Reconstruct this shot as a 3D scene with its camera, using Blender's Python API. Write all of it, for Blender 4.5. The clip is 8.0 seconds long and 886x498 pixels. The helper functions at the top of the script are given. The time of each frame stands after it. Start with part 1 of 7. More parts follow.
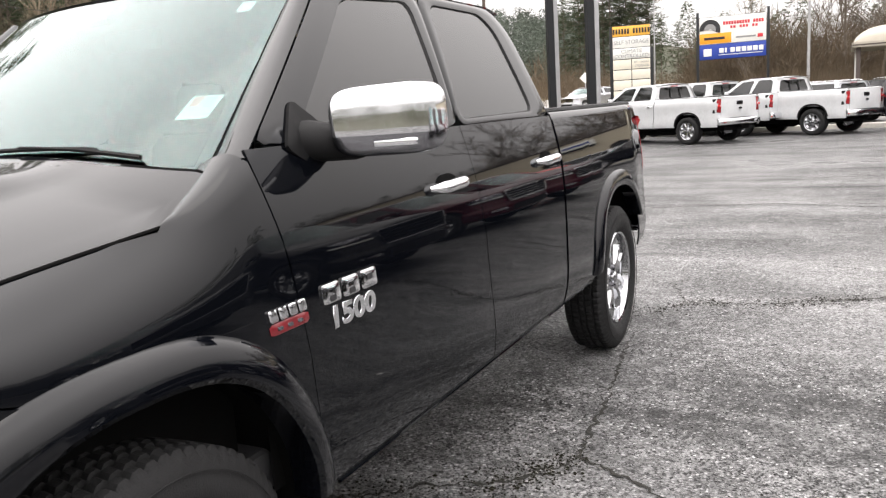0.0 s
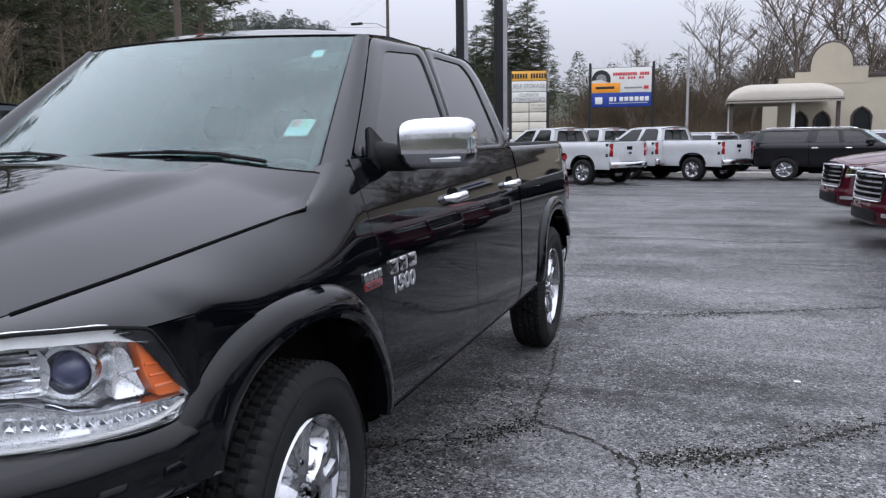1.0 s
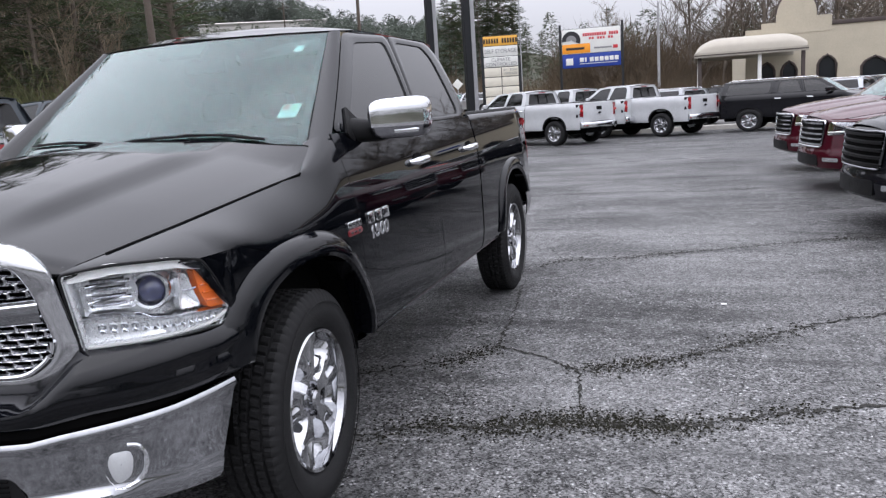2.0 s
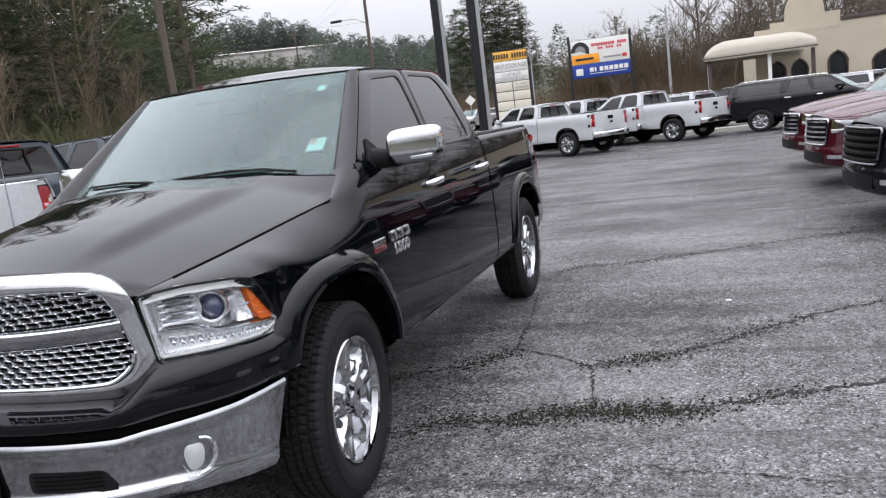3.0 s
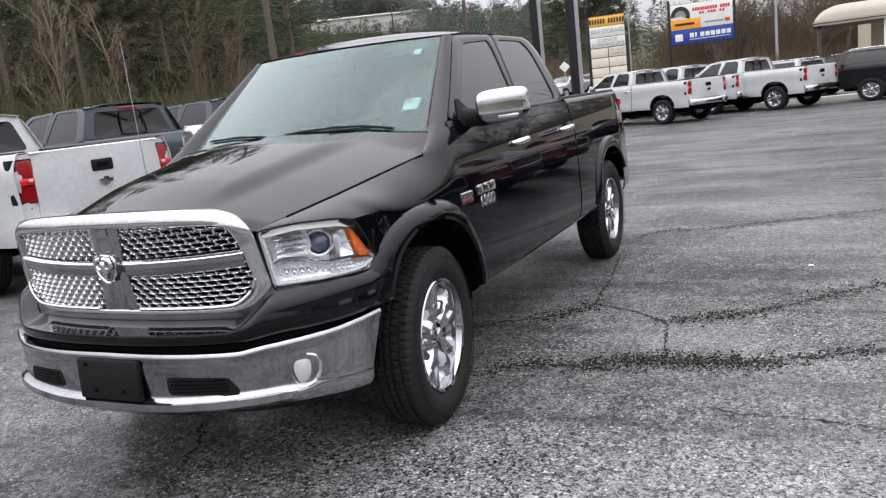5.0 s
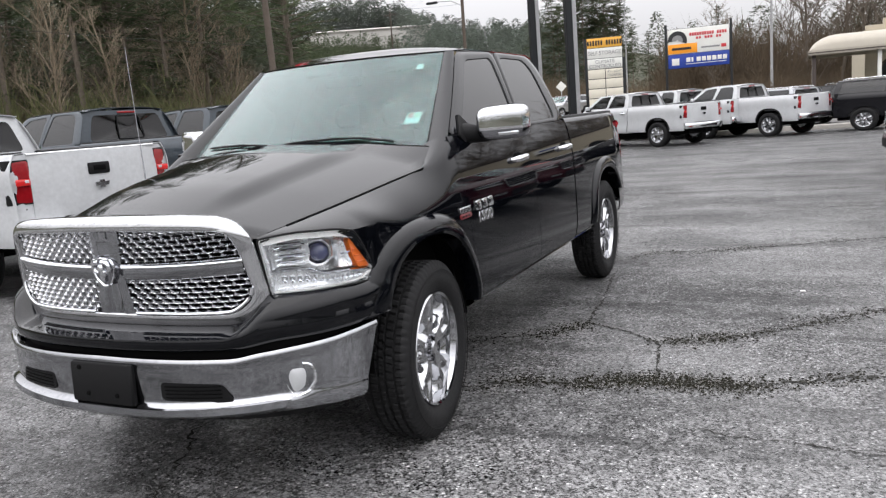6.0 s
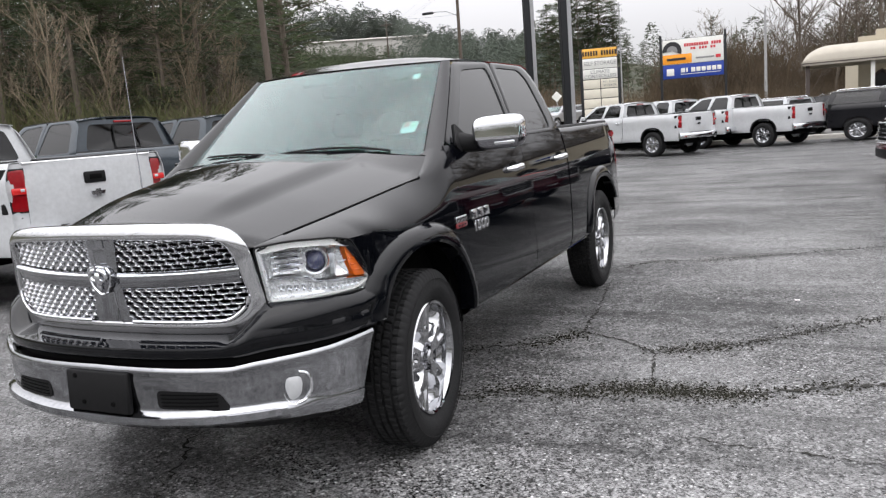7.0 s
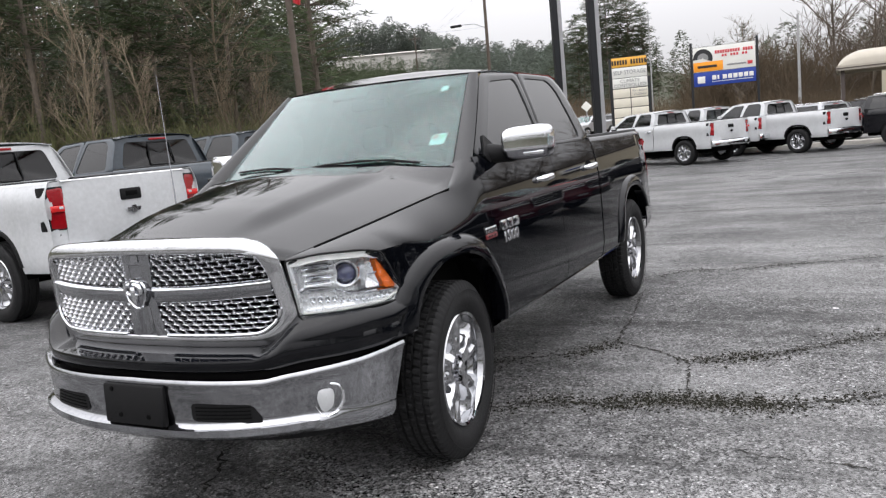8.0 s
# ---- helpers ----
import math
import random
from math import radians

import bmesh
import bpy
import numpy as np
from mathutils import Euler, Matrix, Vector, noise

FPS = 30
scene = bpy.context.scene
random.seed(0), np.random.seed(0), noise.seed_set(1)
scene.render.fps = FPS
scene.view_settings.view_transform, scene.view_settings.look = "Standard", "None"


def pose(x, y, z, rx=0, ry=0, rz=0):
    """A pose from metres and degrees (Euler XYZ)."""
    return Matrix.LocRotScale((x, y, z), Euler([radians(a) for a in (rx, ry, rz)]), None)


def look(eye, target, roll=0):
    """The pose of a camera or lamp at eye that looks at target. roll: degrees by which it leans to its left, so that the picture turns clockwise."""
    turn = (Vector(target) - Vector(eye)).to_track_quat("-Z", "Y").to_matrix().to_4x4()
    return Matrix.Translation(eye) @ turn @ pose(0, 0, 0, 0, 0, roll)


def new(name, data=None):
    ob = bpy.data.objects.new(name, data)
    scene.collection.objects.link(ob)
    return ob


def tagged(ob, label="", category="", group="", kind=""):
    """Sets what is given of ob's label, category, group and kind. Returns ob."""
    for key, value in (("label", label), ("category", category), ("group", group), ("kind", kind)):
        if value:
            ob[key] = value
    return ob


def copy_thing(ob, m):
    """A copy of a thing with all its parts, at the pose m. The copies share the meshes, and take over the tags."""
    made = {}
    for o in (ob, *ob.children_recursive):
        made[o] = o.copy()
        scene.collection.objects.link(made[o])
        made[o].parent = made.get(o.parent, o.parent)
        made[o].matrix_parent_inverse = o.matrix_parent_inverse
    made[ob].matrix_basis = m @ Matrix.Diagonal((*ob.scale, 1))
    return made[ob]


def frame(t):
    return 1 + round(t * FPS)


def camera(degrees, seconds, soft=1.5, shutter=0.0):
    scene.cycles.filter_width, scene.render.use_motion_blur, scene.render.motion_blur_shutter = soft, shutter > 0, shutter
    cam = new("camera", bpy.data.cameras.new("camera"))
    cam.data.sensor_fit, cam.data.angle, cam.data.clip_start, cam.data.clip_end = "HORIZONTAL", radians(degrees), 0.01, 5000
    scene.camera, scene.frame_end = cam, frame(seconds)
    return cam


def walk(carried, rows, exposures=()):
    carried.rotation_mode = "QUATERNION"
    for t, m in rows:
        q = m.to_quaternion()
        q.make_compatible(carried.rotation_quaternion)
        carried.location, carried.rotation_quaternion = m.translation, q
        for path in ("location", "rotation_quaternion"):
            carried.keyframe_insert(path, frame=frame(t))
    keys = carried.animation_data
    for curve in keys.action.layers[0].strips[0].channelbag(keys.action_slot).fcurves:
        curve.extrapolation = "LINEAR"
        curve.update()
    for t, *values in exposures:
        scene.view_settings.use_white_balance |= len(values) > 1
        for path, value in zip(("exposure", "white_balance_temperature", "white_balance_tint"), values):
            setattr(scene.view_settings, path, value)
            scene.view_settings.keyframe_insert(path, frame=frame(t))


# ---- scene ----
cam = camera(59.2, 8.0, soft=1.3)
PATH = [
    (0, (2.141, -0.968, 1.486), (1.237, 0.78, 1.132), -3.7),
    (0.5, (2.004, -1.42, 1.472), (1.155, 0.378, 1.256), -7.4),
    (1, (2.039, -1.877, 1.483), (1.388, -0.007, 1.203), -0.8),
    (1.5, (2.195, -2.245, 1.498), (1.645, -0.352, 1.157), -0.5),
    (1.7, (2.275, -2.368, 1.496), (1.686, -0.494, 1.123), -2.0),
    (2.8, (2.439, -2.896, 1.557), (1.858, -1.011, 1.228), -7.1),
    (3, (2.489, -2.915, 1.556), (1.829, -1.054, 1.24), -7.0),
    (3.5, (2.581, -2.958, 1.518), (1.757, -1.162, 1.208), -6.3),
    (4, (2.624, -3.026, 1.517), (1.739, -1.267, 1.167), -8.3),
    (4.5, (2.632, -3.152, 1.522), (1.749, -1.397, 1.149), -7.8),
    (6, (2.608, -3.243, 1.526), (1.755, -1.466, 1.191), -4.6),
    (6.5, (2.611, -3.249, 1.525), (1.766, -1.466, 1.202), -4.7),
    (7, (2.612, -3.256, 1.525), (1.769, -1.47, 1.213), -4.5),
    (7.5, (2.614, -3.264, 1.525), (1.747, -1.486, 1.233), -5.0),
    (8, (2.616, -3.254, 1.521), (1.702, -1.497, 1.246), -5.5),
]
EXPOSURES = (
    (0.0, 0.47, 6900, 12), (0.5, 0.0, 6250, 14), (1.0, -0.45, 5900, 14), (1.5, -0.33, 6000, 15), (3.0, -0.2, 6250, 13),
    (3.5, -0.18, 6300, 13), (4.5, -0.2, 6350, 12), (6.0, -0.1, 6500, 11), (8.0, -0.1, 6500, 11),
)
walk(cam, [(t, look(eye, target, roll)) for t, eye, target, roll in PATH], EXPOSURES)

# ---- light: overcast sky and a faint wide sun ----
world = bpy.data.worlds.new("overcast")
scene.world = world
world.use_nodes = True
wn, wl = world.node_tree.nodes, world.node_tree.links
wn.clear()
sky = wn.new("ShaderNodeTexSky")
sky.sky_type = "NISHITA"
sky.sun_disc = False
sky.sun_elevation, sky.sun_rotation = radians(48), radians(200)
sky.dust_density = 4.0
hsv = wn.new("ShaderNodeHueSaturation")
hsv.inputs["Saturation"].default_value = 0.25
hsv.inputs["Value"].default_value = 0.10
wl.new(sky.outputs[0], hsv.inputs["Color"])
mixw = wn.new("ShaderNodeMix")
mixw.data_type = "RGBA"
mixw.inputs[0].default_value = 0.9
wl.new(hsv.outputs[0], mixw.inputs[6])
# cloud layer: the overcast sky is brighter overhead than at its rim
tcw = wn.new("ShaderNodeTexCoord")
sepw = wn.new("ShaderNodeSeparateXYZ")
wl.new(tcw.outputs["Generated"], sepw.inputs[0])
rampw = wn.new("ShaderNodeMapRange")
rampw.inputs["From Min"].default_value, rampw.inputs["From Max"].default_value = 0.0, 0.8
rampw.inputs["To Min"].default_value, rampw.inputs["To Max"].default_value = 0.64, 3.6
wl.new(sepw.outputs["Z"], rampw.inputs["Value"])
cloud = wn.new("ShaderNodeVectorMath")
cloud.operation = "SCALE"
cloud.inputs[0].default_value = (0.97, 0.97, 1.0)
wl.new(rampw.outputs[0], cloud.inputs["Scale"])
wl.new(cloud.outputs[0], mixw.inputs[7])
bg = wn.new("ShaderNodeBackground")
bg.inputs["Strength"].default_value = 1.0
wl.new(mixw.outputs[2], bg.inputs["Color"])
wo = wn.new("ShaderNodeOutputWorld")
wl.new(bg.outputs[0], wo.inputs["Surface"])
sun = new("sun", bpy.data.lights.new("sun", "SUN"))
sun.data.energy, sun.data.angle, sun.data.color = 0.45, radians(50), (1.0, 0.97, 0.93)
sun.matrix_world = look((0, 0, 40), (4, 10, 0))



# ---- materials ----
MATS = {}


def nodes_of(name):
    m = bpy.data.materials.new(name)
    m.use_nodes = True
    n, l = m.node_tree.nodes, m.node_tree.links
    return m, n, l, n["Principled BSDF"]


def plain(name, color, rough=0.5, metal=0.0, coat=0.0, vary=0.15, scale=8.0, bump=0.0, bump_scale=60.0, trans=0.0, ior=1.45,
          emit=0.0, rvary=0.15, spec=0.5, rand=0.0):
    """A surface with two scales of variation in colour and roughness, and fine relief."""
    m, n, l, b = nodes_of(name)
    b.inputs["Metallic"].default_value = metal
    b.inputs["Transmission Weight"].default_value = trans
    b.inputs["IOR"].default_value = ior
    b.inputs["Coat Weight"].default_value = coat
    b.inputs["Coat Roughness"].default_value = 0.03
    b.inputs["Specular IOR Level"].default_value = spec
    tc = n.new("ShaderNodeTexCoord")
    n1, n2 = n.new("ShaderNodeTexNoise"), n.new("ShaderNodeTexNoise")
    n1.inputs["Scale"].default_value, n1.inputs["Detail"].default_value = scale, 5
    n2.inputs["Scale"].default_value, n2.inputs["Detail"].default_value = scale * 9, 3
    l.new(tc.outputs["Object"], n1.inputs["Vector"])
    l.new(tc.outputs["Object"], n2.inputs["Vector"])
    add = n.new("ShaderNodeMath")
    add.operation = "ADD"
    l.new(n1.outputs["Fac"], add.inputs[0])
    l.new(n2.outputs["Fac"], add.inputs[1])
    rmp = n.new("ShaderNodeMapRange")
    rmp.inputs["From Min"].default_value, rmp.inputs["From Max"].default_value = 0.6, 1.4
    rmp.inputs["To Min"].default_value, rmp.inputs["To Max"].default_value = 1 - vary, 1 + vary
    l.new(add.outputs[0], rmp.inputs["Value"])
    val = rmp.outputs[0]
    if rand:
        oi = n.new("ShaderNodeObjectInfo")
        rr = n.new("ShaderNodeMapRange")
        rr.inputs["To Min"].default_value, rr.inputs["To Max"].default_value = 1 - rand, 1 + rand
        l.new(oi.outputs["Random"], rr.inputs["Value"])
        mu = n.new("ShaderNodeMath")
        mu.operation = "MULTIPLY"
        l.new(val, mu.inputs[0])
        l.new(rr.outputs[0], mu.inputs[1])
        val = mu.outputs[0]
    mul = n.new("ShaderNodeVectorMath")
    mul.operation = "SCALE"
    mul.inputs[0].default_value = color
    l.new(val, mul.inputs["Scale"])
    l.new(mul.outputs[0], b.inputs["Base Color"])
    r2 = n.new("ShaderNodeMapRange")
    r2.inputs["From Min"].default_value, r2.inputs["From Max"].default_value = 0.6, 1.4
    r2.inputs["To Min"].default_value, r2.inputs["To Max"].default_value = rough * (1 - rvary), min(1, rough * (1 + rvary))
    l.new(add.outputs[0], r2.inputs["Value"])
    l.new(r2.outputs[0], b.inputs["Roughness"])
    if bump:
        n3 = n.new("ShaderNodeTexNoise")
        n3.inputs["Scale"].default_value, n3.inputs["Detail"].default_value = bump_scale, 4
        l.new(tc.outputs["Object"], n3.inputs["Vector"])
        bp = n.new("ShaderNodeBump")
        bp.inputs["Strength"].default_value, bp.inputs["Distance"].default_value = bump, 0.01
        l.new(n3.outputs["Fac"], bp.inputs["Height"])
        l.new(bp.outputs[0], b.inputs["Normal"])
    if emit:
        b.inputs["Emission Color"].default_value = (*color, 1)
        b.inputs["Emission Strength"].default_value = emit
    MATS[name] = m
    return m


def paint(name, color, flake=0.0, rough=0.32, beads=False):
    """Car paint under clear lacquer, with a film of dust; beads: rain drops left on top."""
    m = plain(name, color, rough, flake, 1.0, 0.12, 2.5, 0, rvary=0.2, spec=0.0)
    b = m.node_tree.nodes["Principled BSDF"]
    n, l = m.node_tree.nodes, m.node_tree.links
    b.inputs["Coat IOR"].default_value = 1.40
    if beads:
        tc = n.new("ShaderNodeTexCoord")
        vo = n.new("ShaderNodeTexVoronoi")
        vo.inputs["Scale"].default_value = 55
        l.new(tc.outputs["Object"], vo.inputs["Vector"])
        big = n.new("ShaderNodeTexNoise")
        big.inputs["Scale"].default_value = 2.2
        big.inputs["Detail"].default_value = 4
        l.new(tc.outputs["Object"], big.inputs["Vector"])
        drop = n.new("ShaderNodeMapRange")
        drop.inputs["From Min"].default_value, drop.inputs["From Max"].default_value = 0.24, 0.10
        l.new(vo.outputs["Distance"], drop.inputs["Value"])
        patch = n.new("ShaderNodeMapRange")
        patch.inputs["From Min"].default_value, patch.inputs["From Max"].default_value = 0.56, 0.66
        l.new(big.outputs["Fac"], patch.inputs["Value"])
        mu = n.new("ShaderNodeMath")
        mu.operation = "MULTIPLY"
        l.new(drop.outputs[0], mu.inputs[0])
        l.new(patch.outputs[0], mu.inputs[1])
        bp = n.new("ShaderNodeBump")
        bp.inputs["Strength"].default_value, bp.inputs["Distance"].default_value = 0.55, 0.004
        l.new(mu.outputs[0], bp.inputs["Height"])
        l.new(bp.outputs[0], b.inputs["Coat Normal"])
    return m


BLACK = paint("black_paint", (0.0020, 0.0024, 0.0036), 0.0, 0.35)
HOODBLACK = paint("black_paint_wet", (0.0020, 0.0024, 0.0036), 0.0, 0.35, beads=True)
WHITE = paint("white_paint", (0.51, 0.52, 0.53))
SLATE = paint("slate_paint", (0.045, 0.055, 0.065), 0.3)
SUVBLACK = paint("suv_black_paint", (0.006, 0.006, 0.008))
MAROON = paint("maroon_paint", (0.050, 0.004, 0.010), 0.25)
ORANGERED = paint("orange_red_paint", (0.45, 0.03, 0.02), 0.1)
SILVER = paint("silver_paint", (0.42, 0.43, 0.45), 0.6)
CHROME = plain("chrome", (0.78, 0.79, 0.81), 0.07, 1.0, 0, 0.06, 6, rvary=0.5)
GRILLECHROME = plain("grille_chrome", (0.66, 0.665, 0.68), 0.09, 1.0, 0, 0.12, 8, rvary=0.5)
WHEELCHROME = plain("wheel_chrome", (0.44, 0.445, 0.46), 0.06, 1.0, 0, 0.12, 8, rvary=0.5)
LAMPSILVER = plain("lamp_silver", (0.90, 0.91, 0.92), 0.28, 0.75, 0, 0.1, 20, 0.15, 90)
BUMPERCHROME = plain("bumper_chrome", (0.36, 0.365, 0.38), 0.075, 1.0, 0, 0.14, 5, rvary=0.5)
DARKCHROME = plain("dark_chrome", (0.30, 0.30, 0.32), 0.16, 1.0, 0, 0.1, 6)
BLACKPLASTIC = plain("black_plastic", (0.007, 0.007, 0.0075), 0.58, 0, 0, 0.25, 10, 0.2, 300, spec=0.22)
RUBBER = plain("tyre_rubber", (0.015, 0.015, 0.0155), 0.70, 0, 0, 0.35, 14, 0.35, 220, spec=0.22)
# near-black: shade of wells, seams and recesses is put into this colour
DARK = plain("underbody_recess_shade", (0.003, 0.003, 0.003), 0.9, 0, 0, 0.3, 6, spec=0.1)
TINT = plain("tinted_glass", (0.012, 0.012, 0.014), 0.02, 0, 0, 0.02, 3, trans=1.0, rvary=0.05, ior=1.5)
SHIELD = plain("windshield_glass", (0.52, 0.82, 0.79), 0.015, 0, 0, 0.02, 3, trans=1.0, rvary=0.05, ior=1.48)
CLEAR = plain("clear_lens", (0.96, 0.97, 0.98), 0.02, 0, 0, 0.02, 3, trans=1.0, rvary=0.05)
LENS = plain("projector_lens", (0.03, 0.035, 0.085), 0.02, 0, 0.8, 0.1, 20)
AMBER = plain("amber_plastic", (0.85, 0.17, 0.015), 0.16, 0, 0.6, 0.15, 40, 0.3, 160)
BRIGHTRED = plain("bright_red_lens", (0.62, 0.02, 0.02), 0.15, 0, 0.8, 0.2, 40)
REDLENS = plain("red_lens", (0.26, 0.004, 0.008), 0.12, 0, 0.8, 0.18, 30, 0.25, 120)
INTERIOR = plain("interior_dark", (0.03, 0.03, 0.032), 0.7, 0, 0, 0.2, 8, 0.3, 200)
SEAT = plain("seat_leather", (0.06, 0.058, 0.055), 0.5, 0, 0, 0.2, 8, 0.3, 150)
PAPER = plain("sticker_white", (0.80, 0.80, 0.78), 0.6, 0, 0, 0.06, 30)
PINK = plain("sticker_red", (0.70, 0.26, 0.24), 0.6, 0, 0, 0.15, 60)
GREENINK = plain("sticker_green", (0.52, 0.62, 0.40), 0.6, 0, 0, 0.15, 60)
FROST = plain("frosted_lens", (0.52, 0.53, 0.54), 0.25, 0.1, 0.8, 0.08, 30)
BADGERED = plain("badge_red", (0.16, 0.010, 0.015), 0.3, 0, 0.5, 0.1, 30)
BARK = plain("bark", (0.125, 0.102, 0.080), 0.9, 0, 0, 0.4, 6, 0.8, 30)
PALEBARK = plain("pale_bark", (0.19, 0.150, 0.105), 0.9, 0, 0, 0.35, 6, 0.8, 30)
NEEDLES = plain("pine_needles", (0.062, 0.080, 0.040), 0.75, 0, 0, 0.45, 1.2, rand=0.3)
# next two paler than the near needles: distance haze put into base colour
HAZEPALENEEDLES = plain("haze_paled_needles", (0.090, 0.104, 0.070), 0.8, 0, 0, 0.25, 0.35, rand=0.25)
HAZEFARNEEDLES = plain("haze_tinted_needles", (0.088, 0.104, 0.084), 0.85, 0, 0, 0.25, 0.35, rand=0.25)
SCRUB = plain("winter_scrub", (0.120, 0.090, 0.060), 0.9, 0, 0, 0.5, 0.5, rand=0.25)
GREENSCRUB = plain("green_scrub", (0.105, 0.110, 0.050), 0.9, 0, 0, 0.5, 0.6, rand=0.25)
STUCCO = plain("stucco", (0.47, 0.42, 0.325), 0.9, 0, 0, 0.08, 1.5, 0.4, 60)
STUCCOTRIM = plain("dark_trim", (0.06, 0.045, 0.04), 0.6, 0, 0, 0.2, 5)
CANVAS = plain("canopy_cloth", (0.37, 0.34, 0.285), 0.8, 0, 0, 0.10, 3, 0.2, 60)
POLEDARK = plain("pole_dark", (0.010, 0.011, 0.013), 0.6, 0.0, 0, 0.25, 5)
POLEGREY = plain("pole_grey", (0.38, 0.38, 0.39), 0.5, 0.2, 0, 0.2, 5)
WOODPOLE = plain("weathered_pole", (0.10, 0.08, 0.065), 0.9, 0, 0, 0.3, 4, 0.6, 40)
SIGNWHITE = plain("sign_white", (0.72, 0.72, 0.68), 0.5, 0, 0, 0.06, 3)
SIGNCREAM = plain("sign_cream", (0.66, 0.62, 0.52), 0.5, 0, 0, 0.08, 3)
SIGNYELLOW = plain("sign_yellow", (0.75, 0.40, 0.06), 0.5, 0, 0, 0.08, 3)
SIGNORANGE = plain("sign_orange", (0.85, 0.32, 0.02), 0.5, 0, 0, 0.06, 3)
SIGNBLUE = plain("sign_blue", (0.015, 0.045, 0.28), 0.45, 0, 0, 0.08, 3)
SIGNRED = plain("sign_red", (0.55, 0.04, 0.05), 0.5, 0, 0, 0.08, 3)
INK = plain("ink", (0.02, 0.02, 0.022), 0.6, 0, 0, 0.1, 10)
GREYINK = plain("grey_ink", (0.25, 0.25, 0.25), 0.6, 0, 0, 0.1, 10)
CONCRETE = plain("concrete", (0.42, 0.40, 0.37), 0.9, 0, 0, 0.18, 1.2, 0.4, 50)
METALROOF = plain("white_cladding", (0.50, 0.48, 0.45), 0.6, 0, 0, 0.08, 0.3)
TANGRASS = plain("dry_grass", (0.175, 0.145, 0.070), 0.95, 0, 0, 0.35, 1.5, 0.5, 20)
PALEROAD = plain("pale_road", (0.27, 0.26, 0.245), 0.8, 0, 0, 0.15, 0.8, 0.3, 20)
ROADMAT = plain("far_road", (0.13, 0.125, 0.12), 0.75, 0, 0, 0.2, 0.6, 0.3, 20)
BLUEPLASTIC = plain("blue_plastic", (0.02, 0.05, 0.16), 0.4, 0, 0, 0.1, 5)
WINDOWGLASS = plain("building_glass", (0.02, 0.022, 0.025), 0.05, 0, 0, 0.1, 2)
MOSS = plain("mossy_grit", (0.020, 0.019, 0.014), 0.95, 0, 0, 0.6, 40, 0.6, 90, spec=0.08)
GRIT = plain("pale_grit", (0.19, 0.185, 0.175), 0.9, 0, 0, 0.5, 30, rand=0.3)
CRACKMAT = plain("crack_fill", (0.018, 0.017, 0.014), 0.9, 0, 0, 0.4, 20, 0.6, 90)


def ground_mat():
    m, n, l, b = nodes_of("winter_grass")
    tc = n.new("ShaderNodeTexCoord")
    a, c = n.new("ShaderNodeTexNoise"), n.new("ShaderNodeTexNoise")
    a.inputs["Scale"].default_value, a.inputs["Detail"].default_value = 0.12, 6
    c.inputs["Scale"].default_value, c.inputs["Detail"].default_value = 3.0, 6
    l.new(tc.outputs["Object"], a.inputs["Vector"])
    l.new(tc.outputs["Object"], c.inputs["Vector"])
    r1 = n.new("ShaderNodeValToRGB")
    r1.color_ramp.elements[0].position, r1.color_ramp.elements[1].position = 0.35, 0.65
    r1.color_ramp.elements[0].color = (0.046, 0.038, 0.024, 1)
    r1.color_ramp.elements[1].color = (0.036, 0.042, 0.020, 1)
    l.new(a.outputs["Fac"], r1.inputs["Fac"])
    mr = n.new("ShaderNodeMapRange")
    mr.inputs["To Min"].default_value, mr.inputs["To Max"].default_value = 0.5, 1.5
    l.new(c.outputs["Fac"], mr.inputs["Value"])
    sc = n.new("ShaderNodeVectorMath")
    sc.operation = "SCALE"
    l.new(r1.outputs[0], sc.inputs[0])
    l.new(mr.outputs[0], sc.inputs["Scale"])
    l.new(sc.outputs[0], b.inputs["Base Color"])
    b.inputs["Roughness"].default_value = 0.95
    return m


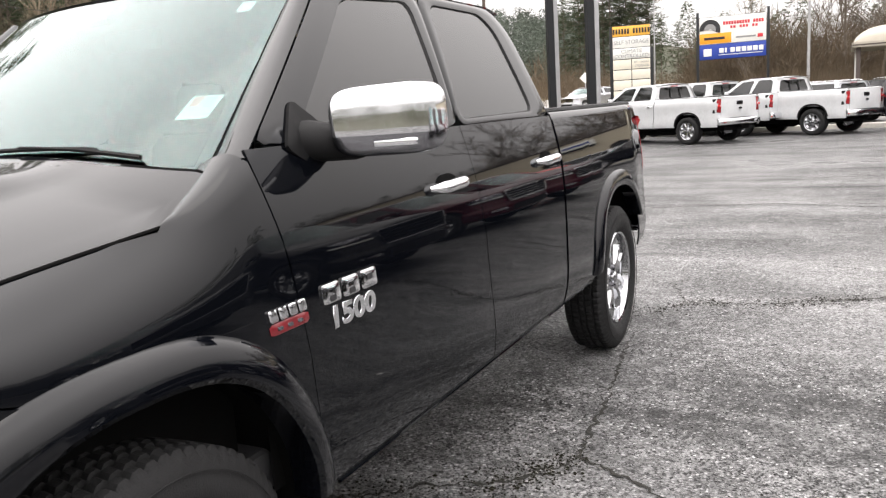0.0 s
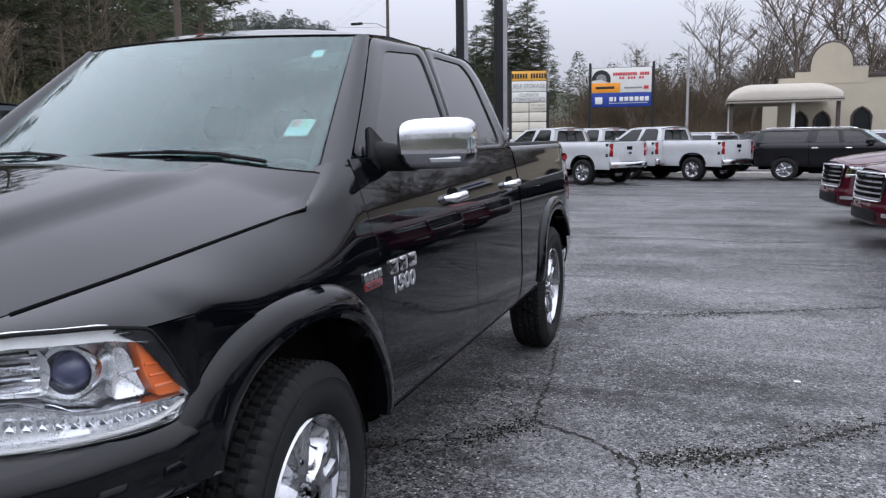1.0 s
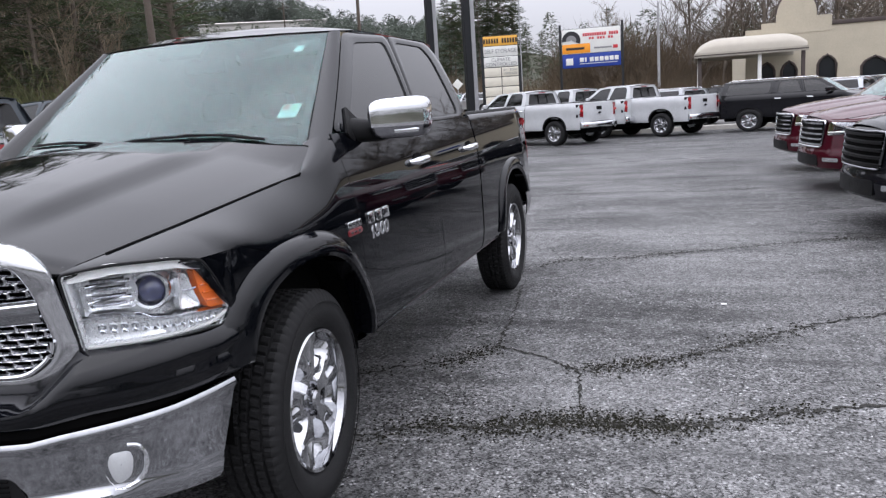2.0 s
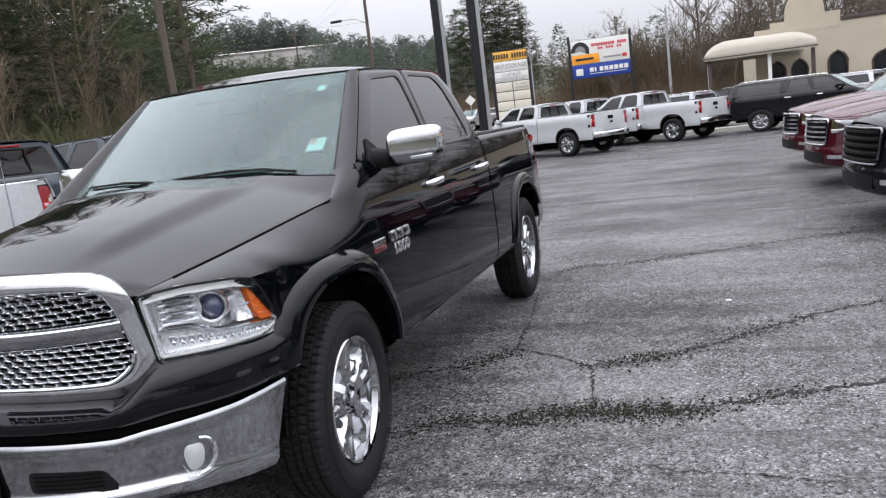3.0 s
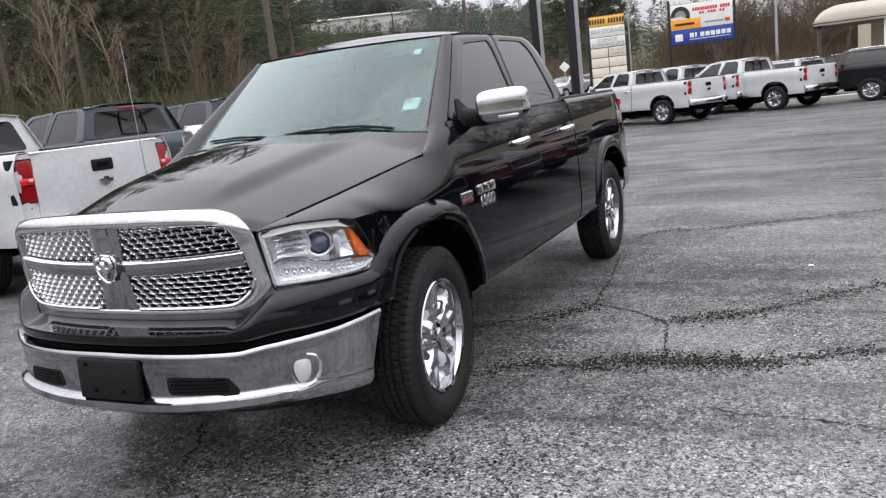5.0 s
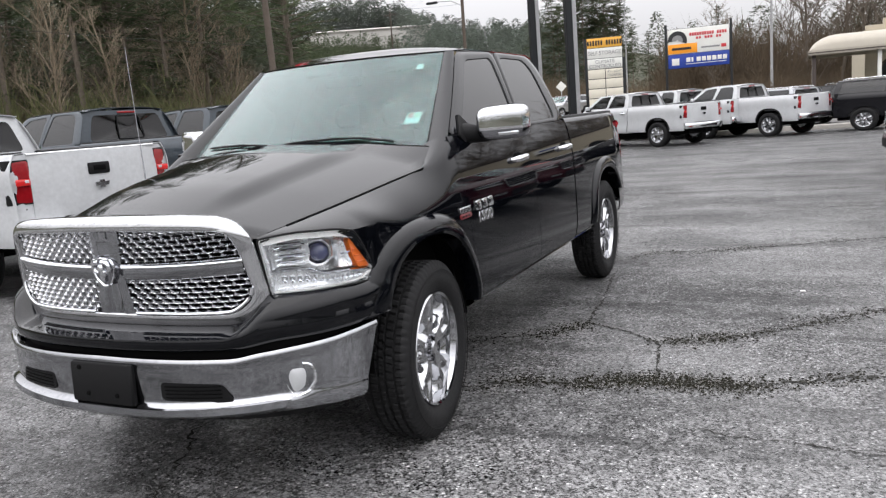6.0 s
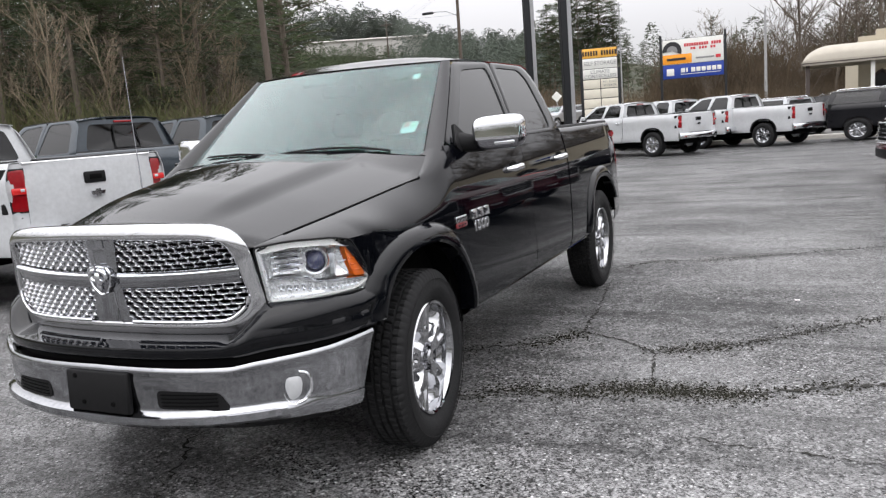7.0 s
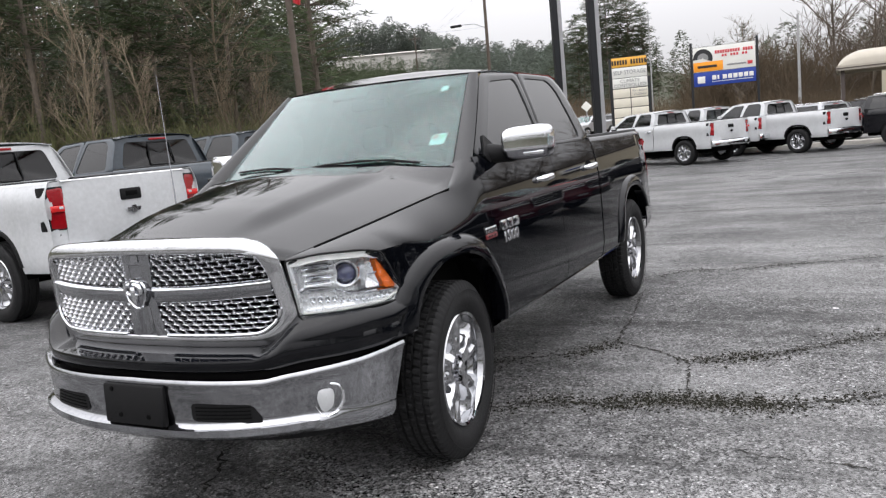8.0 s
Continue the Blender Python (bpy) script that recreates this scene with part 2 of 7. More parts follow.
def asphalt_mat():
    """Old wet asphalt: pale aggregate in a dark binder, damp glossy patches, long dark streaks and hairline cracks."""
    m, n, l, b = nodes_of("wet_asphalt")
    tc = n.new("ShaderNodeTexCoord")

    def noise_of(scale, detail=5, stretch=None):
        t = n.new("ShaderNodeTexNoise")
        t.inputs["Scale"].default_value, t.inputs["Detail"].default_value = scale, detail
        if stretch:
            mp = n.new("ShaderNodeMapping")
            mp.inputs["Scale"].default_value = stretch
            mp.inputs["Rotation"].default_value = (0, 0, radians(-9))
            l.new(tc.outputs["Object"], mp.inputs["Vector"])
            l.new(mp.outputs[0], t.inputs["Vector"])
        else:
            l.new(tc.outputs["Object"], t.inputs["Vector"])
        return t.outputs["Fac"]

    def ranged(v, a0, a1, b0, b1):
        r = n.new("ShaderNodeMapRange")
        for k, x in (("From Min", a0), ("From Max", a1), ("To Min", b0), ("To Max", b1)):
            r.inputs[k].default_value = x
        l.new(v, r.inputs["Value"])
        return r.outputs[0]

    def maths(op, a, c):
        t = n.new("ShaderNodeMath")
        t.operation = op
        for i, x in enumerate((a, c)):
            if isinstance(x, float):
                t.inputs[i].default_value = x
            else:
                l.new(x, t.inputs[i])
        return t.outputs[0]

    vo = n.new("ShaderNodeTexVoronoi")
    vo.inputs["Scale"].default_value = 54
    l.new(tc.outputs["Object"], vo.inputs["Vector"])
    stone = ranged(vo.outputs["Distance"], 0.05, 0.5, 1.0, 0.0)
    vc = n.new("ShaderNodeSeparateColor")
    l.new(vo.outputs["Color"], vc.inputs[0])
    chip = ranged(vo.outputs["Distance"], 0.28, 0.46, 1.0, 0.0)
    grain = maths("MULTIPLY", chip, ranged(vc.outputs[0], 0.35, 1.0, 0.0, 1.0))
    vs = n.new("ShaderNodeTexVoronoi")
    vs.inputs["Scale"].default_value = 125
    l.new(tc.outputs["Object"], vs.inputs["Vector"])
    vsc = n.new("ShaderNodeSeparateColor")
    l.new(vs.outputs["Color"], vsc.inputs[0])
    worn = ranged(noise_of(0.9, 5), 0.40, 0.60, 0.0, 1.0)
    speck = ranged(vsc.outputs[0], 0.0, 1.0, -0.92, 0.92)
    speck2 = ranged(vc.outputs[1], 0.0, 1.0, -0.72, 0.60)
    amp = ranged(worn, 0.0, 1.0, 0.85, 1.15)
    pits = maths("ADD", maths("MULTIPLY", maths("ADD", speck, speck2), amp), 1.0)
    damp = noise_of(0.55, 6)
    streak = noise_of(0.42, 6, (0.35, 2.2, 1.0))
    fine = noise_of(9.0, 5)
    tone = maths("ADD", ranged(damp, 0.3, 0.7, 0.091, 0.150), ranged(streak, 0.35, 0.65, -0.034, 0.028))
    line = noise_of(1.1, 6, (0.22, 2.4, 1.0))
    tone = maths("ADD", tone, ranged(line, 0.36, 0.47, -0.040, 0.006))
    tone = maths("ADD", tone, ranged(fine, 0.3, 0.7, -0.030, 0.030))
    tone = maths("ADD", tone, ranged(noise_of(2.6, 6), 0.32, 0.68, -0.026, 0.026))
    tone = maths("MAXIMUM", tone, 0.014)
    tone = maths("ADD", tone, maths("MULTIPLY", maths("MULTIPLY", grain, amp), 0.20))
    tone = maths("MULTIPLY", tone, pits)
    rgb = n.new("ShaderNodeCombineColor")
    l.new(tone, rgb.inputs[0])
    l.new(maths("MULTIPLY", tone, 0.995), rgb.inputs[1])
    l.new(maths("MULTIPLY", tone, 1.0), rgb.inputs[2])
    l.new(rgb.outputs[0], b.inputs["Base Color"])
    wet = maths("ADD", ranged(damp, 0.42, 0.58, 0.25, 0.02), ranged(streak, 0.35, 0.65, 0.22, 0.0))
    rough = maths("ADD", wet, maths("MULTIPLY", grain, 0.25))
    l.new(maths("MAXIMUM", maths("ADD", rough, 0.22), 0.2), b.inputs["Roughness"])
    b.inputs["Specular IOR Level"].default_value = 0.32
    h = maths("ADD", maths("MULTIPLY", grain, 0.5), maths("MULTIPLY", pits, 0.8))
    bp = n.new("ShaderNodeBump")
    bp.inputs["Strength"].default_value, bp.inputs["Distance"].default_value = 1.0, 0.014
    l.new(h, bp.inputs["Height"])
    l.new(bp.outputs[0], b.inputs["Normal"])
    return m


def leafy(m, share=0.45):
    """Lets part of the light pass through thin foliage."""
    n, l = m.node_tree.nodes, m.node_tree.links
    b, out = n["Principled BSDF"], n["Material Output"]
    col = b.inputs["Base Color"].links[0].from_socket
    tr = n.new("ShaderNodeBsdfTranslucent")
    l.new(col, tr.inputs["Color"])
    mx = n.new("ShaderNodeMixShader")
    mx.inputs[0].default_value = share
    l.new(b.outputs[0], mx.inputs[1])
    l.new(tr.outputs[0], mx.inputs[2])
    l.new(mx.outputs[0], out.inputs["Surface"])


for m_ in (NEEDLES, HAZEPALENEEDLES, HAZEFARNEEDLES, SCRUB, GREENSCRUB):
    leafy(m_)

ASPHALT = asphalt_mat()
GRASS = ground_mat()


# ---- mesh tools ----
class Shell:
    """Vertices and faces gathered before they become one mesh."""

    def __init__(self):
        self.v, self.f, self.s = [], [], []

    def grid(self, p, cu=False, cv=False, slot=0):
        p = np.asarray(p, float)
        nu, nv = p.shape[:2]
        o = len(self.v)
        self.v.extend(map(tuple, p.reshape(-1, 3)))
        for i in range(nu if cu else nu - 1):
            for j in range(nv if cv else nv - 1):
                a, c = (i + 1) % nu, (j + 1) % nv
                self.f.append((o + i * nv + j, o + a * nv + j, o + a * nv + c, o + i * nv + c))
                self.s.append(slot)
        return self

    def face(self, pts, slot=0):
        o = len(self.v)
        self.v.extend(map(tuple, pts))
        self.f.append(tuple(range(o, o + len(pts))))
        self.s.append(slot)
        return self

    def ring(self, outer, inner, slot=0):
        return self.grid([outer, inner], cv=True, slot=slot)

    def fill(self, loop, rings=4, slot=0):
        """A loop filled with shrinking rings round its middle."""
        loop = np.asarray(loop, float)
        c = loop.mean(0)
        return self.grid([c + (loop - c) * k for k in np.linspace(1, 0.02, rings + 1)], cv=True, slot=slot)

    def box(self, lo, hi, bev=0.0, slot=0):
        lo, hi = np.array(lo, float), np.array(hi, float)
        bev = min(bev, *(0.49 * (hi - lo)))
        if bev <= 0:
            x0, y0, z0 = lo
            x1, y1, z1 = hi
            o = len(self.v)
            self.v.extend([(x0, y0, z0), (x1, y0, z0), (x1, y1, z0), (x0, y1, z0), (x0, y0, z1), (x1, y0, z1), (x1, y1, z1), (x0, y1, z1)])
            for q in ((0, 3, 2, 1), (4, 5, 6, 7), (0, 1, 5, 4), (1, 2, 6, 5), (2, 3, 7, 6), (3, 0, 4, 7)):
                self.f.append(tuple(o + k for k in q))
                self.s.append(slot)
            return self
        rings = []
        for z, d in ((lo[2], bev), (lo[2] + bev * 0.3, bev * 0.3), (lo[2] + bev, 0), (hi[2] - bev, 0), (hi[2] - bev * 0.3, bev * 0.3), (hi[2], bev)):
            x0, y0, x1, y1 = lo[0] + d, lo[1] + d, hi[0] - d, hi[1] - d
            r = bev * 0.7
            rings.append([(x0 + r, y0, z), (x1 - r, y0, z), (x1, y0 + r, z), (x1, y1 - r, z), (x1 - r, y1, z), (x0 + r, y1, z), (x0, y1 - r, z), (x0, y0 + r, z)])
        o = len(self.v)
        self.grid(rings, cv=True, slot=slot)
        self.f.extend([tuple(range(o + 7, o - 1, -1)), tuple(range(o + 40, o + 48))])
        self.s.extend([slot, slot])
        return self

    def tube(self, path, radius, sides=8, slot=0, cap=True, closed=False):
        path = [Vector(p) for p in path]
        rad = [float(q) for q in radius] if hasattr(radius, "__len__") else [float(radius)] * len(path)
        rows, up = [], Vector((0.13, 0.21, 0.97)).normalized()
        for i, p in enumerate(path):
            if closed:
                d = path[(i + 1) % len(path)] - path[i - 1]
            else:
                d = path[min(i + 1, len(path) - 1)] - path[max(i - 1, 0)]
            d.normalize()
            if abs(d.dot(up)) > 0.95:
                up = Vector((0.9, 0.3, 0.1)).normalized()
            a = d.cross(up).normalized()
            c = d.cross(a)
            rows.append([tuple(p + rad[i] * (math.cos(float(k)) * a + math.sin(float(k)) * c)) for k in np.linspace(0, 2 * math.pi, sides, endpoint=False)])
        o, e = len(self.v), len(self.v) + (len(rows) - 1) * sides
        self.grid(rows, cu=closed, cv=True, slot=slot)
        if cap and not closed:
            self.f.extend([tuple(range(o + sides - 1, o - 1, -1)), tuple(range(e, e + sides))])
            self.s.extend([slot, slot])
        return self

    def lathe(self, profile, sides=48, slot=0, axis="x"):
        """profile: rows of (along the axis, radius)."""
        rows = []
        for k in np.linspace(0, 2 * math.pi, sides, endpoint=False):
            rows.append([(h, r * math.cos(k), r * math.sin(k)) if axis == "x" else (r * math.cos(k), r * math.sin(k), h) if axis == "z"
                         else (r * math.cos(k), h, r * math.sin(k)) for h, r in profile])
        return self.grid(rows, cu=True, slot=slot)

    def moved(self, m):
        out = Shell()
        out.v = [tuple(m @ Vector(p)) for p in self.v]
        out.f, out.s = list(self.f), list(self.s)
        return out

    def mirrored(self):
        out = Shell()
        out.v = [(-x, y, z) for x, y, z in self.v]
        out.f, out.s = [q[::-1] for q in self.f], list(self.s)
        return out

    def join(self, other, slot=None):
        o = len(self.v)
        self.v.extend(other.v)
        self.f.extend(tuple(o + k for k in q) for q in other.f)
        self.s.extend(other.s if slot is None else [slot] * len(other.f))
        return self

    def mesh(self, name, mats, sharp=38, smooth=True):
        me = bpy.data.meshes.new(name)
        me.from_pydata(self.v, [], self.f)
        for m in mats if isinstance(mats, (list, tuple)) else [mats]:
            me.materials.append(m)
        me.polygons.foreach_set("material_index", self.s)
        if smooth:
            me.polygons.foreach_set("use_smooth", [True] * len(self.f))
            me.set_sharp_from_angle(angle=radians(sharp))
        me.update()
        return me


def thicken(me, d, smooth):
    """Gives a sheet its thickness, half to each side, with crisp rims."""
    n = len(me.vertices)
    co, no = np.zeros(n * 3), np.zeros(n * 3)
    me.vertices.foreach_get("co", co)
    me.vertex_normals.foreach_get("vector", no)
    co, no = co.reshape(-1, 3), no.reshape(-1, 3)
    fs = [tuple(p.vertices) for p in me.polygons]
    ms = [p.material_index for p in me.polygons]
    used = {}
    for f in fs:
        for a, b in zip(f, f[1:] + f[:1]):
            used[(min(a, b), max(a, b))] = used.get((min(a, b), max(a, b)), 0) + 1
    out, mo = list(fs) + [tuple(n + k for k in f[::-1]) for f in fs], ms + ms
    for f, m in zip(fs, ms):
        for a, b in zip(f, f[1:] + f[:1]):
            if used[(min(a, b), max(a, b))] == 1:
                out.append((b, a, n + a, n + b))
                mo.append(m)
    v = np.concatenate([co + no * d / 2, co - no * d / 2])
    me.clear_geometry()
    me.from_pydata(v.tolist(), [], out)
    me.polygons.foreach_set("material_index", mo)
    if smooth:
        me.polygons.foreach_set("use_smooth", [True] * len(out))
        me.set_sharp_from_angle(angle=radians(44))
    me.update()


def part(name, shell, mat, parent=None, label="", solid=0.0, sharp=38, smooth=True, weld=False):
    """One mesh object, under a thing or a part."""
    ob = new(name, shell.mesh(name, mat, sharp, smooth))
    ob.parent = parent
    if weld:
        bm = bmesh.new()
        bm.from_mesh(ob.data)
        bmesh.ops.remove_doubles(bm, verts=bm.verts, dist=0.0008)
        bmesh.ops.recalc_face_normals(bm, faces=bm.faces)
        bm.to_mesh(ob.data)
        bm.free()
    if solid:
        thicken(ob.data, solid, smooth)
    return tagged(ob, label)


def thing(name, label, category, group="", m=None, kind=""):
    ob = new(name)
    ob.empty_display_size = 0.2
    tagged(ob, label, category, group, kind)
    if m is not None:
        ob.matrix_world = m
    return ob


def lerp(a, b, t):
    return a + (b - a) * t


def smooth01(x, a, b):
    t = np.clip((np.asarray(x, float) - a) / (b - a), 0, 1)
    return t * t * (3 - 2 * t)


def round_loop(pts, r, n=72, seg=5):
    """A polygon with rounded corners, as n evenly spaced points."""
    pts = [np.array(p, float) for p in pts]
    k = len(pts)
    out = []
    for i in range(k):
        p, a, b = pts[i], pts[i - 1], pts[(i + 1) % k]
        ri = r[i] if hasattr(r, "__len__") else r
        la, lb = np.linalg.norm(a - p), np.linalg.norm(b - p)
        ra = min(ri, 0.45 * la, 0.45 * lb)
        s, e = p + (a - p) / la * ra, p + (b - p) / lb * ra
        for t in np.linspace(0, 1, seg + 1):
            out.append((1 - t) ** 2 * s + 2 * t * (1 - t) * p + t * t * e)
    out = np.array(out + [out[0]])
    d = np.concatenate([[0], np.cumsum(np.linalg.norm(np.diff(out, axis=0), axis=1))])
    at = np.linspace(0, d[-1], n, endpoint=False)
    return np.stack([np.interp(at, d, out[:, i]) for i in range(out.shape[1])], 1)


def slices(loop, nz=18, ny=12):
    """A convex outline (y, z) cut into level rows, as a grid of points."""
    z0, z1 = loop[:, 1].min() + 1e-4, loop[:, 1].max() - 1e-4
    z = (z0 + z1) / 2 - (z1 - z0) / 2 * np.cos(np.linspace(0, math.pi, nz))
    out = []
    for q in z:
        ys = []
        for i in range(len(loop)):
            (ya, za), (yb, zb) = loop[i - 1], loop[i]
            if (za > q) != (zb > q):
                ys.append(ya + (yb - ya) * (q - za) / (zb - za))
        out.append([(y, q) for y in np.linspace(min(ys), max(ys), ny)])
    return np.array(out)


def text_part(body, size, mat, parent, m, name="lettering", sx=1.0):
    cu = bpy.data.curves.new(name, "FONT")
    cu.body, cu.size, cu.align_x, cu.align_y, cu.extrude = body, size, "CENTER", "CENTER", 0.004
    cu.materials.append(mat)
    ob = new(name, cu)
    ob.parent = parent
    ob.matrix_basis = m @ Matrix.Diagonal((sx, 1, 1, 1))
    return ob


# ---- ground, lot, road, hills ----
def hill(x, y):
    """Height of the land: level round the lot, wooded slopes to the north and west."""
    x, y = np.asarray(x, float), np.asarray(y, float)
    q = -0.55 * x + 0.83 * y
    az = np.degrees(np.arctan2(y + 3.2, x - 2.6))
    h = 26.0 * smooth01(q, 85, 250) * smooth01(-x, 5, 55) * (0.66 + 0.40 * smooth01(np.where(az < 0, az + 360, az), 111, 121))
    h = h + 9.0 * smooth01(-x - 0.10 * y, 26, 75) * smooth01(y, -60, 0) * (1 - smooth01(y, 80, 150))
    h = h + 3.0 * smooth01(y, 60, 100) * smooth01(x, -30, -5)
    h = h + 1.6 * smooth01(y, 30, 62) * smooth01(-x, 6, 22) * (1 - smooth01(-x, 30, 60))
    h = h + 5.0 * smooth01(x, 60, 140) + 4.0 * smooth01(-y, 45, 120)
    return h - 0.03


def build_ground():
    s = Shell()
    xs = np.concatenate([np.linspace(-900, -200, 8)[:-1], np.linspace(-200, 160, 91), np.linspace(160, 900, 8)[1:]])
    ys = np.concatenate([np.linspace(-900, -120, 8)[:-1], np.linspace(-120, 300, 106), np.linspace(300, 900, 8)[1:]])
    X_, Y_ = np.meshgrid(xs, ys, indexing="ij")
    s.grid(np.stack([X_, Y_, hill(X_, Y_)], -1))
    tagged(part("ground", s, GRASS, sharp=180), "winter grass and leaf litter rising to wooded hills", "ground", kind="structure")
    # asphalt lot with slight waves
    xs, ys = np.linspace(-13.0, 34.0, 120), np.linspace(-26.0, 28.2, 140)
    X_, Y_ = np.meshgrid(xs, ys, indexing="ij")
    Z_ = 0.008 * np.sin(X_ * 0.7 + 1.0) * np.sin(Y_ * 0.5) * smooth01(np.hypot(X_ - 0.3, Y_ - 1.5), 4, 9)
    edge = np.minimum.reduce([X_ - xs[0], xs[-1] - X_, Y_ - ys[0], ys[-1] - Y_])
    Z_ = Z_ - 0.05 * (edge < 0.2)
    lot = Shell().grid(np.stack([X_, Y_, Z_], -1))
    tagged(part("lot_pavement", lot, ASPHALT, sharp=180), "old cracked asphalt car lot, damp from rain", "pavement", kind="structure")
    # kerb strip behind the far row, then the highway
    kb = Shell()
    kb.grid([[(x, 28.2 + d, z) for d, z in ((0, -0.02), (0.02, 0.13), (0.05, 0.15), (0.28, 0.15), (0.32, 0.13), (0.34, -0.02))] for x in np.linspace(-13, 34, 40)])
    tagged(part("kerb", kb, CONCRETE), "low concrete kerb along the lot", "kerb", kind="structure")
    rd = Shell()
    rows = []
    for t in np.linspace(0, 1, 60):
        x = lerp(-75, 90, t)
        y = 36.5 + 0.02 * (x + 10)
        rows.append([(x, y + d, float(hill(x, y + d)) + 0.05 + e) for d, e in ((-4.2, -0.08), (-4, 0), (0, 0.06), (4, 0), (4.2, -0.08))])
    rd.grid(rows)
    tagged(part("highway", rd, ROADMAT), "grey asphalt highway beyond the lot", "road", kind="structure")
    sd = Shell()
    rows = []
    for t in np.linspace(0, 1, 40):
        y = lerp(40.0, 130.0, t)
        x = -12.0 - 0.17 * (y - 40) - 0.0012 * (y - 40) ** 2
        rows.append([(x + d, y, float(hill(x + d, y)) + 0.10 + (0.0 if abs(d) < 4 else -0.1)) for d in (-4.0, -3.5, 0, 3.5, 4.0)])
    sd.grid(rows)
    bank = Shell()
    for side in (-1, 1):
        rows = []
        for t in np.linspace(0, 1, 40):
            y = lerp(41.5, 130.0, t)
            x = -12.0 - 0.17 * (y - 40) - 0.0012 * (y - 40) ** 2
            rows.append([(x + side * d, y, float(hill(x + side * d, y)) + z) for d, z in ((4.1, 0.03), (5.0, 0.14), (7.5, 0.22), (10.0, 0.12), (11.5, -0.02))])
        bank.grid(rows)
    tagged(part("grass_bank", bank, TANGRASS, sharp=180), "dry yellowish grass bank beside the side road", "verge", kind="structure")
    tagged(part("side_road", sd, PALEROAD), "pale side road climbing between grassy banks", "road", kind="structure")


build_ground()


# long cracks in the asphalt: torn, uneven dark furrows with crumbled edges
def crack(pts, w0, w1, seed, jag=0.035, step=0.028):
    rnd = random.Random(seed)
    pts = [np.array(p, float) for p in pts]
    line = []
    for a, b in zip(pts[:-1], pts[1:]):
        n = max(2, int(np.linalg.norm(b - a) / step))
        nrm = np.array([-(b - a)[1], (b - a)[0]]) / np.linalg.norm(b - a)
        for i in range(n):
            line.append(a + (b - a) * i / n + nrm * rnd.uniform(-jag, jag) * (0.25 if i == 0 else 1))
    line.append(pts[-1])
    s = Shell()
    rows = []
    m = len(line)
    for i, p in enumerate(line):
        d = line[min(i + 1, m - 1)] - line[max(i - 1, 0)]
        nrm = np.array([-d[1], d[0]]) / (np.linalg.norm(d) + 1e-6)
        w = 0.66 * lerp(w0, w1, i / (m - 1)) * rnd.uniform(0.12, 1.6) * min(1, 6 * (i + 0.3) / m, 6 * (m - i) / m)
        a, b = p + nrm * w * rnd.uniform(0.3, 0.7), p - nrm * w * rnd.uniform(0.3, 0.7)
        rows.append([(a[0], a[1], 0.004), (p[0], p[1], 0.005), (b[0], b[1], 0.004)])
    s.grid(rows)
    tagged(part("pavement_crack", s, CRACKMAT, smooth=False), "jagged dark crack across the worn asphalt", "crack", "pavement cracks", kind="structure")


CRACKS = (
    ([(0.98, 3.97), (1.05, 3.22), (1.13, 2.63), (1.18, 2.01), (1.46, 1.86), (1.73, 1.64), (1.79, 1.27), (1.83, 0.93)], 0.022, 0.030),
    ([(0.13, 1.13), (0.50, 1.43), (0.76, 1.60), (1.00, 1.73), (1.18, 1.98)], 0.020, 0.035),
    ([(0.10, 0.35), (0.76, 0.56), (0.93, 0.66), (1.12, 0.80), (1.39, 0.77), (1.62, 0.88), (1.83, 0.93), (2.13, 0.92), (2.38, 0.96), (2.65, 1.12), (2.99, 1.26), (4.2, 1.75)], 0.035, 0.040),
    ([(1.73, 1.64), (1.97, 1.73), (2.20, 1.84), (2.49, 2.11), (2.76, 2.36), (3.11, 2.67), (4.4, 3.5)], 0.030, 0.030),
    ([(0.90, 4.20), (1.19, 4.66), (1.72, 4.72), (2.12, 4.92), (2.53, 5.10), (3.20, 5.41), (3.74, 5.62), (4.6, 5.75), (6.5, 6.3)], 0.022, 0.030),
    ([(1.19, 4.66), (0.96, 5.24), (1.22, 5.52)], 0.016, 0.012),
    ([(3.74, 5.62), (3.84, 5.92), (3.80, 6.20)], 0.018, 0.012),
    ([(0.15, -1.2), (0.0, -0.88), (-0.10, -0.71), (-0.23, -0.45), (-0.41, -0.19)], 0.025, 0.020),
    ([(2.10, 0.33), (2.32, 0.27), (2.55, 0.27), (2.73, 0.23), (2.91, 0.24)], 0.016, 0.016),
    ([(-1.2, 9.3), (-0.12, 9.5), (1.36, 9.9), (2.48, 9.6), (4.0, 9.9)], 0.05, 0.05),
    ([(0.5, 13.4), (2.0, 13.0), (3.2, 13.3)], 0.06, 0.05),
    ([(2.5, 7.6), (3.4, 7.4), (4.4, 7.7)], 0.03, 0.03),
)
for i, (pts, w0, w1) in enumerate(CRACKS):
    crack(pts, w0, w1, 70 + i, 0.016 if i in (0, 8) else 0.03)


# finer cracks farther along the lane
far_rnd = random.Random(91)
for i in range(44):
    x_, y_ = far_rnd.uniform(1.2, 8.0), far_rnd.uniform(5.5, 19.0)
    dx_, dy_ = far_rnd.uniform(0.45, 1.1), far_rnd.uniform(-0.12, 0.22)
    crack([(x_ + dx_ * j, y_ + dy_ * j + far_rnd.uniform(-0.10, 0.10)) for j in range(far_rnd.randint(3, 6))], 0.018, 0.030 + 0.002 * y_, 300 + i, 0.022, 0.05)


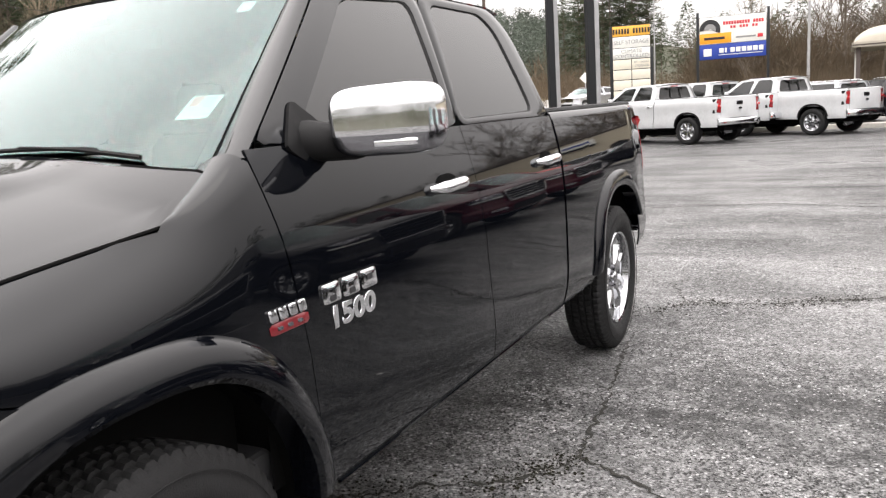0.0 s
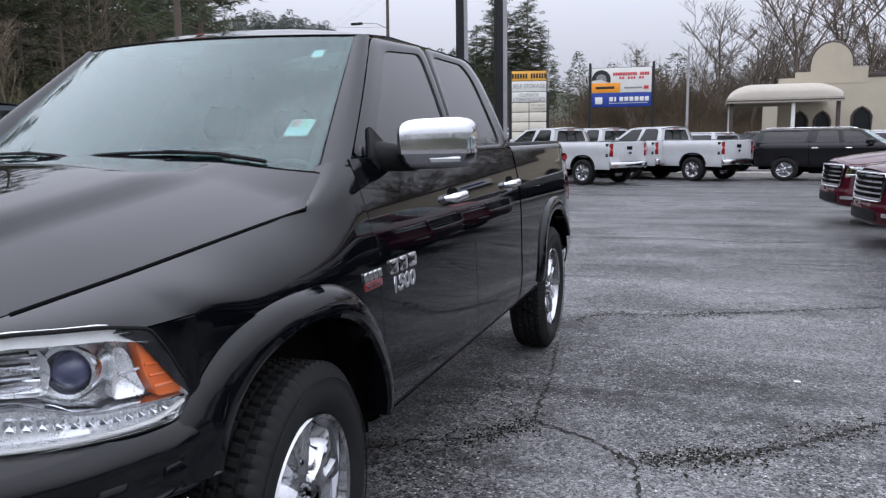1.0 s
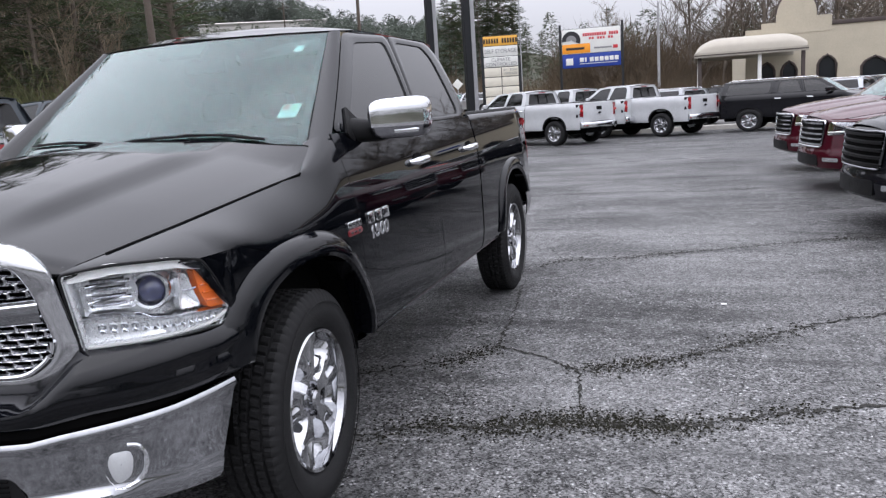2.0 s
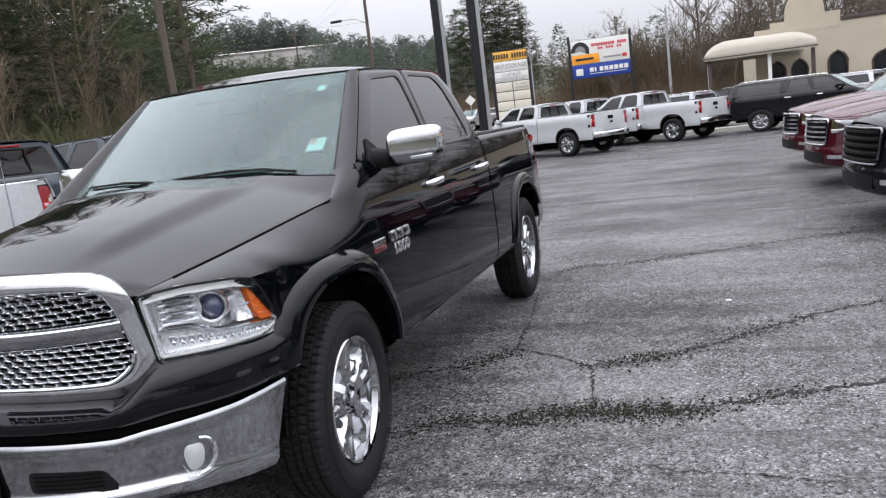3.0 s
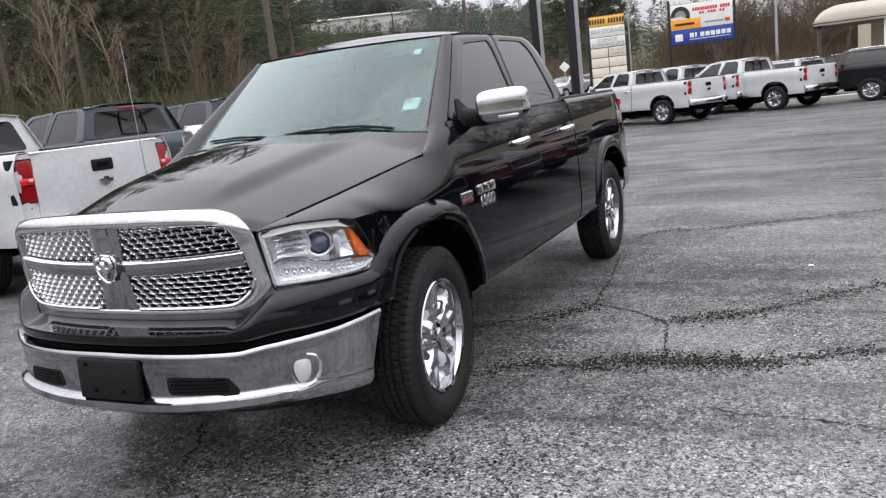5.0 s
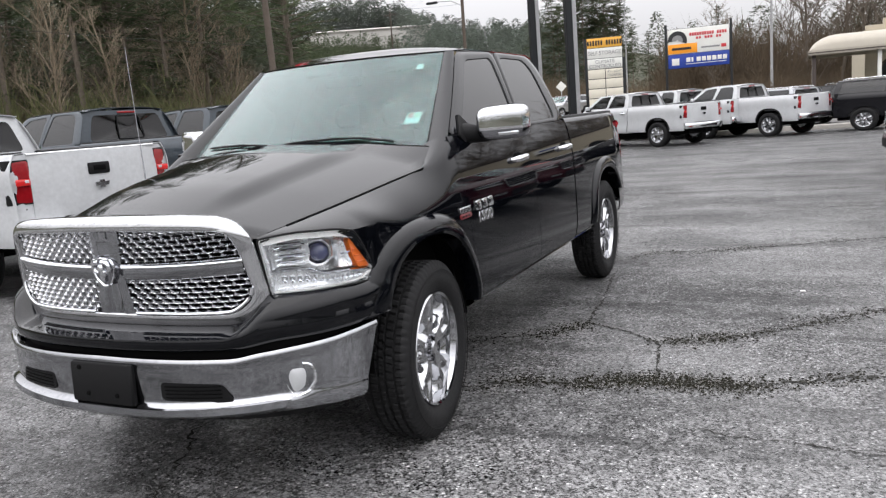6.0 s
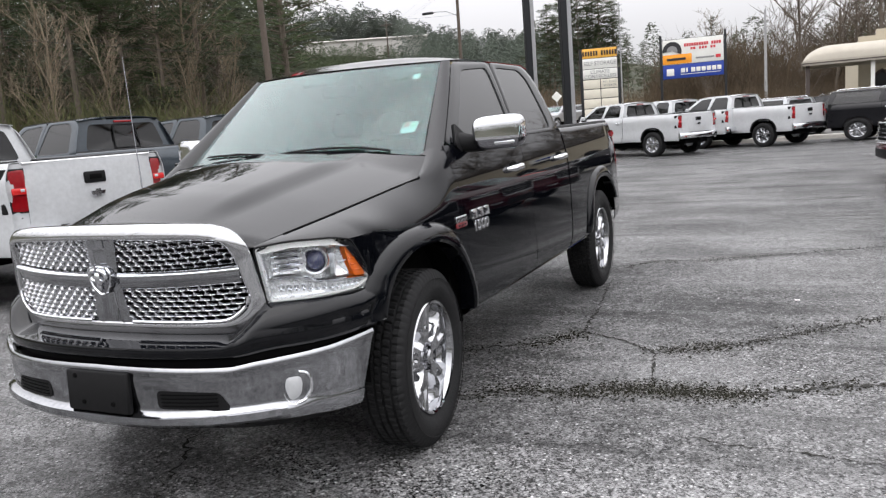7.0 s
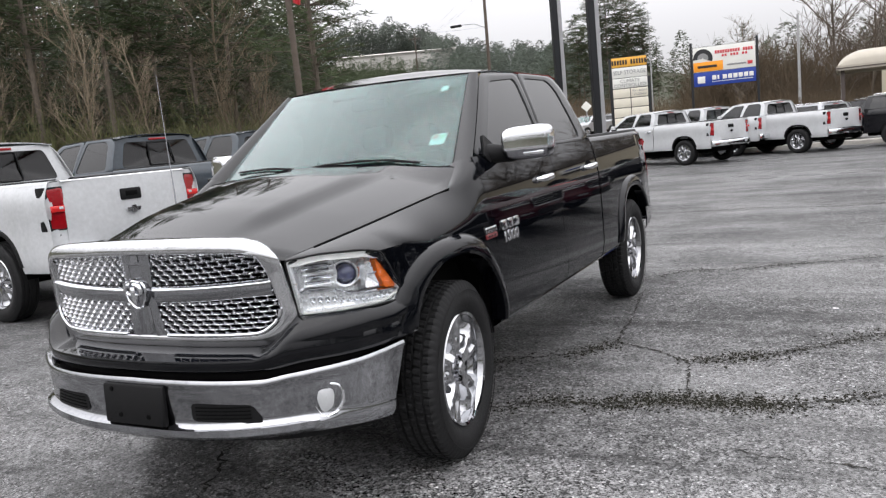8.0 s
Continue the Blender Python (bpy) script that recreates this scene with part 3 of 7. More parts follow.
def crack_debris(lines, n, mat, r0, r1, seed, spread, name, label, lift):
    """Crumbled edges along the worst cracks: many small ragged flakes."""
    r = random.Random(seed)
    s = Shell()
    for _ in range(n):
        pts = r.choice(lines)
        i = r.randrange(len(pts) - 1)
        t = r.random()
        x, y = lerp(pts[i][0], pts[i + 1][0], t), lerp(pts[i][1], pts[i + 1][1], t)
        dens = 0.55 + 0.45 * math.sin(x * 5.1 + 1.0) * math.sin(x * 2.3)
        if r.random() > dens:
            continue
        x, y = x + r.gauss(0, spread), y + r.gauss(0, spread * 1.2)
        q = r.uniform(r0, r1) * (1 if r.random() < 0.8 else 1.8)
        a0, k = r.uniform(0, 6.28), r.randint(5, 7)
        rim = [(x + q * r.uniform(0.5, 1.2) * math.cos(a0 + 6.283 * j / k), y + q * r.uniform(0.4, 1.0) * math.sin(a0 + 6.283 * j / k), 0.0035) for j in range(k)]
        o = len(s.v)
        s.v.extend(rim + [(x, y, 0.0045 + q * lift)])
        for j in range(k):
            s.f.append((o + j, o + (j + 1) % k, o + k))
            s.s.append(0)
    tagged(part(name, s, mat, smooth=False), label, "grit", kind="stuff")


WORST = [CRACKS[2][0], CRACKS[2][0], CRACKS[1][0], CRACKS[3][0], CRACKS[2][0][4:9], CRACKS[4][0]]
crack_debris(WORST, 17000, MOSS, 0.0018, 0.0066, 3, 0.065, "mossy_debris", "dark mossy grit along the broken cracks", 0.55)
crack_debris(WORST, 2600, GRIT, 0.002, 0.006, 4, 0.085, "loose_grit", "pale loose stone chips beside the cracks", 0.5)
bit = Shell().box((2.535, 3.095, 0.002), (2.572, 3.122, 0.007), 0.002)
tagged(part("paper_scrap", bit, PAPER), "small white paper scrap on the asphalt", "litter")


# ---- building across the lot ----
def stucco_building():
    x0, x1, yf, yb, zt = 5.3, 40.0, 46.5, 62.0, 4.55
    b = thing("shop_building", "cream stucco shop with a stepped arched parapet and dark pointed windows", "building")

    windows = [(9.55, 0.95, 2.9), (11.95, 1.35, 2.65), (7.6, 0.8, 2.7), (6.45, 0.8, 2.7), (16.5, 1.4, 2.65), (20.5, 1.4, 2.65), (25, 1.4, 2.65)]
    # front wall as piers and bands round real openings
    s = Shell()
    edges = sorted(windows)
    x = x0
    for cx, w, zh in edges:
        s.box((x, yf, -0.3), (cx - w / 2, yf + 0.3, zt))
        zs = 0.75 if w > 1 else 0.35
        s.box((cx - w / 2, yf, -0.3), (cx + w / 2, yf + 0.3, zs))
        s.box((cx - w / 2, yf, zh), (cx + w / 2, yf + 0.3, zt))
        # pointed head of the opening
        for k in (-1, 1):
            pts = [(cx + k * w / 2, zh - 0.55), (cx + k * w / 2, zh), (cx, zh), (cx + k * w * 0.18, zh - 0.12), (cx + k * w * 0.38, zh - 0.30)]
            s.grid([[(px, yf, pz) for px, pz in pts], [(px, yf + 0.3, pz) for px, pz in pts]], cv=True)
            s.face([(px, yf, pz) for px, pz in pts])
        x = cx + w / 2
    s.box((x, yf, -0.3), (x1, yf + 0.3, zt))
    part("front_wall", s, STUCCO, b, smooth=False)
    side = Shell().box((x0, yf + 0.3, -0.3), (x0 + 0.3, yb, zt - 0.2)).box((x1 - 0.3, yf + 0.3, -0.3), (x1, yb, zt - 0.2)).box((x0 + 0.3, yb - 0.3, -0.3), (x1 - 0.3, yb, zt - 0.2))
    part("side_wall", side, STUCCO, b, smooth=False)
    part("roof", Shell().box((x0 + 0.3, yf + 0.3, zt - 0.5), (x1 - 0.3, yb - 0.3, zt - 0.35)), CONCRETE, b, smooth=False)
    # stepped parapet with a round head
    arc = [(7.95 - 1.02 * math.cos(t), 5.28 + 1.12 * math.sin(t)) for t in np.linspace(0, math.pi, 22)]
    prof = [(5.3, 4.20), (5.3, 4.35), (6.15, 4.35), (6.15, 4.86), (6.93, 4.86)] + arc + [(8.97, 5.08), (9.75, 5.08), (9.75, 4.68), (9.75, 4.20)]
    p = Shell()
    fr, bk = [(a, yf - 0.02, z) for a, z in prof], [(a, yf + 0.32, z) for a, z in prof]
    p.grid([fr, bk], cv=True)
    p.face(fr)
    p.face(bk[::-1])
    part("parapet", p, STUCCO, b, smooth=False)
    cap = Shell().tube([(a, yf + 0.10, z + 0.03) for a, z in arc], 0.10, 8)
    part("parapet_cap", cap, STUCCOTRIM, b)
    part("roof_edge", Shell().box((9.75, yf - 0.06, zt - 0.05), (x1, yf + 0.34, zt + 0.17), 0.02), STUCCOTRIM, b)
    for cx, w, zh in windows:
        zs = 0.75 if w > 1 else 0.35
        lp = [(cx - w / 2, zs), (cx + w / 2, zs), (cx + w / 2, zh - 0.5), (cx + w * 0.38, zh - 0.26), (cx + w * 0.18, zh - 0.1), (cx, zh), (cx - w * 0.18, zh - 0.1), (cx - w * 0.38, zh - 0.26), (cx - w / 2, zh - 0.5)]
        q = part("window", Shell().tube([(a, yf - 0.01, z) for a, z in lp], 0.07, 6, closed=True), STUCCOTRIM, b)
        part("pane", Shell().face([(a, yf + 0.12, z) for a, z in lp]), WINDOWGLASS, q, smooth=False)
    # canopy: half-barrel of cloth on posts
    rows = []
    for t in np.linspace(0, 1, 40) ** 1.6:
        xa_ = lerp(2.55, 7.75, t)
        row = []
        for a in np.linspace(0, math.pi, 18):
            f = math.sqrt(max(0.0, 1 - (max(0.0, 3.9 - xa_, xa_ - 6.6) / 1.36) ** 2))
            row.append((xa_, 43.3 - 3.1 * math.cos(a), 3.18 + 0.86 * f * math.sin(a) ** 0.6))
        rows.append(row)
    cn = part("canopy", Shell().grid(rows), CANVAS, b, "pale barrel-vaulted cloth canopy", solid=0.03)
    va = Shell().box((2.50, 40.15, 3.02), (7.80, 40.2, 3.24)).box((2.50, 46.25, 3.02), (7.80, 46.3, 3.24)).box((2.48, 40.15, 3.02), (2.53, 46.3, 3.24))
    part("valance", va, CANVAS, cn, smooth=False)
    part("valance_stripe", Shell().box((2.46, 40.13, 3.10), (2.475, 46.3, 3.15)).box((2.50, 40.13, 3.10), (7.80, 40.145, 3.15)), STUCCOTRIM, cn, smooth=False)
    for px, py, mt in ((2.75, 40.5, STUCCOTRIM), (2.75, 46.0, SIGNWHITE), (5.6, 40.5, SIGNWHITE), (7.6, 40.5, STUCCOTRIM)):
        part("canopy_post", Shell().box((px - 0.09, py - 0.09, -0.2), (px + 0.09, py + 0.09, 3.1), 0.02), mt, b)
    return b


stucco_building()


def hillside_building():
    b = thing("warehouse", "long white metal-clad building half hidden by young pines on the hill", "building")
    m = pose(-96, 171, 0, 0, 0, 29)
    w = Shell().box((-15, 0, 12), (15, 14, 24.0))
    part("wall", w.moved(m), METALROOF, b, smooth=False)
    r = Shell().grid([[(x, y, z) for y, z in ((-0.4, 24.0), (7, 25.0), (14.4, 24.0))] for x in (-15.4, 15.4)])
    part("roof", r.moved(m), METALROOF, b, solid=0.2, smooth=False)


hillside_building()


# ---- vehicles ----
NOSE_Y0 = -0.45


def superarch(y, a, b, n=2.5):
    return b * np.clip(1 - np.abs(np.asarray(y, float) / a) ** n, 0, 1) ** (1 / n)


class Car:
    """A pickup or a wagon. Its nose points to -y, its front axle is at y = 0, its own left side is at +x."""
    za = np.array([0.50, 0.60, 0.75, 0.95, 1.05, 1.20, 1.30, 1.42])
    xa = np.array([0.915, 0.943, 0.955, 0.958, 0.965, 0.977, 0.962, 0.908])
    fit4 = np.polyfit(za - 1, xa, 5)

    def __init__(self, root, body, wagon=False, wb=3.569, end=4.50, arch=(0.492, 0.575), nose=(0.95, 0.59, 2.4), rack=0.12):
        self.root, self.body, self.wagon, self.wb, self.end, self.arch, self.nose_k, self.rack = root, body, wagon, wb, end, arch, nose, rack
        self.zk, self.zb, self.d0, self.d1, self.d2 = 0.53, 1.42, 0.47, 1.60, 2.57

    # surfaces
    def X(self, y, z):
        y, z = np.asarray(y, float), np.asarray(z, float)
        x = np.polyval(self.fit4, np.clip(z, 0.45, 1.45) - 1)
        return x - 0.022 * smooth01(-y, 0.0, 0.45) - 0.05 * smooth01(y, self.end - 0.45, self.end + 0.05)

    def G(self, z):
        d = np.asarray(z, float) - 1.42
        return 0.906 - 0.36 * d - 0.12 * d * d

    def N(self, s, z, off=0.0):
        a, b, n = self.nose_k
        th = np.asarray(s, float) * math.pi / 2
        x = (a + off) * np.sign(th) * np.abs(np.sin(th)) ** (2 / n)
        y = NOSE_Y0 - (b + off) * np.abs(np.cos(th)) ** (2 / n) + (np.maximum(z, 0.8) - 1.0) * self.rack * np.abs(np.cos(th))
        return np.stack(np.broadcast_arrays(x, y, z), -1)

    def s_of(self, x):
        a, b, n = self.nose_k
        return np.sign(x) * np.arcsin(np.clip(np.abs(np.asarray(x, float)) / a, 0, 1) ** (n / 2)) * 2 / math.pi

    def nose_x(self, y):
        a, b, n = self.nose_k
        return a * np.clip(1 - np.clip((NOSE_Y0 - y) / b, 0, 1) ** n, 0, 1) ** (1 / n)

    def shield(self, x, z):
        return 0.584 + (np.asarray(z) - 1.536) / 0.761 + 0.35 * (np.asarray(x) ** 2 - 0.42)

    def seam0(self, z):
        return self.d0 + np.interp(z, [0.5, 0.9, 1.2, 1.42], [0.065, 0.06, 0.02, -0.03])

    def seam1(self, z):
        return self.d1 + np.interp(z, [0.5, 1.0, 1.42], [0.05, 0.045, 0.0])

    def seam2(self, z):
        return self.d2 + np.interp(z, [0.5, 0.62, 0.9, 1.42], [-0.09, -0.05, 0.0, 0.02])

    # pieces
    def panel(self, y0, y1, zlo, zhi, ny=24, nz=22, columns=None, inset=0.0):
        s = Shell()
        rows = []
        us = columns if columns is not None else np.linspace(0, 1, ny)
        vs = np.linspace(0, 1, nz)
        for u in us:
            ym = lerp(y0(0.95), y1(0.95), u)
            lo, hi = zlo(ym), zhi(ym)
            z = lo + (hi - lo) * vs
            if columns is None:
                y = lerp(y0(z), y1(z), u)
            else:
                y = ym + (y0(z) - y0(0.95)) * (1 - u) ** 8 + (y1(z) - y1(0.95)) * u ** 8
            rows.append(np.stack([self.X(y, z) - inset, y, z], -1))
        return s.grid(rows)

    def both(self, name, shell, mat, parent=None, label="", **k):
        p = parent or self.root
        a = part(name, shell, mat, p, label, **k)
        b = part(name, shell.mirrored(), mat, p, label, **k)
        return a, b

    def low(self, yc):
        a, b = self.arch
        return lambda y: max(self.zk, 0.41 + float(superarch(y - yc, a, b)) if abs(y - yc) < a else 0.0)

    def columns(self, y0, y1, yc):
        a = self.arch[0]
        ys = np.concatenate([np.linspace(y0, y1, 16), yc - a * np.cos(np.linspace(0, math.pi, 34)), [yc - a * 0.998, yc + a * 0.998]])
        ys = np.unique(np.round(ys[(ys >= y0) & (ys <= y1)], 4))
        return (ys - y0) / (y1 - y0)

    def hood_edge(self, y):
        return np.interp(y, [-0.95, -0.80, -0.45, 0.0, 0.22, 0.30, 0.47], [0.650, 0.688, 0.762, 0.838, 0.878, 0.887, 0.908])

    def hood_side_z(self, y):
        return np.interp(y, [-0.95, -0.80, -0.45, 0.0, 0.22, 0.30, 0.47], [1.10, 1.128, 1.180, 1.247, 1.278, 1.315, 1.405])

    def fenders(self):
        y0, y1 = NOSE_Y0, self.d0
        s = self.panel(lambda z: np.full_like(np.asarray(z, float), y0), self.seam0, self.low(0.0), lambda y: 1.10 - 0.06 * float(smooth01(y, -0.42, -0.15)), nz=16,
                       columns=self.columns(y0, y1, 0.0))
        rows = []
        ya, yc_ = float(self.seam0(1.10)) - 0.003, float(self.seam0(1.40)) - 0.003
        ymin = next(q for q in np.linspace(-0.91, -0.6, 120) if self.nose_x(q) * 0.99 > self.hood_edge(q) + 0.004)
        for u in np.concatenate([np.linspace((ymin + 0.45) / 0.95, 0, 14)[:-1], np.linspace(0, 1, 24)]):
            y = -0.45 + u * 0.95 if u < 0 else lerp(-0.45, yc_, u)
            yl = y if u < 0 else lerp(-0.45, ya, u)
            xs = float(self.X(y, 1.10)) if y > NOSE_Y0 else float(self.nose_x(y)) * 0.99 + 0.004
            zj = 1.10 - 0.06 * float(smooth01(y, -0.42, -0.15))
            a = np.array([xs, yl, zj])
            c = np.array([float(self.hood_edge(y)) + 0.004, y, float(self.hood_side_z(y))])
            m = np.array([max(xs + 0.004, c[0]), lerp(yl, y, 0.63), lerp(zj, c[2], 0.72)])
            if y < -0.45:
                m = np.array([lerp(c[0], xs, 0.75), y, lerp(1.10, c[2], 0.85)])
            t = np.linspace(0, 1, 10)[:, None]
            col = (1 - t) ** 2 * a + 2 * t * (1 - t) * m + t * t * c
            zl_ = np.linspace(zj, c[2], 10)
            yy_ = -0.45 + (self.seam0(zl_) - 0.003 + 0.45) * u if u > 0 else np.interp(zl_, [zj, c[2]], [yl, y])
            flat = np.stack([np.minimum(self.X(yy_, zl_), 2.0), yy_, zl_], -1)
            w = float(smooth01(u, 0.55, 0.98))
            rows.append(col * (1 - w) + flat * w)
        s.grid(rows)
        edge = [np.array(r_[-1]) for r_ in rows if r_[-1][1] > 0.16]
        # corner below the windscreen post
        rows = []
        for o_ in edge:
            q = (o_[1] - edge[0][1]) / (edge[-1][1] - edge[0][1])
            i_ = np.array([np.interp(q, [0, 0.7, 1], [0.872, 0.800, 0.790]), np.interp(q, [0, 0.7, 1], [0.216, 0.372, 0.432]), np.interp(q, [0, 0.7, 1], [1.283, 1.352, 1.392])])
            d_ = np.linalg.norm(o_ - i_)
            rows.append([o_ * (1 - k) + i_ * k + np.array([0.10, -0.02, 0.16]) * d_ * math.sin(k * math.pi) for k in np.linspace(0, 1, 8)])
        s.grid(rows)
        # cheek behind the headlamp
        rows = []
        for z in np.linspace(0.86, 1.10, 10):
            sl_ = float(np.interp(z, [0.86, 0.92, 1.07, 1.11], [0.985, 0.99, 0.87, 0.80]))
            rows.append([self.N(q, z, 0.002 + 0.010 * smooth01(q, 0.97, 1.0)) for q in np.linspace(sl_, 1.0, 8)])
        s.grid(rows)
        self.both("fender", s, self.body, solid=0.008, weld=True)
        for yc in (0.0, self.wb):
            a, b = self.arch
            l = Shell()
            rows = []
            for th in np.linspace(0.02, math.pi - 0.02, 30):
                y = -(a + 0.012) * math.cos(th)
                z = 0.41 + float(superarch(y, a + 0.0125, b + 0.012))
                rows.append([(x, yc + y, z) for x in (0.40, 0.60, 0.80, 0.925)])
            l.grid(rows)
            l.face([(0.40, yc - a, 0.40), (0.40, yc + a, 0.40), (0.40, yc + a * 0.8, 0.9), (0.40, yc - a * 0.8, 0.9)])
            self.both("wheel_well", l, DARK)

    def flares(self, yc, mat, proud=0.036, wide=0.095, cut0=0.70, cut1=0.55, ahead=0.0):
        a, b = self.arch
        s = Shell()
        rows = []
        prof = [(0.0, -0.05), (0.0, proud * 0.75), (0.12, proud), (0.35, proud * 0.97), (0.70, proud * 0.72), (0.92, proud * 0.35), (1.0, -0.004)]
        for th in np.linspace(0.0, math.pi, 56):
            y0, z0 = -(a - 0.006) * math.cos(th), math.sin(th)
            pts = []
            for w, o in prof:
                aa, bb = a - 0.006 + (wide * 0.9 + ahead * float(smooth01(math.cos(th), 0.0, 0.5))) * w, b - 0.006 + wide * w
                y = -aa * math.copysign(abs(math.cos(th)) ** 0.8, math.cos(th))
                z = 0.41 + bb * abs(math.sin(th)) ** 0.8
                cut = lerp(cut0, cut1, smooth01(y, -0.2, 0.2))
                z = max(z, float(cut))
                x = float(self.X(yc + y, min(max(z, 0.5), 1.2)))
                pts.append((min(x, float(self.nose_x(yc + y)) + 0.004) + o if yc == 0 and y < -0.45 else x + o, yc + y, z))
            rows.append(pts)
        s.grid(rows)
        self.both("fender_flare", s, mat, solid=0.006)

    def hood(self, mat, dome=0.022):
        s = Shell()
        rows = []
        a, b, n = self.nose_k
        for u in np.concatenate([-np.linspace(1, 0, 30) ** 0.9, np.linspace(0, 1, 30)[1:] ** 0.9]):
            au = abs(u)
            yf = NOSE_Y0 - (b - 0.045) * (1 - min(1, (au * 0.65 / a)) ** n) ** (1 / n)
            yr = 0.300 + 0.10 * au * au - 0.190 * float(smooth01(au, 0.93, 1.0))
            col = []
            for v in np.linspace(0, 1, 34):
                y = lerp(yf, yr, v)
                e = float(self.hood_edge(y))
                x = u * e
                zc = np.interp(v, [0, 0.03, 0.12, 0.4, 0.75, 1.0], [1.190, 1.222, 1.250, 1.322, 1.394, 1.444] if dome > 0.02 else [1.190, 1.222, 1.246, 1.305, 1.364, 1.408])
                ze = float(self.hood_side_z(y))
                k = au ** 2.3
                z = zc * (1 - k) + ze * k
                w = lerp(0.32, 0.46, v)
                z += dome * (1 - smooth01(abs(x), w, w + 0.11)) * smooth01(v, 0.02, 0.3) * (1 - 0.85 * smooth01(v, 0.72, 1.0)) - dome * 0.35 * (1 - k)
                if v == 0:
                    z -= 0.012
                col.append((x, y, z))
            rows.append(col)
        s.grid(rows)
        hd = part("hood", s, mat, self.root, solid=0.012)
        # dark tubes paint gap shade between hood and fender and along its rear corner
        line = [(p[0] + 0.006, p[1], p[2] + 0.0045) for p in rows[-1][4:]]
        line += [(r_[-1][0], r_[-1][1] + 0.007, r_[-1][2] + 0.003) for r_ in rows[-2:-12:-1]]
        gap = Shell().tube(line, [0.0045] * (len(line) - 9) + [0.008] * 9, 6)
        part("hood_gap", gap, DARK, hd)
        part("hood_gap", gap.mirrored(), DARK, hd)
        return hd

    def doors(self, glass=TINT, handle=CHROME, third=True):
        """Front and rear doors with their window frames, panes, seals and handles."""
        g = 0.0025
        zh = lambda y: self.zb
        zl = lambda y: self.zk + 0.012
        front_out = [(self.d0 + 0.01, 1.424), (1.085, 1.890), (1.715, 1.913), (self.d1 - g, 1.424)]
        front_in = [(0.66, 1.447), (1.165, 1.850), (1.63, 1.880), (1.552, 1.440)]
        rear_out = [(self.d1 + g, 1.424), (1.722, 1.913), (2.40, 1.910), (2.51, 1.82), (self.d2 + 0.016, 1.424)]
        rear_in = [(1.632, 1.438), (1.785, 1.885), (2.26, 1.883), (2.355, 1.815), (2.405, 1.446)]
        made = []
        for name, y0, y1, out, inn, hy in (("front_door", lambda z: self.seam0(z) + g, lambda z: self.seam1(z) - g, front_out, front_in, 1.385),
                                           ("rear_door", lambda z: self.seam1(z) + g, lambda z: self.seam2(z) - g, rear_out, rear_in, 2.39)):
            s = self.panel(y0, y1, zl, zh, 26, 26)
            lo, li = round_loop(out, 0.05, 80), round_loop(inn, 0.06, 80)
            c = li.mean(0)
            ang = lambda L: np.argsort(np.arctan2(L[:, 1] - c[1], L[:, 0] - c[0]))
            lo, li = lo[ang(lo)], li[ang(li)]
            # meet the outer loop at the angles of the inner one
            ta = np.arctan2(lo[:, 1] - c[1], lo[:, 0] - c[0])
            ti = np.arctan2(li[:, 1] - c[1], li[:, 0] - c[0])
            lo = np.stack([np.interp(ti, ta, lo[:, k], period=2 * math.pi) for k in (0, 1)], 1)
            put = lambda L, off=0.0: np.stack([self.G(L[:, 1]) + off, L[:, 0], L[:, 1]], 1)
            mid = lo * 0.45 + li * 0.55
            s.grid([put(lo, -0.002), put(lo * 0.92 + li * 0.08, 0.002), put(mid, 0.003), put(li, 0.001), put(li, -0.008)], cv=True)
            shr = c + (li - c) * 0.962
            seal = Shell().grid([put(li, 0.0015), put(li * 0.6 + shr * 0.4, 0.002), put(shr, -0.004)], cv=True)
            sl_ = slices(c + (li - c) * 0.995)
            pane = Shell().grid(np.stack([self.G(sl_[..., 1]) - 0.006, sl_[..., 0], sl_[..., 1]], -1))
            hs = Shell()
            hz, hx = 1.232, float(self.X(hy, 1.232))
            hp = []
            for t in np.linspace(0, 1, 14):
                yy = hy - 0.115 + 0.23 * t
                out_ = 0.036 * min(1, 5 * t, 5 * (1 - t)) ** 0.6 if 0 < t < 1 else 0.0
                hp.append((hx + out_, yy, hz + 0.006 * (t - 0.5)))
            hs.tube(hp, [0.010 + 0.012 * min(1, 6 * min(k, 1 - k)) for k in np.linspace(0, 1, 14)], 10)
            # flat oval without a hollow: where DARK, the cup's shade is in its colour
            cup = Shell().fill(np.stack([np.full(40, hx + 0.002), hy + 0.085 * np.cos(np.linspace(0, 6.283, 40, endpoint=False)),
                                         hz + 0.038 * np.sin(np.linspace(0, 6.283, 40, endpoint=False))], 1), 3)
            for sh in (lambda q: q, lambda q: q.mirrored()):
                d = part(name, sh(s), self.body, self.root, solid=0.008)
                part("window_pane", sh(pane), glass, d, solid=0.004)
                part("window_seal", sh(seal), BLACKPLASTIC, d)
                part("handle", sh(hs), handle, d, "chrome pull handle" if handle is CHROME else "")
                part("handle_cup", sh(cup), DARK if handle is CHROME else self.body, d)
                made.append(d)
        return made

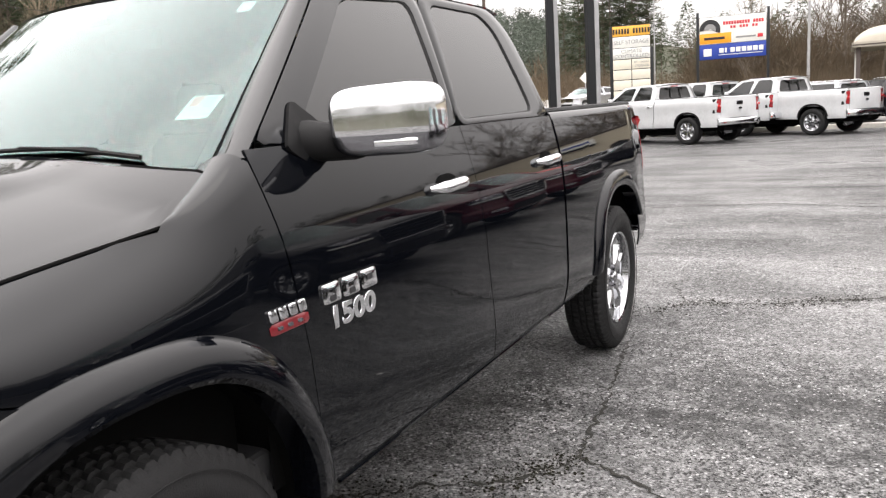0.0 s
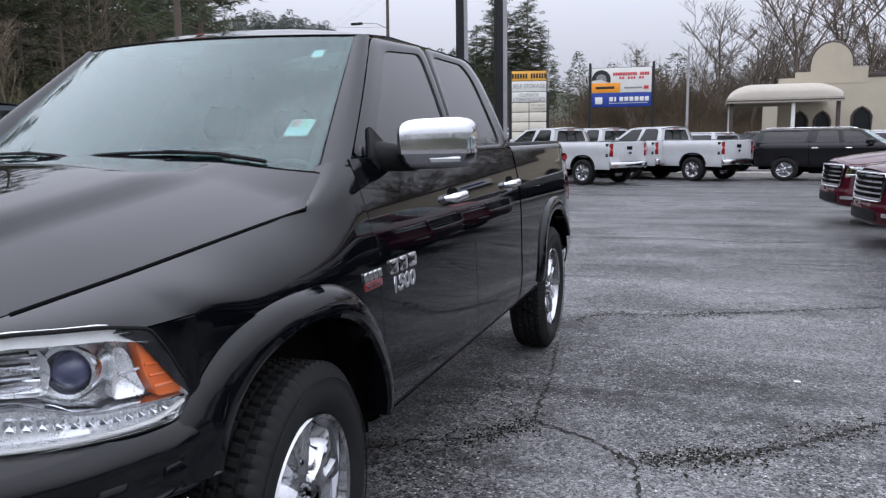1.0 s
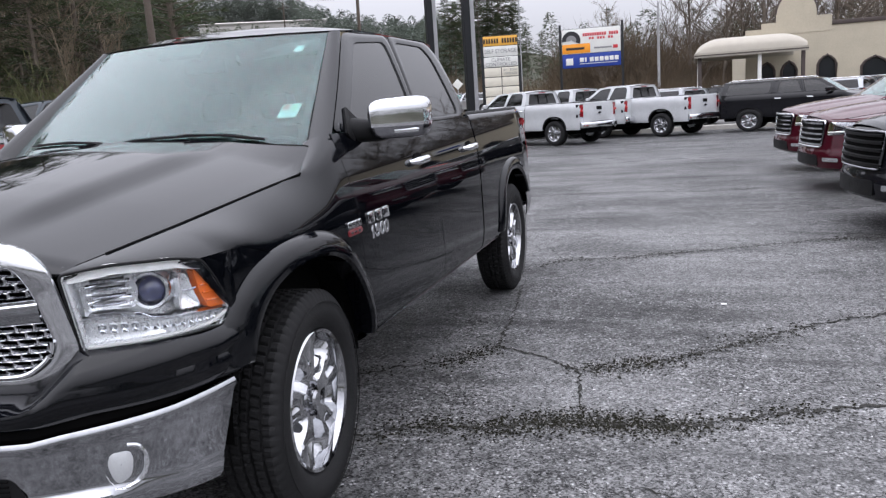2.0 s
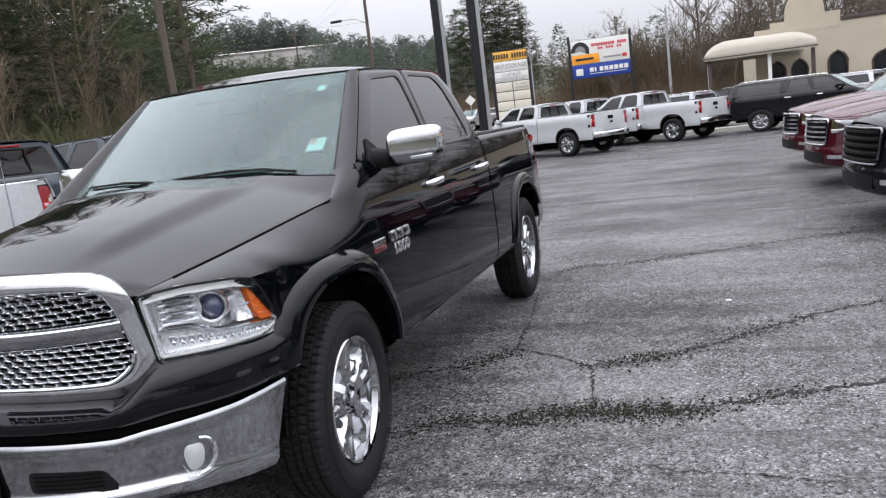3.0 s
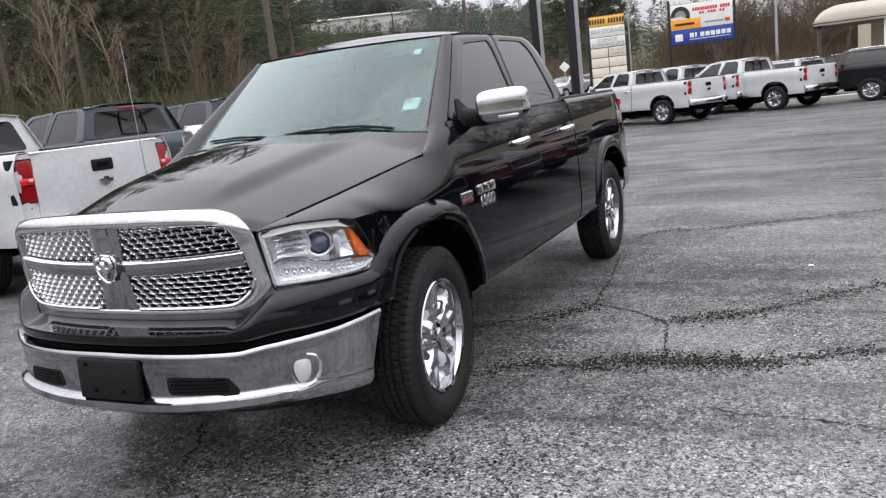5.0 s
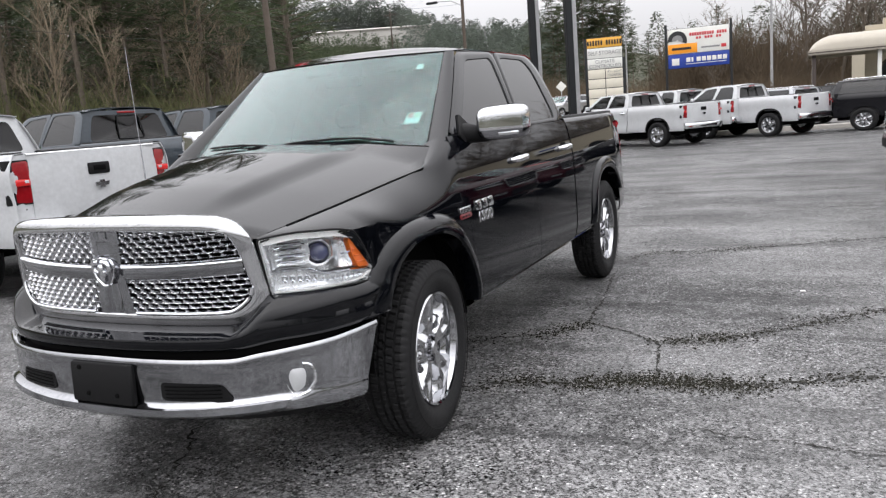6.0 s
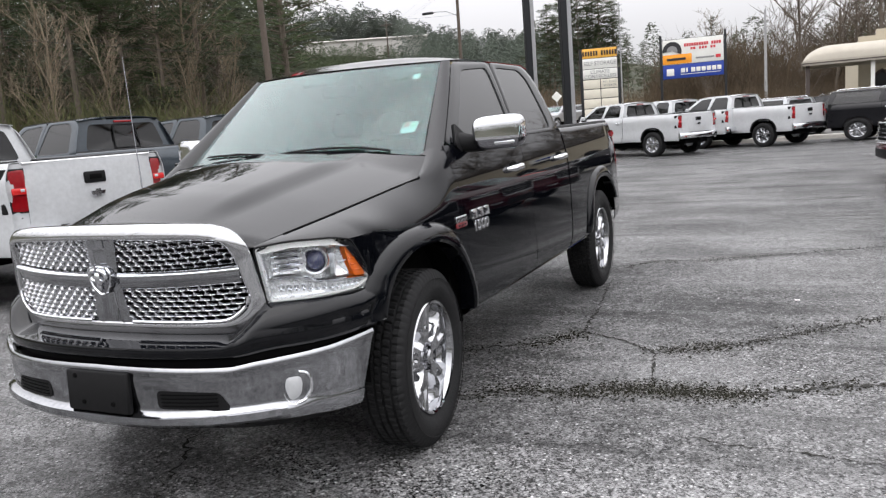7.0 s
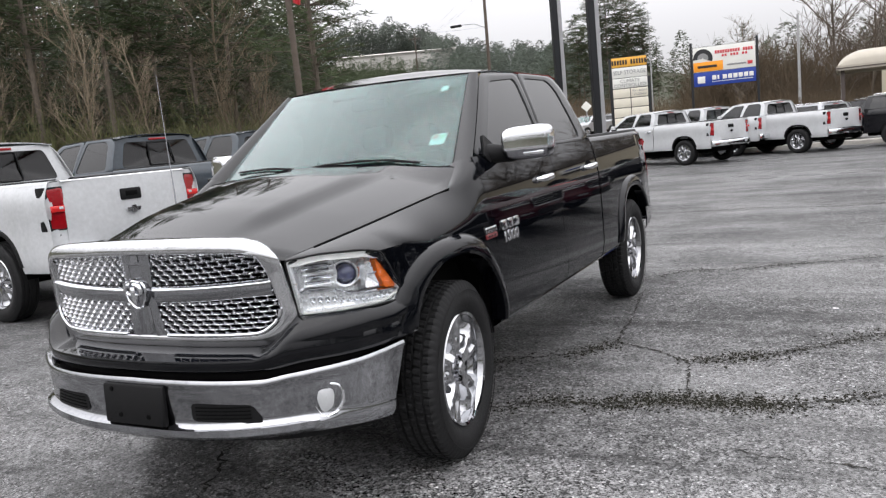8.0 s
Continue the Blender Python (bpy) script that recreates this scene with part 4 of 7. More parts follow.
    def cab(self, roof_mat=None, seats=True, glass=TINT):
        body = self.body
        back = self.end - 0.10 if self.wagon else 2.50
        # windscreen posts
        s = Shell()
        rows = []
        for t in np.linspace(0, 1, 16):
            z = lerp(1.385, 1.893, t)
            wx = lerp(0.795, 0.655, t)
            a = np.array([wx, float(self.shield(wx, z)), z])
            zo = lerp(1.40, 1.897, t)
            b = np.array([float(self.G(zo)) - 0.002, lerp(self.d0 - 0.025, 1.083, t), zo])
            m = (a + b) / 2 + np.array([0.014, -0.018, 0.010])
            k = np.linspace(0, 1, 8)[:, None]
            rows.append((1 - k) ** 2 * a + 2 * k * (1 - k) * m + k * k * b)
        s.grid(rows)
        self.both("windshield_post", s, body, solid=0.006)
        # roof
        s = Shell()
        rows = []
        us = np.linspace(-1, 1, 41)
        for u in us:
            x = 0.702 * u
            yf = float(self.shield(x, 1.893)) + 0.006
            col = []
            for v in np.linspace(0, 1, 26):
                y = lerp(yf, back + 0.01, v)
                top = 1.915 + 0.046 * (1 - abs(u) ** 2.6)
                z = top - (top - 1.899) * (1 - smooth01(v, -0.02, 0.20)) ** 1.5 - 0.02 * smooth01(v, 0.9, 1.0)
                col.append((x, y, z))
            rows.append(col)
        s.grid(rows)
        part("roof", s, roof_mat or body, self.root, solid=0.01)
        # back wall with its pane
        def P(x, z, off=0.0):
            t = max(0.0, (z - 1.42) / 0.49)
            return (x * (lerp(0.900, 0.700, t) if z > 1.41 else 0.87), lerp(back + 0.075, back, max(t, 0)) + off - 0.05 * abs(x) ** 3, z)
        zs = np.linspace(0.95 if not self.wagon else 0.62, 1.905, 14)
        lo = round_loop([(-0.80, 1.46), (0.80, 1.46), (0.80, 1.84), (-0.80, 1.84)], 0.07, 80)
        s = Shell()
        out = round_loop([(-1, 1.40), (1, 1.40), (1, 1.905), (-1, 1.905)], 0.02, 80)
        s.ring([P(*p) for p in out], [P(*p) for p in lo])
        s.grid([[P(x, z) for x in np.linspace(-1, 1, 12)] for z in np.linspace(0.60, 1.40, 8)])
        bw = part("cab_back" if not self.wagon else "liftgate", s, body, self.root, solid=0.008)
        part("rear_window", Shell().fill([P(*p, 0.003) for p in lo], 3), glass, bw, solid=0.004)
        if not self.wagon:
            fr = round_loop([(-0.26, 1.475), (0.26, 1.475), (0.26, 1.825), (-0.26, 1.825)], 0.03, 48)
            part("sliding_frame", Shell().tube([P(*p, 0.012) for p in fr], 0.011, 6, closed=True), BLACKPLASTIC, bw)
        bl = Shell().box((-0.16, back + 0.006, 1.856), (0.16, back + 0.030, 1.890), 0.008)
        part("brake_light", bl, REDLENS, bw, "high red brake light")
        # windscreen
        s = Shell()
        s.grid([[(u * lerp(0.792, 0.652, t), float(self.shield(u * lerp(0.792, 0.652, t), lerp(1.365, 1.893, t))), lerp(1.365, 1.893, t))
                 for t in np.linspace(0, 1, 14)] for u in np.linspace(-1, 1, 29)])
        w = part("windshield", s, SHIELD, self.root, "greenish glass reflecting the sky", solid=0.005)
        # black band round the windscreen's edge
        bnd = Shell()
        loop_o, loop_i = [], []
        for u, t in ([(x, 0.0) for x in np.linspace(-1, 1, 24)] + [(1, k) for k in np.linspace(0.04, 0.96, 14)] +
                     [(x, 1.0) for x in np.linspace(1, -1, 24)] + [(-1, k) for k in np.linspace(0.96, 0.04, 14)]):
            for sc, lst in ((1.0, loop_o), (0.955, loop_i)):
                uu, tt = u * sc, 0.5 + (t - 0.5) * (sc - 0.02 if sc < 1 else 1)
                wx = uu * lerp(0.792, 0.652, tt)
                z = lerp(1.365, 1.893, tt)
                lst.append((wx, float(self.shield(wx, z)) + 0.007, z - 0.004))
        bnd.ring(loop_o, loop_i)
        part("windshield_band", bnd, BLACKPLASTIC, w)
        # cowl
        s = Shell()
        s.grid([[(x, lerp(0.225 + 0.12 * (x / 0.85) ** 2, float(self.shield(min(abs(x), 0.80), 1.395)) + 0.02, t), lerp(1.325 - 0.06 * (x / 0.85) ** 2, 1.380, t ** 1.5))
                 for t in np.linspace(0, 1, 5)] for x in np.linspace(-0.84, 0.84, 25)])
        part("cowl", s, BLACKPLASTIC, self.root, solid=0.01)
        # inside: floor, dash, seats, lining
        floor_ = Shell().box((-0.86, 0.25, 0.55), (0.86, back, 0.66), 0.02)
        part("cab_floor", floor_, INTERIOR, self.root)
        d = Shell()
        d.grid([[(x, y, z - 0.03 * (x / 0.8) ** 4) for y, z in ((0.36, 1.34), (0.52, 1.37), (0.72, 1.36), (0.82, 1.30), (0.84, 1.10), (0.80, 0.80))]
                for x in np.linspace(-0.80, 0.80, 17)])
        part("dashboard", d, INTERIOR, self.root, solid=0.01)
        if seats:
            for sx in (-0.42, 0.42):
                for sy in (1.35, 2.05):
                    q = Shell().box((sx - 0.26, sy - 0.28, 0.66), (sx + 0.26, sy + 0.22, 0.92), 0.07)
                    st = part("seat", q, SEAT, self.root)
                    m = pose(sx, sy + 0.22, 0.88, -12)
                    part("backrest", Shell().box((-0.25, -0.08, 0), (0.25, 0.08, 0.58), 0.07).moved(m), SEAT, st)
                    part("headrest", Shell().box((-0.13, -0.05, 0.62), (0.13, 0.05, 0.80), 0.05).moved(m), SEAT, st)
            ring = [(0.42 + 0.19 * math.cos(k), 0.98 - 0.07 * math.sin(k), 1.22 + 0.175 * math.sin(k)) for k in np.linspace(0, 6.283, 28, endpoint=False)]
            sw = part("steering_wheel", Shell().tube(ring, 0.016, 8, closed=True), INTERIOR, self.root)
            part("wheel_hub", Shell().box((0.34, 0.95, 1.17), (0.50, 1.01, 1.28), 0.03), INTERIOR, sw)
        if self.wagon:
            for x in (-0.85, 0.85):
                part("cargo_lining", Shell().grid([[(x, y, z) for z in (0.6, 1.38)] for y in (2.6, back)]), INTERIOR, self.root, solid=0.02)

    def wipers(self):
        for x0, x1 in ((-0.66, -0.12), (0.0, 0.50)):
            def P(x, z, o=0.016):
                return (x, float(self.shield(x, z)) - o, z + o)
            blade = [P(x, 1.434 + 0.008 * math.sin(math.pi * t), 0.008) for t, x in zip(np.linspace(0, 1, 14), np.linspace(x0, x1, 14))]
            w = part("wiper", Shell().tube(blade, [0.003] + [0.006] * 12 + [0.003], 6), BLACKPLASTIC, self.root)
            arm = [P(x1 + 0.13, 1.406, 0.010), P(lerp(x0, x1, 0.92), 1.430, 0.013), P(lerp(x0, x1, 0.55), 1.444, 0.012)]
            part("wiper_arm", Shell().tube(arm, [0.008, 0.006, 0.004], 6), BLACKPLASTIC, w)

    def bed(self, rail=BLACKPLASTIC):
        y0 = lambda z: self.seam2(z) + 0.026
        y1 = lambda z: np.full_like(np.asarray(z, float), self.end)
        ys, ye = self.d2 + 0.02, self.end
        s = self.panel(y0, y1, self.low(self.wb), lambda y: 1.40, nz=18, columns=self.columns(ys, ye, self.wb))
        # rounded top of the side and its inner wall
        rows = []
        for y in np.linspace(ys + 0.012, ye, 24):
            x = float(self.X(y, 1.40))
            rows.append([(x, y, 1.40), (x - 0.008, y, 1.425), (x - 0.03, y, 1.438), (x - 0.11, y, 1.438), (x - 0.125, y, 1.42), (x - 0.13, y, 0.90)])
        s.grid(rows)
        sides = self.both("bed_side", s, self.body, solid=0.008, weld=True)
        for k, sd in zip((1, -1), sides):
            q = Shell().grid([[(k * (float(self.X(y, 1.40)) - d), y, z) for d, z in ((0.022, 1.438), (0.028, 1.450), (0.10, 1.452), (0.12, 1.440), (0.126, 1.39))]
                              for y in np.linspace(ys + 0.015, ye - 0.01, 12)])
            part("rail_cap", q, rail, sd, solid=0.006)
        fl = Shell()
        rows = []
        for i, x in enumerate(np.linspace(-0.82, 0.82, 65)):
            z = 0.90 + (0.012 if (i // 2) % 2 else 0.0)
            rows.append([(x, ys, z), (x, ye, z)])
        fl.grid(rows)
        fl.grid([[(x, ys + 0.01, z) for z in (0.90, 1.42)] for x in (-0.84, 0.84)])
        part("bed_floor", fl, DARK, self.root, solid=0.01)

    def tail(self, light_mat=REDLENS, bumper=CHROME, gate_handle=BLACKPLASTIC, wrap=0.25):
        ye = self.end
        hw = float(self.X(ye, 1.0))
        def P(x, z, o=0.0):
            return (x, ye + 0.02 + o - 0.07 * abs(x / hw) ** 5 + 0.02 * math.sin(max(0, min(1, (z - 0.75) / 0.67)) * math.pi), z)
        if not self.wagon:
            s = Shell()
            w = hw - 0.17
            s.grid([[P(x, z) for z in np.linspace(0.78, 1.42, 12)] for x in np.linspace(-w, w, 21)])
            s.grid([[(x, ye + 0.02 - d, 1.42 + (0.012 if 0 < d < 0.07 else 0)) for d in (0.0, 0.02, 0.05, 0.07)] for x in np.linspace(-w, w, 5)])
            t = part("tailgate", s, self.body, self.root, solid=0.012)
            h = Shell().box((-0.125, ye + 0.032, 1.17), (0.125, ye + 0.062, 1.29), 0.02)
            hb = part("gate_handle", h, gate_handle, t, "black latch in a black bezel")
            part("handle_slot", Shell().box((-0.07, ye + 0.058, 1.21), (0.07, ye + 0.068, 1.26), 0.01), DARK, hb)
            bw = Shell()
            pts = [(-0.085, 1.085), (-0.03, 1.085), (-0.03, 1.105), (0.03, 1.105), (0.03, 1.085), (0.085, 1.085), (0.075, 1.045), (0.03, 1.045), (0.03, 1.025), (-0.03, 1.025), (-0.03, 1.045), (-0.075, 1.045)]
            bw.grid([[P(x, z, 0.034) for x, z in pts], [P(x, z, 0.026) for x, z in pts]], cv=True)
            bw.face([P(x, z, 0.034) for x, z in pts])
            part("gate_badge", bw, CHROME, t)
        cs = Shell()
        cs.grid([[(lerp(hw - 0.18, float(self.X(ye, z)), k), ye - 0.002 - 0.03 * k ** 4, z) for k in np.linspace(0, 1, 6)] for z in np.linspace(0.60, 1.425, 14)])
        self.both("bed_corner", cs, self.body, solid=0.006)
        s = Shell()
        hi_, lo_ = (1.38, 0.95) if not self.wagon else (1.45, 0.95)
        for_l = round_loop([(-0.07 if wrap > 0.2 else 0.0, lo_), (wrap, lo_), (wrap, hi_ - 0.03), (-0.07 if wrap > 0.2 else 0.0, hi_)], 0.03, 60)
        def L(p, o):
            a, z = p
            k = a - 0.145
            if k < 0:
                x, y = hw - 0.01 + o * 0.3 + k * 0.96, ye + 0.012 + o
            else:
                x, y = float(self.X(ye - k, z)) + o, ye - k
            return (x, y, z)
        c = for_l.mean(0)
        if wrap > 0.2:
            # upright block round the corner: dark housing, red lens, small inner cells
            cz = (hi_ + lo_) / 2
            def block(gx, gz, o):
                pts = round_loop([(hw - 0.185 + gx, ye + 0.02), (hw + 0.012 - gx, ye - 0.02), (hw + 0.022 - gx, ye - 0.135 + gx), (hw - 0.16, ye - 0.135 + gx)], [0.02, 0.05, 0.02, 0.02], 40)
                m_ = pts.mean(0)
                q = Shell()
                q.grid([[(*(m_ + (p - m_) * (1 + o) * f), z) for p in pts] for z, f in ((lo_ + gz, 0.96), (lo_ + gz + 0.015, 1.0), (hi_ - gz - 0.015, 1.0), (hi_ - gz, 0.96))], cv=True)
                for z in (lo_ + gz, hi_ - gz):
                    q.face([(*(m_ + (p - m_) * (1 + o) * 0.96), z) for p in pts])
                return q
            for sx in (1, -1):
                way = (lambda q: q) if sx > 0 else (lambda q: q.mirrored())
                hs_ = part("tail_light", way(block(0.0, 0.0, 0.0)), BLACKPLASTIC, self.root, "red tail lamp in a dark housing")
                part("red_lens", way(block(0.008, 0.014, 0.03)), light_mat, hs_)
                part("lens_bar", way(Shell().box((hw - 0.165, ye + 0.018, cz - 0.035), (hw - 0.02, ye + 0.036, cz + 0.030), 0.008)), BRIGHTRED, hs_)
                part("reverse_lens", way(Shell().box((hw - 0.150, ye + 0.02, cz - 0.010), (hw - 0.105, ye + 0.040, cz + 0.020), 0.006)), FROST, hs_)
        else:
            s.grid([[L(c + (p - c) * k, o * 0.2) for p in for_l] for k, o in ((1.0, -0.02), (1.0, 0.020), (0.94, 0.030), (0.6, 0.034), (0.02, 0.034))], cv=True)
            for sh in (s, s.mirrored()):
                part("tail_light", sh, light_mat, self.root, "red tail lamp")
        # bumper
        s = Shell()
        prof = [(0.0, 0.76), (0.09, 0.775), (0.14, 0.765), (0.155, 0.73), (0.145, 0.60), (0.10, 0.575), (0.0, 0.58)]
        rows = []
        for x in np.linspace(-hw + 0.02, hw - 0.02, 25):
            b = 0.12 * abs(x / hw) ** 4
            rows.append([(x, ye + 0.02 + d - b, z) for d, z in prof])
        s.grid(rows)
        bm_ = part("rear_bumper", s, bumper, self.root, solid=0.01)
        part("step_pad", Shell().box((-0.45, ye + 0.03, 0.778), (0.45, ye + 0.145, 0.788), 0.004), BLACKPLASTIC, bm_)
        part("hitch", Shell().box((-0.05, ye + 0.02, 0.48), (0.05, ye + 0.15, 0.57), 0.01), DARK, self.root)

    def underbody(self):
        e = self.end
        s = Shell()
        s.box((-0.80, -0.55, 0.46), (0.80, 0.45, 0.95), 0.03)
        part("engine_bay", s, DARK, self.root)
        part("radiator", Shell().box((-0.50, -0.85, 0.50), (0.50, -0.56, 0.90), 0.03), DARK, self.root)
        # unseen masses added under the floor to deepen the shade on the ground
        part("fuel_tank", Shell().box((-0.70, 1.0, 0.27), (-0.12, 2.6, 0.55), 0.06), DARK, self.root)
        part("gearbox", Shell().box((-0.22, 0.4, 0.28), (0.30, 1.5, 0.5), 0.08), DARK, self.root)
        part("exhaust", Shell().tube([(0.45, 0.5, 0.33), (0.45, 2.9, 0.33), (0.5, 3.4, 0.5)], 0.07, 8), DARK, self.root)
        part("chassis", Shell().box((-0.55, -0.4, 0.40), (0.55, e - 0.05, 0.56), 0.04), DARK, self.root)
        rk = Shell()
        rows = []
        for y in np.linspace(self.d0 + 0.05, self.seam2(0.55) + 0.08, 12):
            xr = float(self.X(1.5, 0.55)) - 0.012
            rows.append([(xr - 0.006, y, 0.552), (xr, y, 0.545), (xr - 0.004, y, 0.525), (xr - 0.035, y, 0.505), (0.78, y, 0.50)])
        rk.grid(rows)
        self.both("rocker", rk, self.body, solid=0.008)
        # near-black sheets behind the seams put shade into the gaps
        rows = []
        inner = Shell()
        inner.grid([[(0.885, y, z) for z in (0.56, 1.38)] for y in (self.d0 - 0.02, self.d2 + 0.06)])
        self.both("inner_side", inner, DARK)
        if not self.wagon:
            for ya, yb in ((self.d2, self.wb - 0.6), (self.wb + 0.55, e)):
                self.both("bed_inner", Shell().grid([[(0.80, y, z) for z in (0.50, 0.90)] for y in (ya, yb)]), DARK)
        for y in (0.0, self.wb):
            part("axle", Shell().tube([(-0.7, y, 0.40), (0.7, y, 0.40)], 0.05, 8), DARK, self.root)

    def mirrors(self, cap=CHROME, lower=BLACKPLASTIC):
        c = np.array([1.092, 0.815, 1.466])
        up, dn, rim = Shell(), Shell(), Shell()

        def P(u, v, k=1.0):
            """Superellipsoid: rounded box, flatter to the rear, swept back towards its tip."""
            f = lambda w, e: math.copysign(abs(w) ** e, w)
            x = f(math.cos(v), 0.36) * f(math.cos(u), 0.40)
            y = f(math.cos(v), 0.36) * f(math.sin(u), 0.55)
            z = f(math.sin(v), 0.55)
            return (c[0] + 0.122 * x * k, c[1] + 0.070 * y * k * (1.25 if y < 0 else 0.8) + 0.062 * x, c[2] + 0.092 * z * k + 0.006 * x * max(0.0, z))
        us = np.linspace(0, 2 * math.pi, 44, endpoint=False)
        up.grid([[P(u, v) for u in us] for v in np.linspace(-0.10, 1.57, 14)], cv=True)
        dn.grid([[P(u, v, 0.975) for u in us] for v in np.linspace(-1.57, -0.08, 10)], cv=True)
        rim.grid([[P(u, v, 1.014) for u in us] for v in np.linspace(-0.17, -0.06, 4)], cv=True)
        sig = Shell().box((-0.055, -0.012, -0.011), (0.060, 0.010, 0.011), 0.006).moved(pose(c[0] + 0.035, c[1] - 0.052, c[2] - 0.056, 0, 0, 27))
        arm = Shell().tube([(0.875, 0.70, 1.425), (0.93, 0.735, 1.420), (1.00, 0.775, 1.412), (1.07, 0.805, 1.415)], [0.060, 0.052, 0.044, 0.030], 12)
        sail = Shell()
        tri = [(0.585, 1.415), (0.672, 1.535), (0.80, 1.440), (0.70, 1.355)]
        lp = round_loop(tri, 0.02, 32)
        sail.fill([(float(self.G(max(p[1], 1.42))) + 0.012, p[0], p[1]) for p in lp], 2)
        for sh in (lambda q: q, lambda q: q.mirrored()):
            m = part("side_mirror", sh(dn), lower if cap is not CHROME else DARKCHROME, self.root)
            part("mirror_cap", sh(up), cap, m, "chrome mirror cap" if cap is CHROME else "")
            part("mirror_rim", sh(rim), cap, m)
            part("turn_repeater", sh(sig), CHROME, m)
            part("mirror_arm", sh(arm), BLACKPLASTIC, m)
            part("sail_panel", sh(sail), BLACKPLASTIC, m, solid=0.01)

    def patch(self, loop, off, depth=0.02, dome=0.0, rings=4, mirror=False):
        """A shaped plate lying on the nose, given by points (s, z)."""
        s = Shell()
        c = loop.mean(0)
        s.grid([self.N(loop[:, 0], loop[:, 1], off - depth), self.N(loop[:, 0], loop[:, 1], off)], cv=True)
        s.grid([self.N((c + (loop - c) * k)[:, 0], (c + (loop - c) * k)[:, 1], off + dome * (1 - k * k)) for k in np.linspace(1, 0.02, rings + 1)], cv=True)
        return s

    def plain_nose(self, lamp=CLEAR, bars=5, grille_mat=DARKCHROME, lower=None, surround=CHROME):
        """Front of the other vehicles: painted fascia, barred grille, lamps, lower bumper."""
        ss = np.linspace(-1, 1, 61)
        f = Shell()
        prof = [(0.36, -0.06), (0.40, 0.02), (0.50, 0.045), (0.62, 0.05), (0.66, 0.03), (0.72, 0.02), (0.95, 0.0), (1.08, -0.02), (1.14, -0.05)]
        f.grid([[self.N(s, z, o) for z, o in prof] for s in ss])
        part("front_fascia", f, self.body, self.root, solid=0.01)
        x2s = lambda x: float(self.s_of(x))
        g = round_loop([(x2s(-0.56), 0.72), (x2s(0.56), 0.72), (x2s(0.60), 1.12), (x2s(-0.60), 1.12)], 0.03, 64)
        gr = part("grille", self.patch(g, 0.022, 0.03), DARK, self.root)
        for i in range(bars):
            z = lerp(0.76, 1.08, i / (bars - 1))
            b = Shell().grid([[self.N(s, z + dz, o) for dz, o in ((-0.018, 0.024), (-0.014, 0.045), (0.012, 0.048), (0.018, 0.024))] for s in np.linspace(x2s(-0.56), x2s(0.56), 30)])
            part("grille_bar", b, grille_mat, gr, solid=0.004)
        rim = Shell().tube([self.N(p[0], p[1], 0.035) for p in g], 0.014, 8, closed=True)
        part("grille_surround", rim, surround, gr)
        for k in (1, -1):
            l = round_loop([(k * x2s(0.63), 0.90), (k * 0.90, 0.93), (k * 0.97, 1.08), (k * x2s(0.65), 1.10)], 0.02, 48)
            h = part("headlight", self.patch(l, 0.012, 0.03, 0.01), DARKCHROME, self.root)
            part("headlight_lens", self.patch(l, 0.022, 0.006, 0.014), lamp, h)
            r = [self.N(k * lerp(x2s(0.66), 0.9, t), lerp(0.945, 0.965, t), 0.03) for t in np.linspace(0, 1, 12)]
            part("light_strip", Shell().tube(r, 0.012, 6), PAPER, h)
            fo = round_loop([(k * x2s(0.60), 0.50), (k * x2s(0.80), 0.50), (k * x2s(0.80), 0.56), (k * x2s(0.60), 0.56)], 0.01, 32)
            part("fog_light", self.patch(fo, 0.058, 0.02), CHROME, self.root)
        lo = round_loop([(x2s(-0.50), 0.43), (x2s(0.50), 0.43), (x2s(0.50), 0.60), (x2s(-0.50), 0.60)], 0.03, 48)
        part("lower_intake", self.patch(lo, 0.058, 0.02), lower or BLACKPLASTIC, self.root)


def tyre_shell(R=0.428, w=0.250, rim=0.275, n=132):
    """Tread blocks between grooves, rounded shoulders, bulging walls."""
    h = w / 2
    prof = [(-h * 0.72, rim - 0.005), (-h * 0.86, rim + 0.012), (-h * 0.98, rim + 0.045), (-h, rim + 0.07), (-h * 0.95, R - 0.052), (-h * 0.86, R - 0.020), (-h * 0.78, R - 0.008)]
    tread = [-0.74, -0.56, -0.54, -0.46, -0.44, -0.20, -0.18, -0.10, -0.08, 0.08, 0.10, 0.18, 0.20, 0.44, 0.46, 0.54, 0.56, 0.74]
    groove = {3: 1, 7: 1, 11: 1, 15: 1, 2: 1, 6: 1, 10: 1, 14: 1}
    rows = []
    for i in range(n):
        th = 2 * math.pi * i / n
        col = []
        pts = [(x, r) for x, r in prof]
        for j, t in enumerate(tread):
            deep = 0.014 if j in groove else 0.0
            shift = 1 if (j // 4) % 2 else 0
            if not deep and (i + 2 * shift) % 4 == 0:
                deep = 0.009
            pts.append((t * h, R - deep - 0.004 * abs(t) ** 3))
        for k, (x, r) in enumerate(reversed(prof)):
            lug = 0.0
            pts.append((-x, r - (0.006 if k < 2 and i % 4 == 0 else 0.0)))
        for k, (x, r) in enumerate(pts):
            tw = th + 0.035 * math.sin(x / h * 2.2)
            col.append((x, r * math.cos(tw), r * math.sin(tw)))
        rows.append(col)
    s = Shell().grid(rows, cu=True)
    # raised letters as plain bars and a thin rib on the outer wall
    rib = [(h * 0.985 + 0.002, (rim + 0.105) * math.cos(k), (rim + 0.105) * math.sin(k)) for k in np.linspace(0, 6.2832, 64, endpoint=False)]
    s.tube(rib, 0.0022, 5, closed=True)
    return s


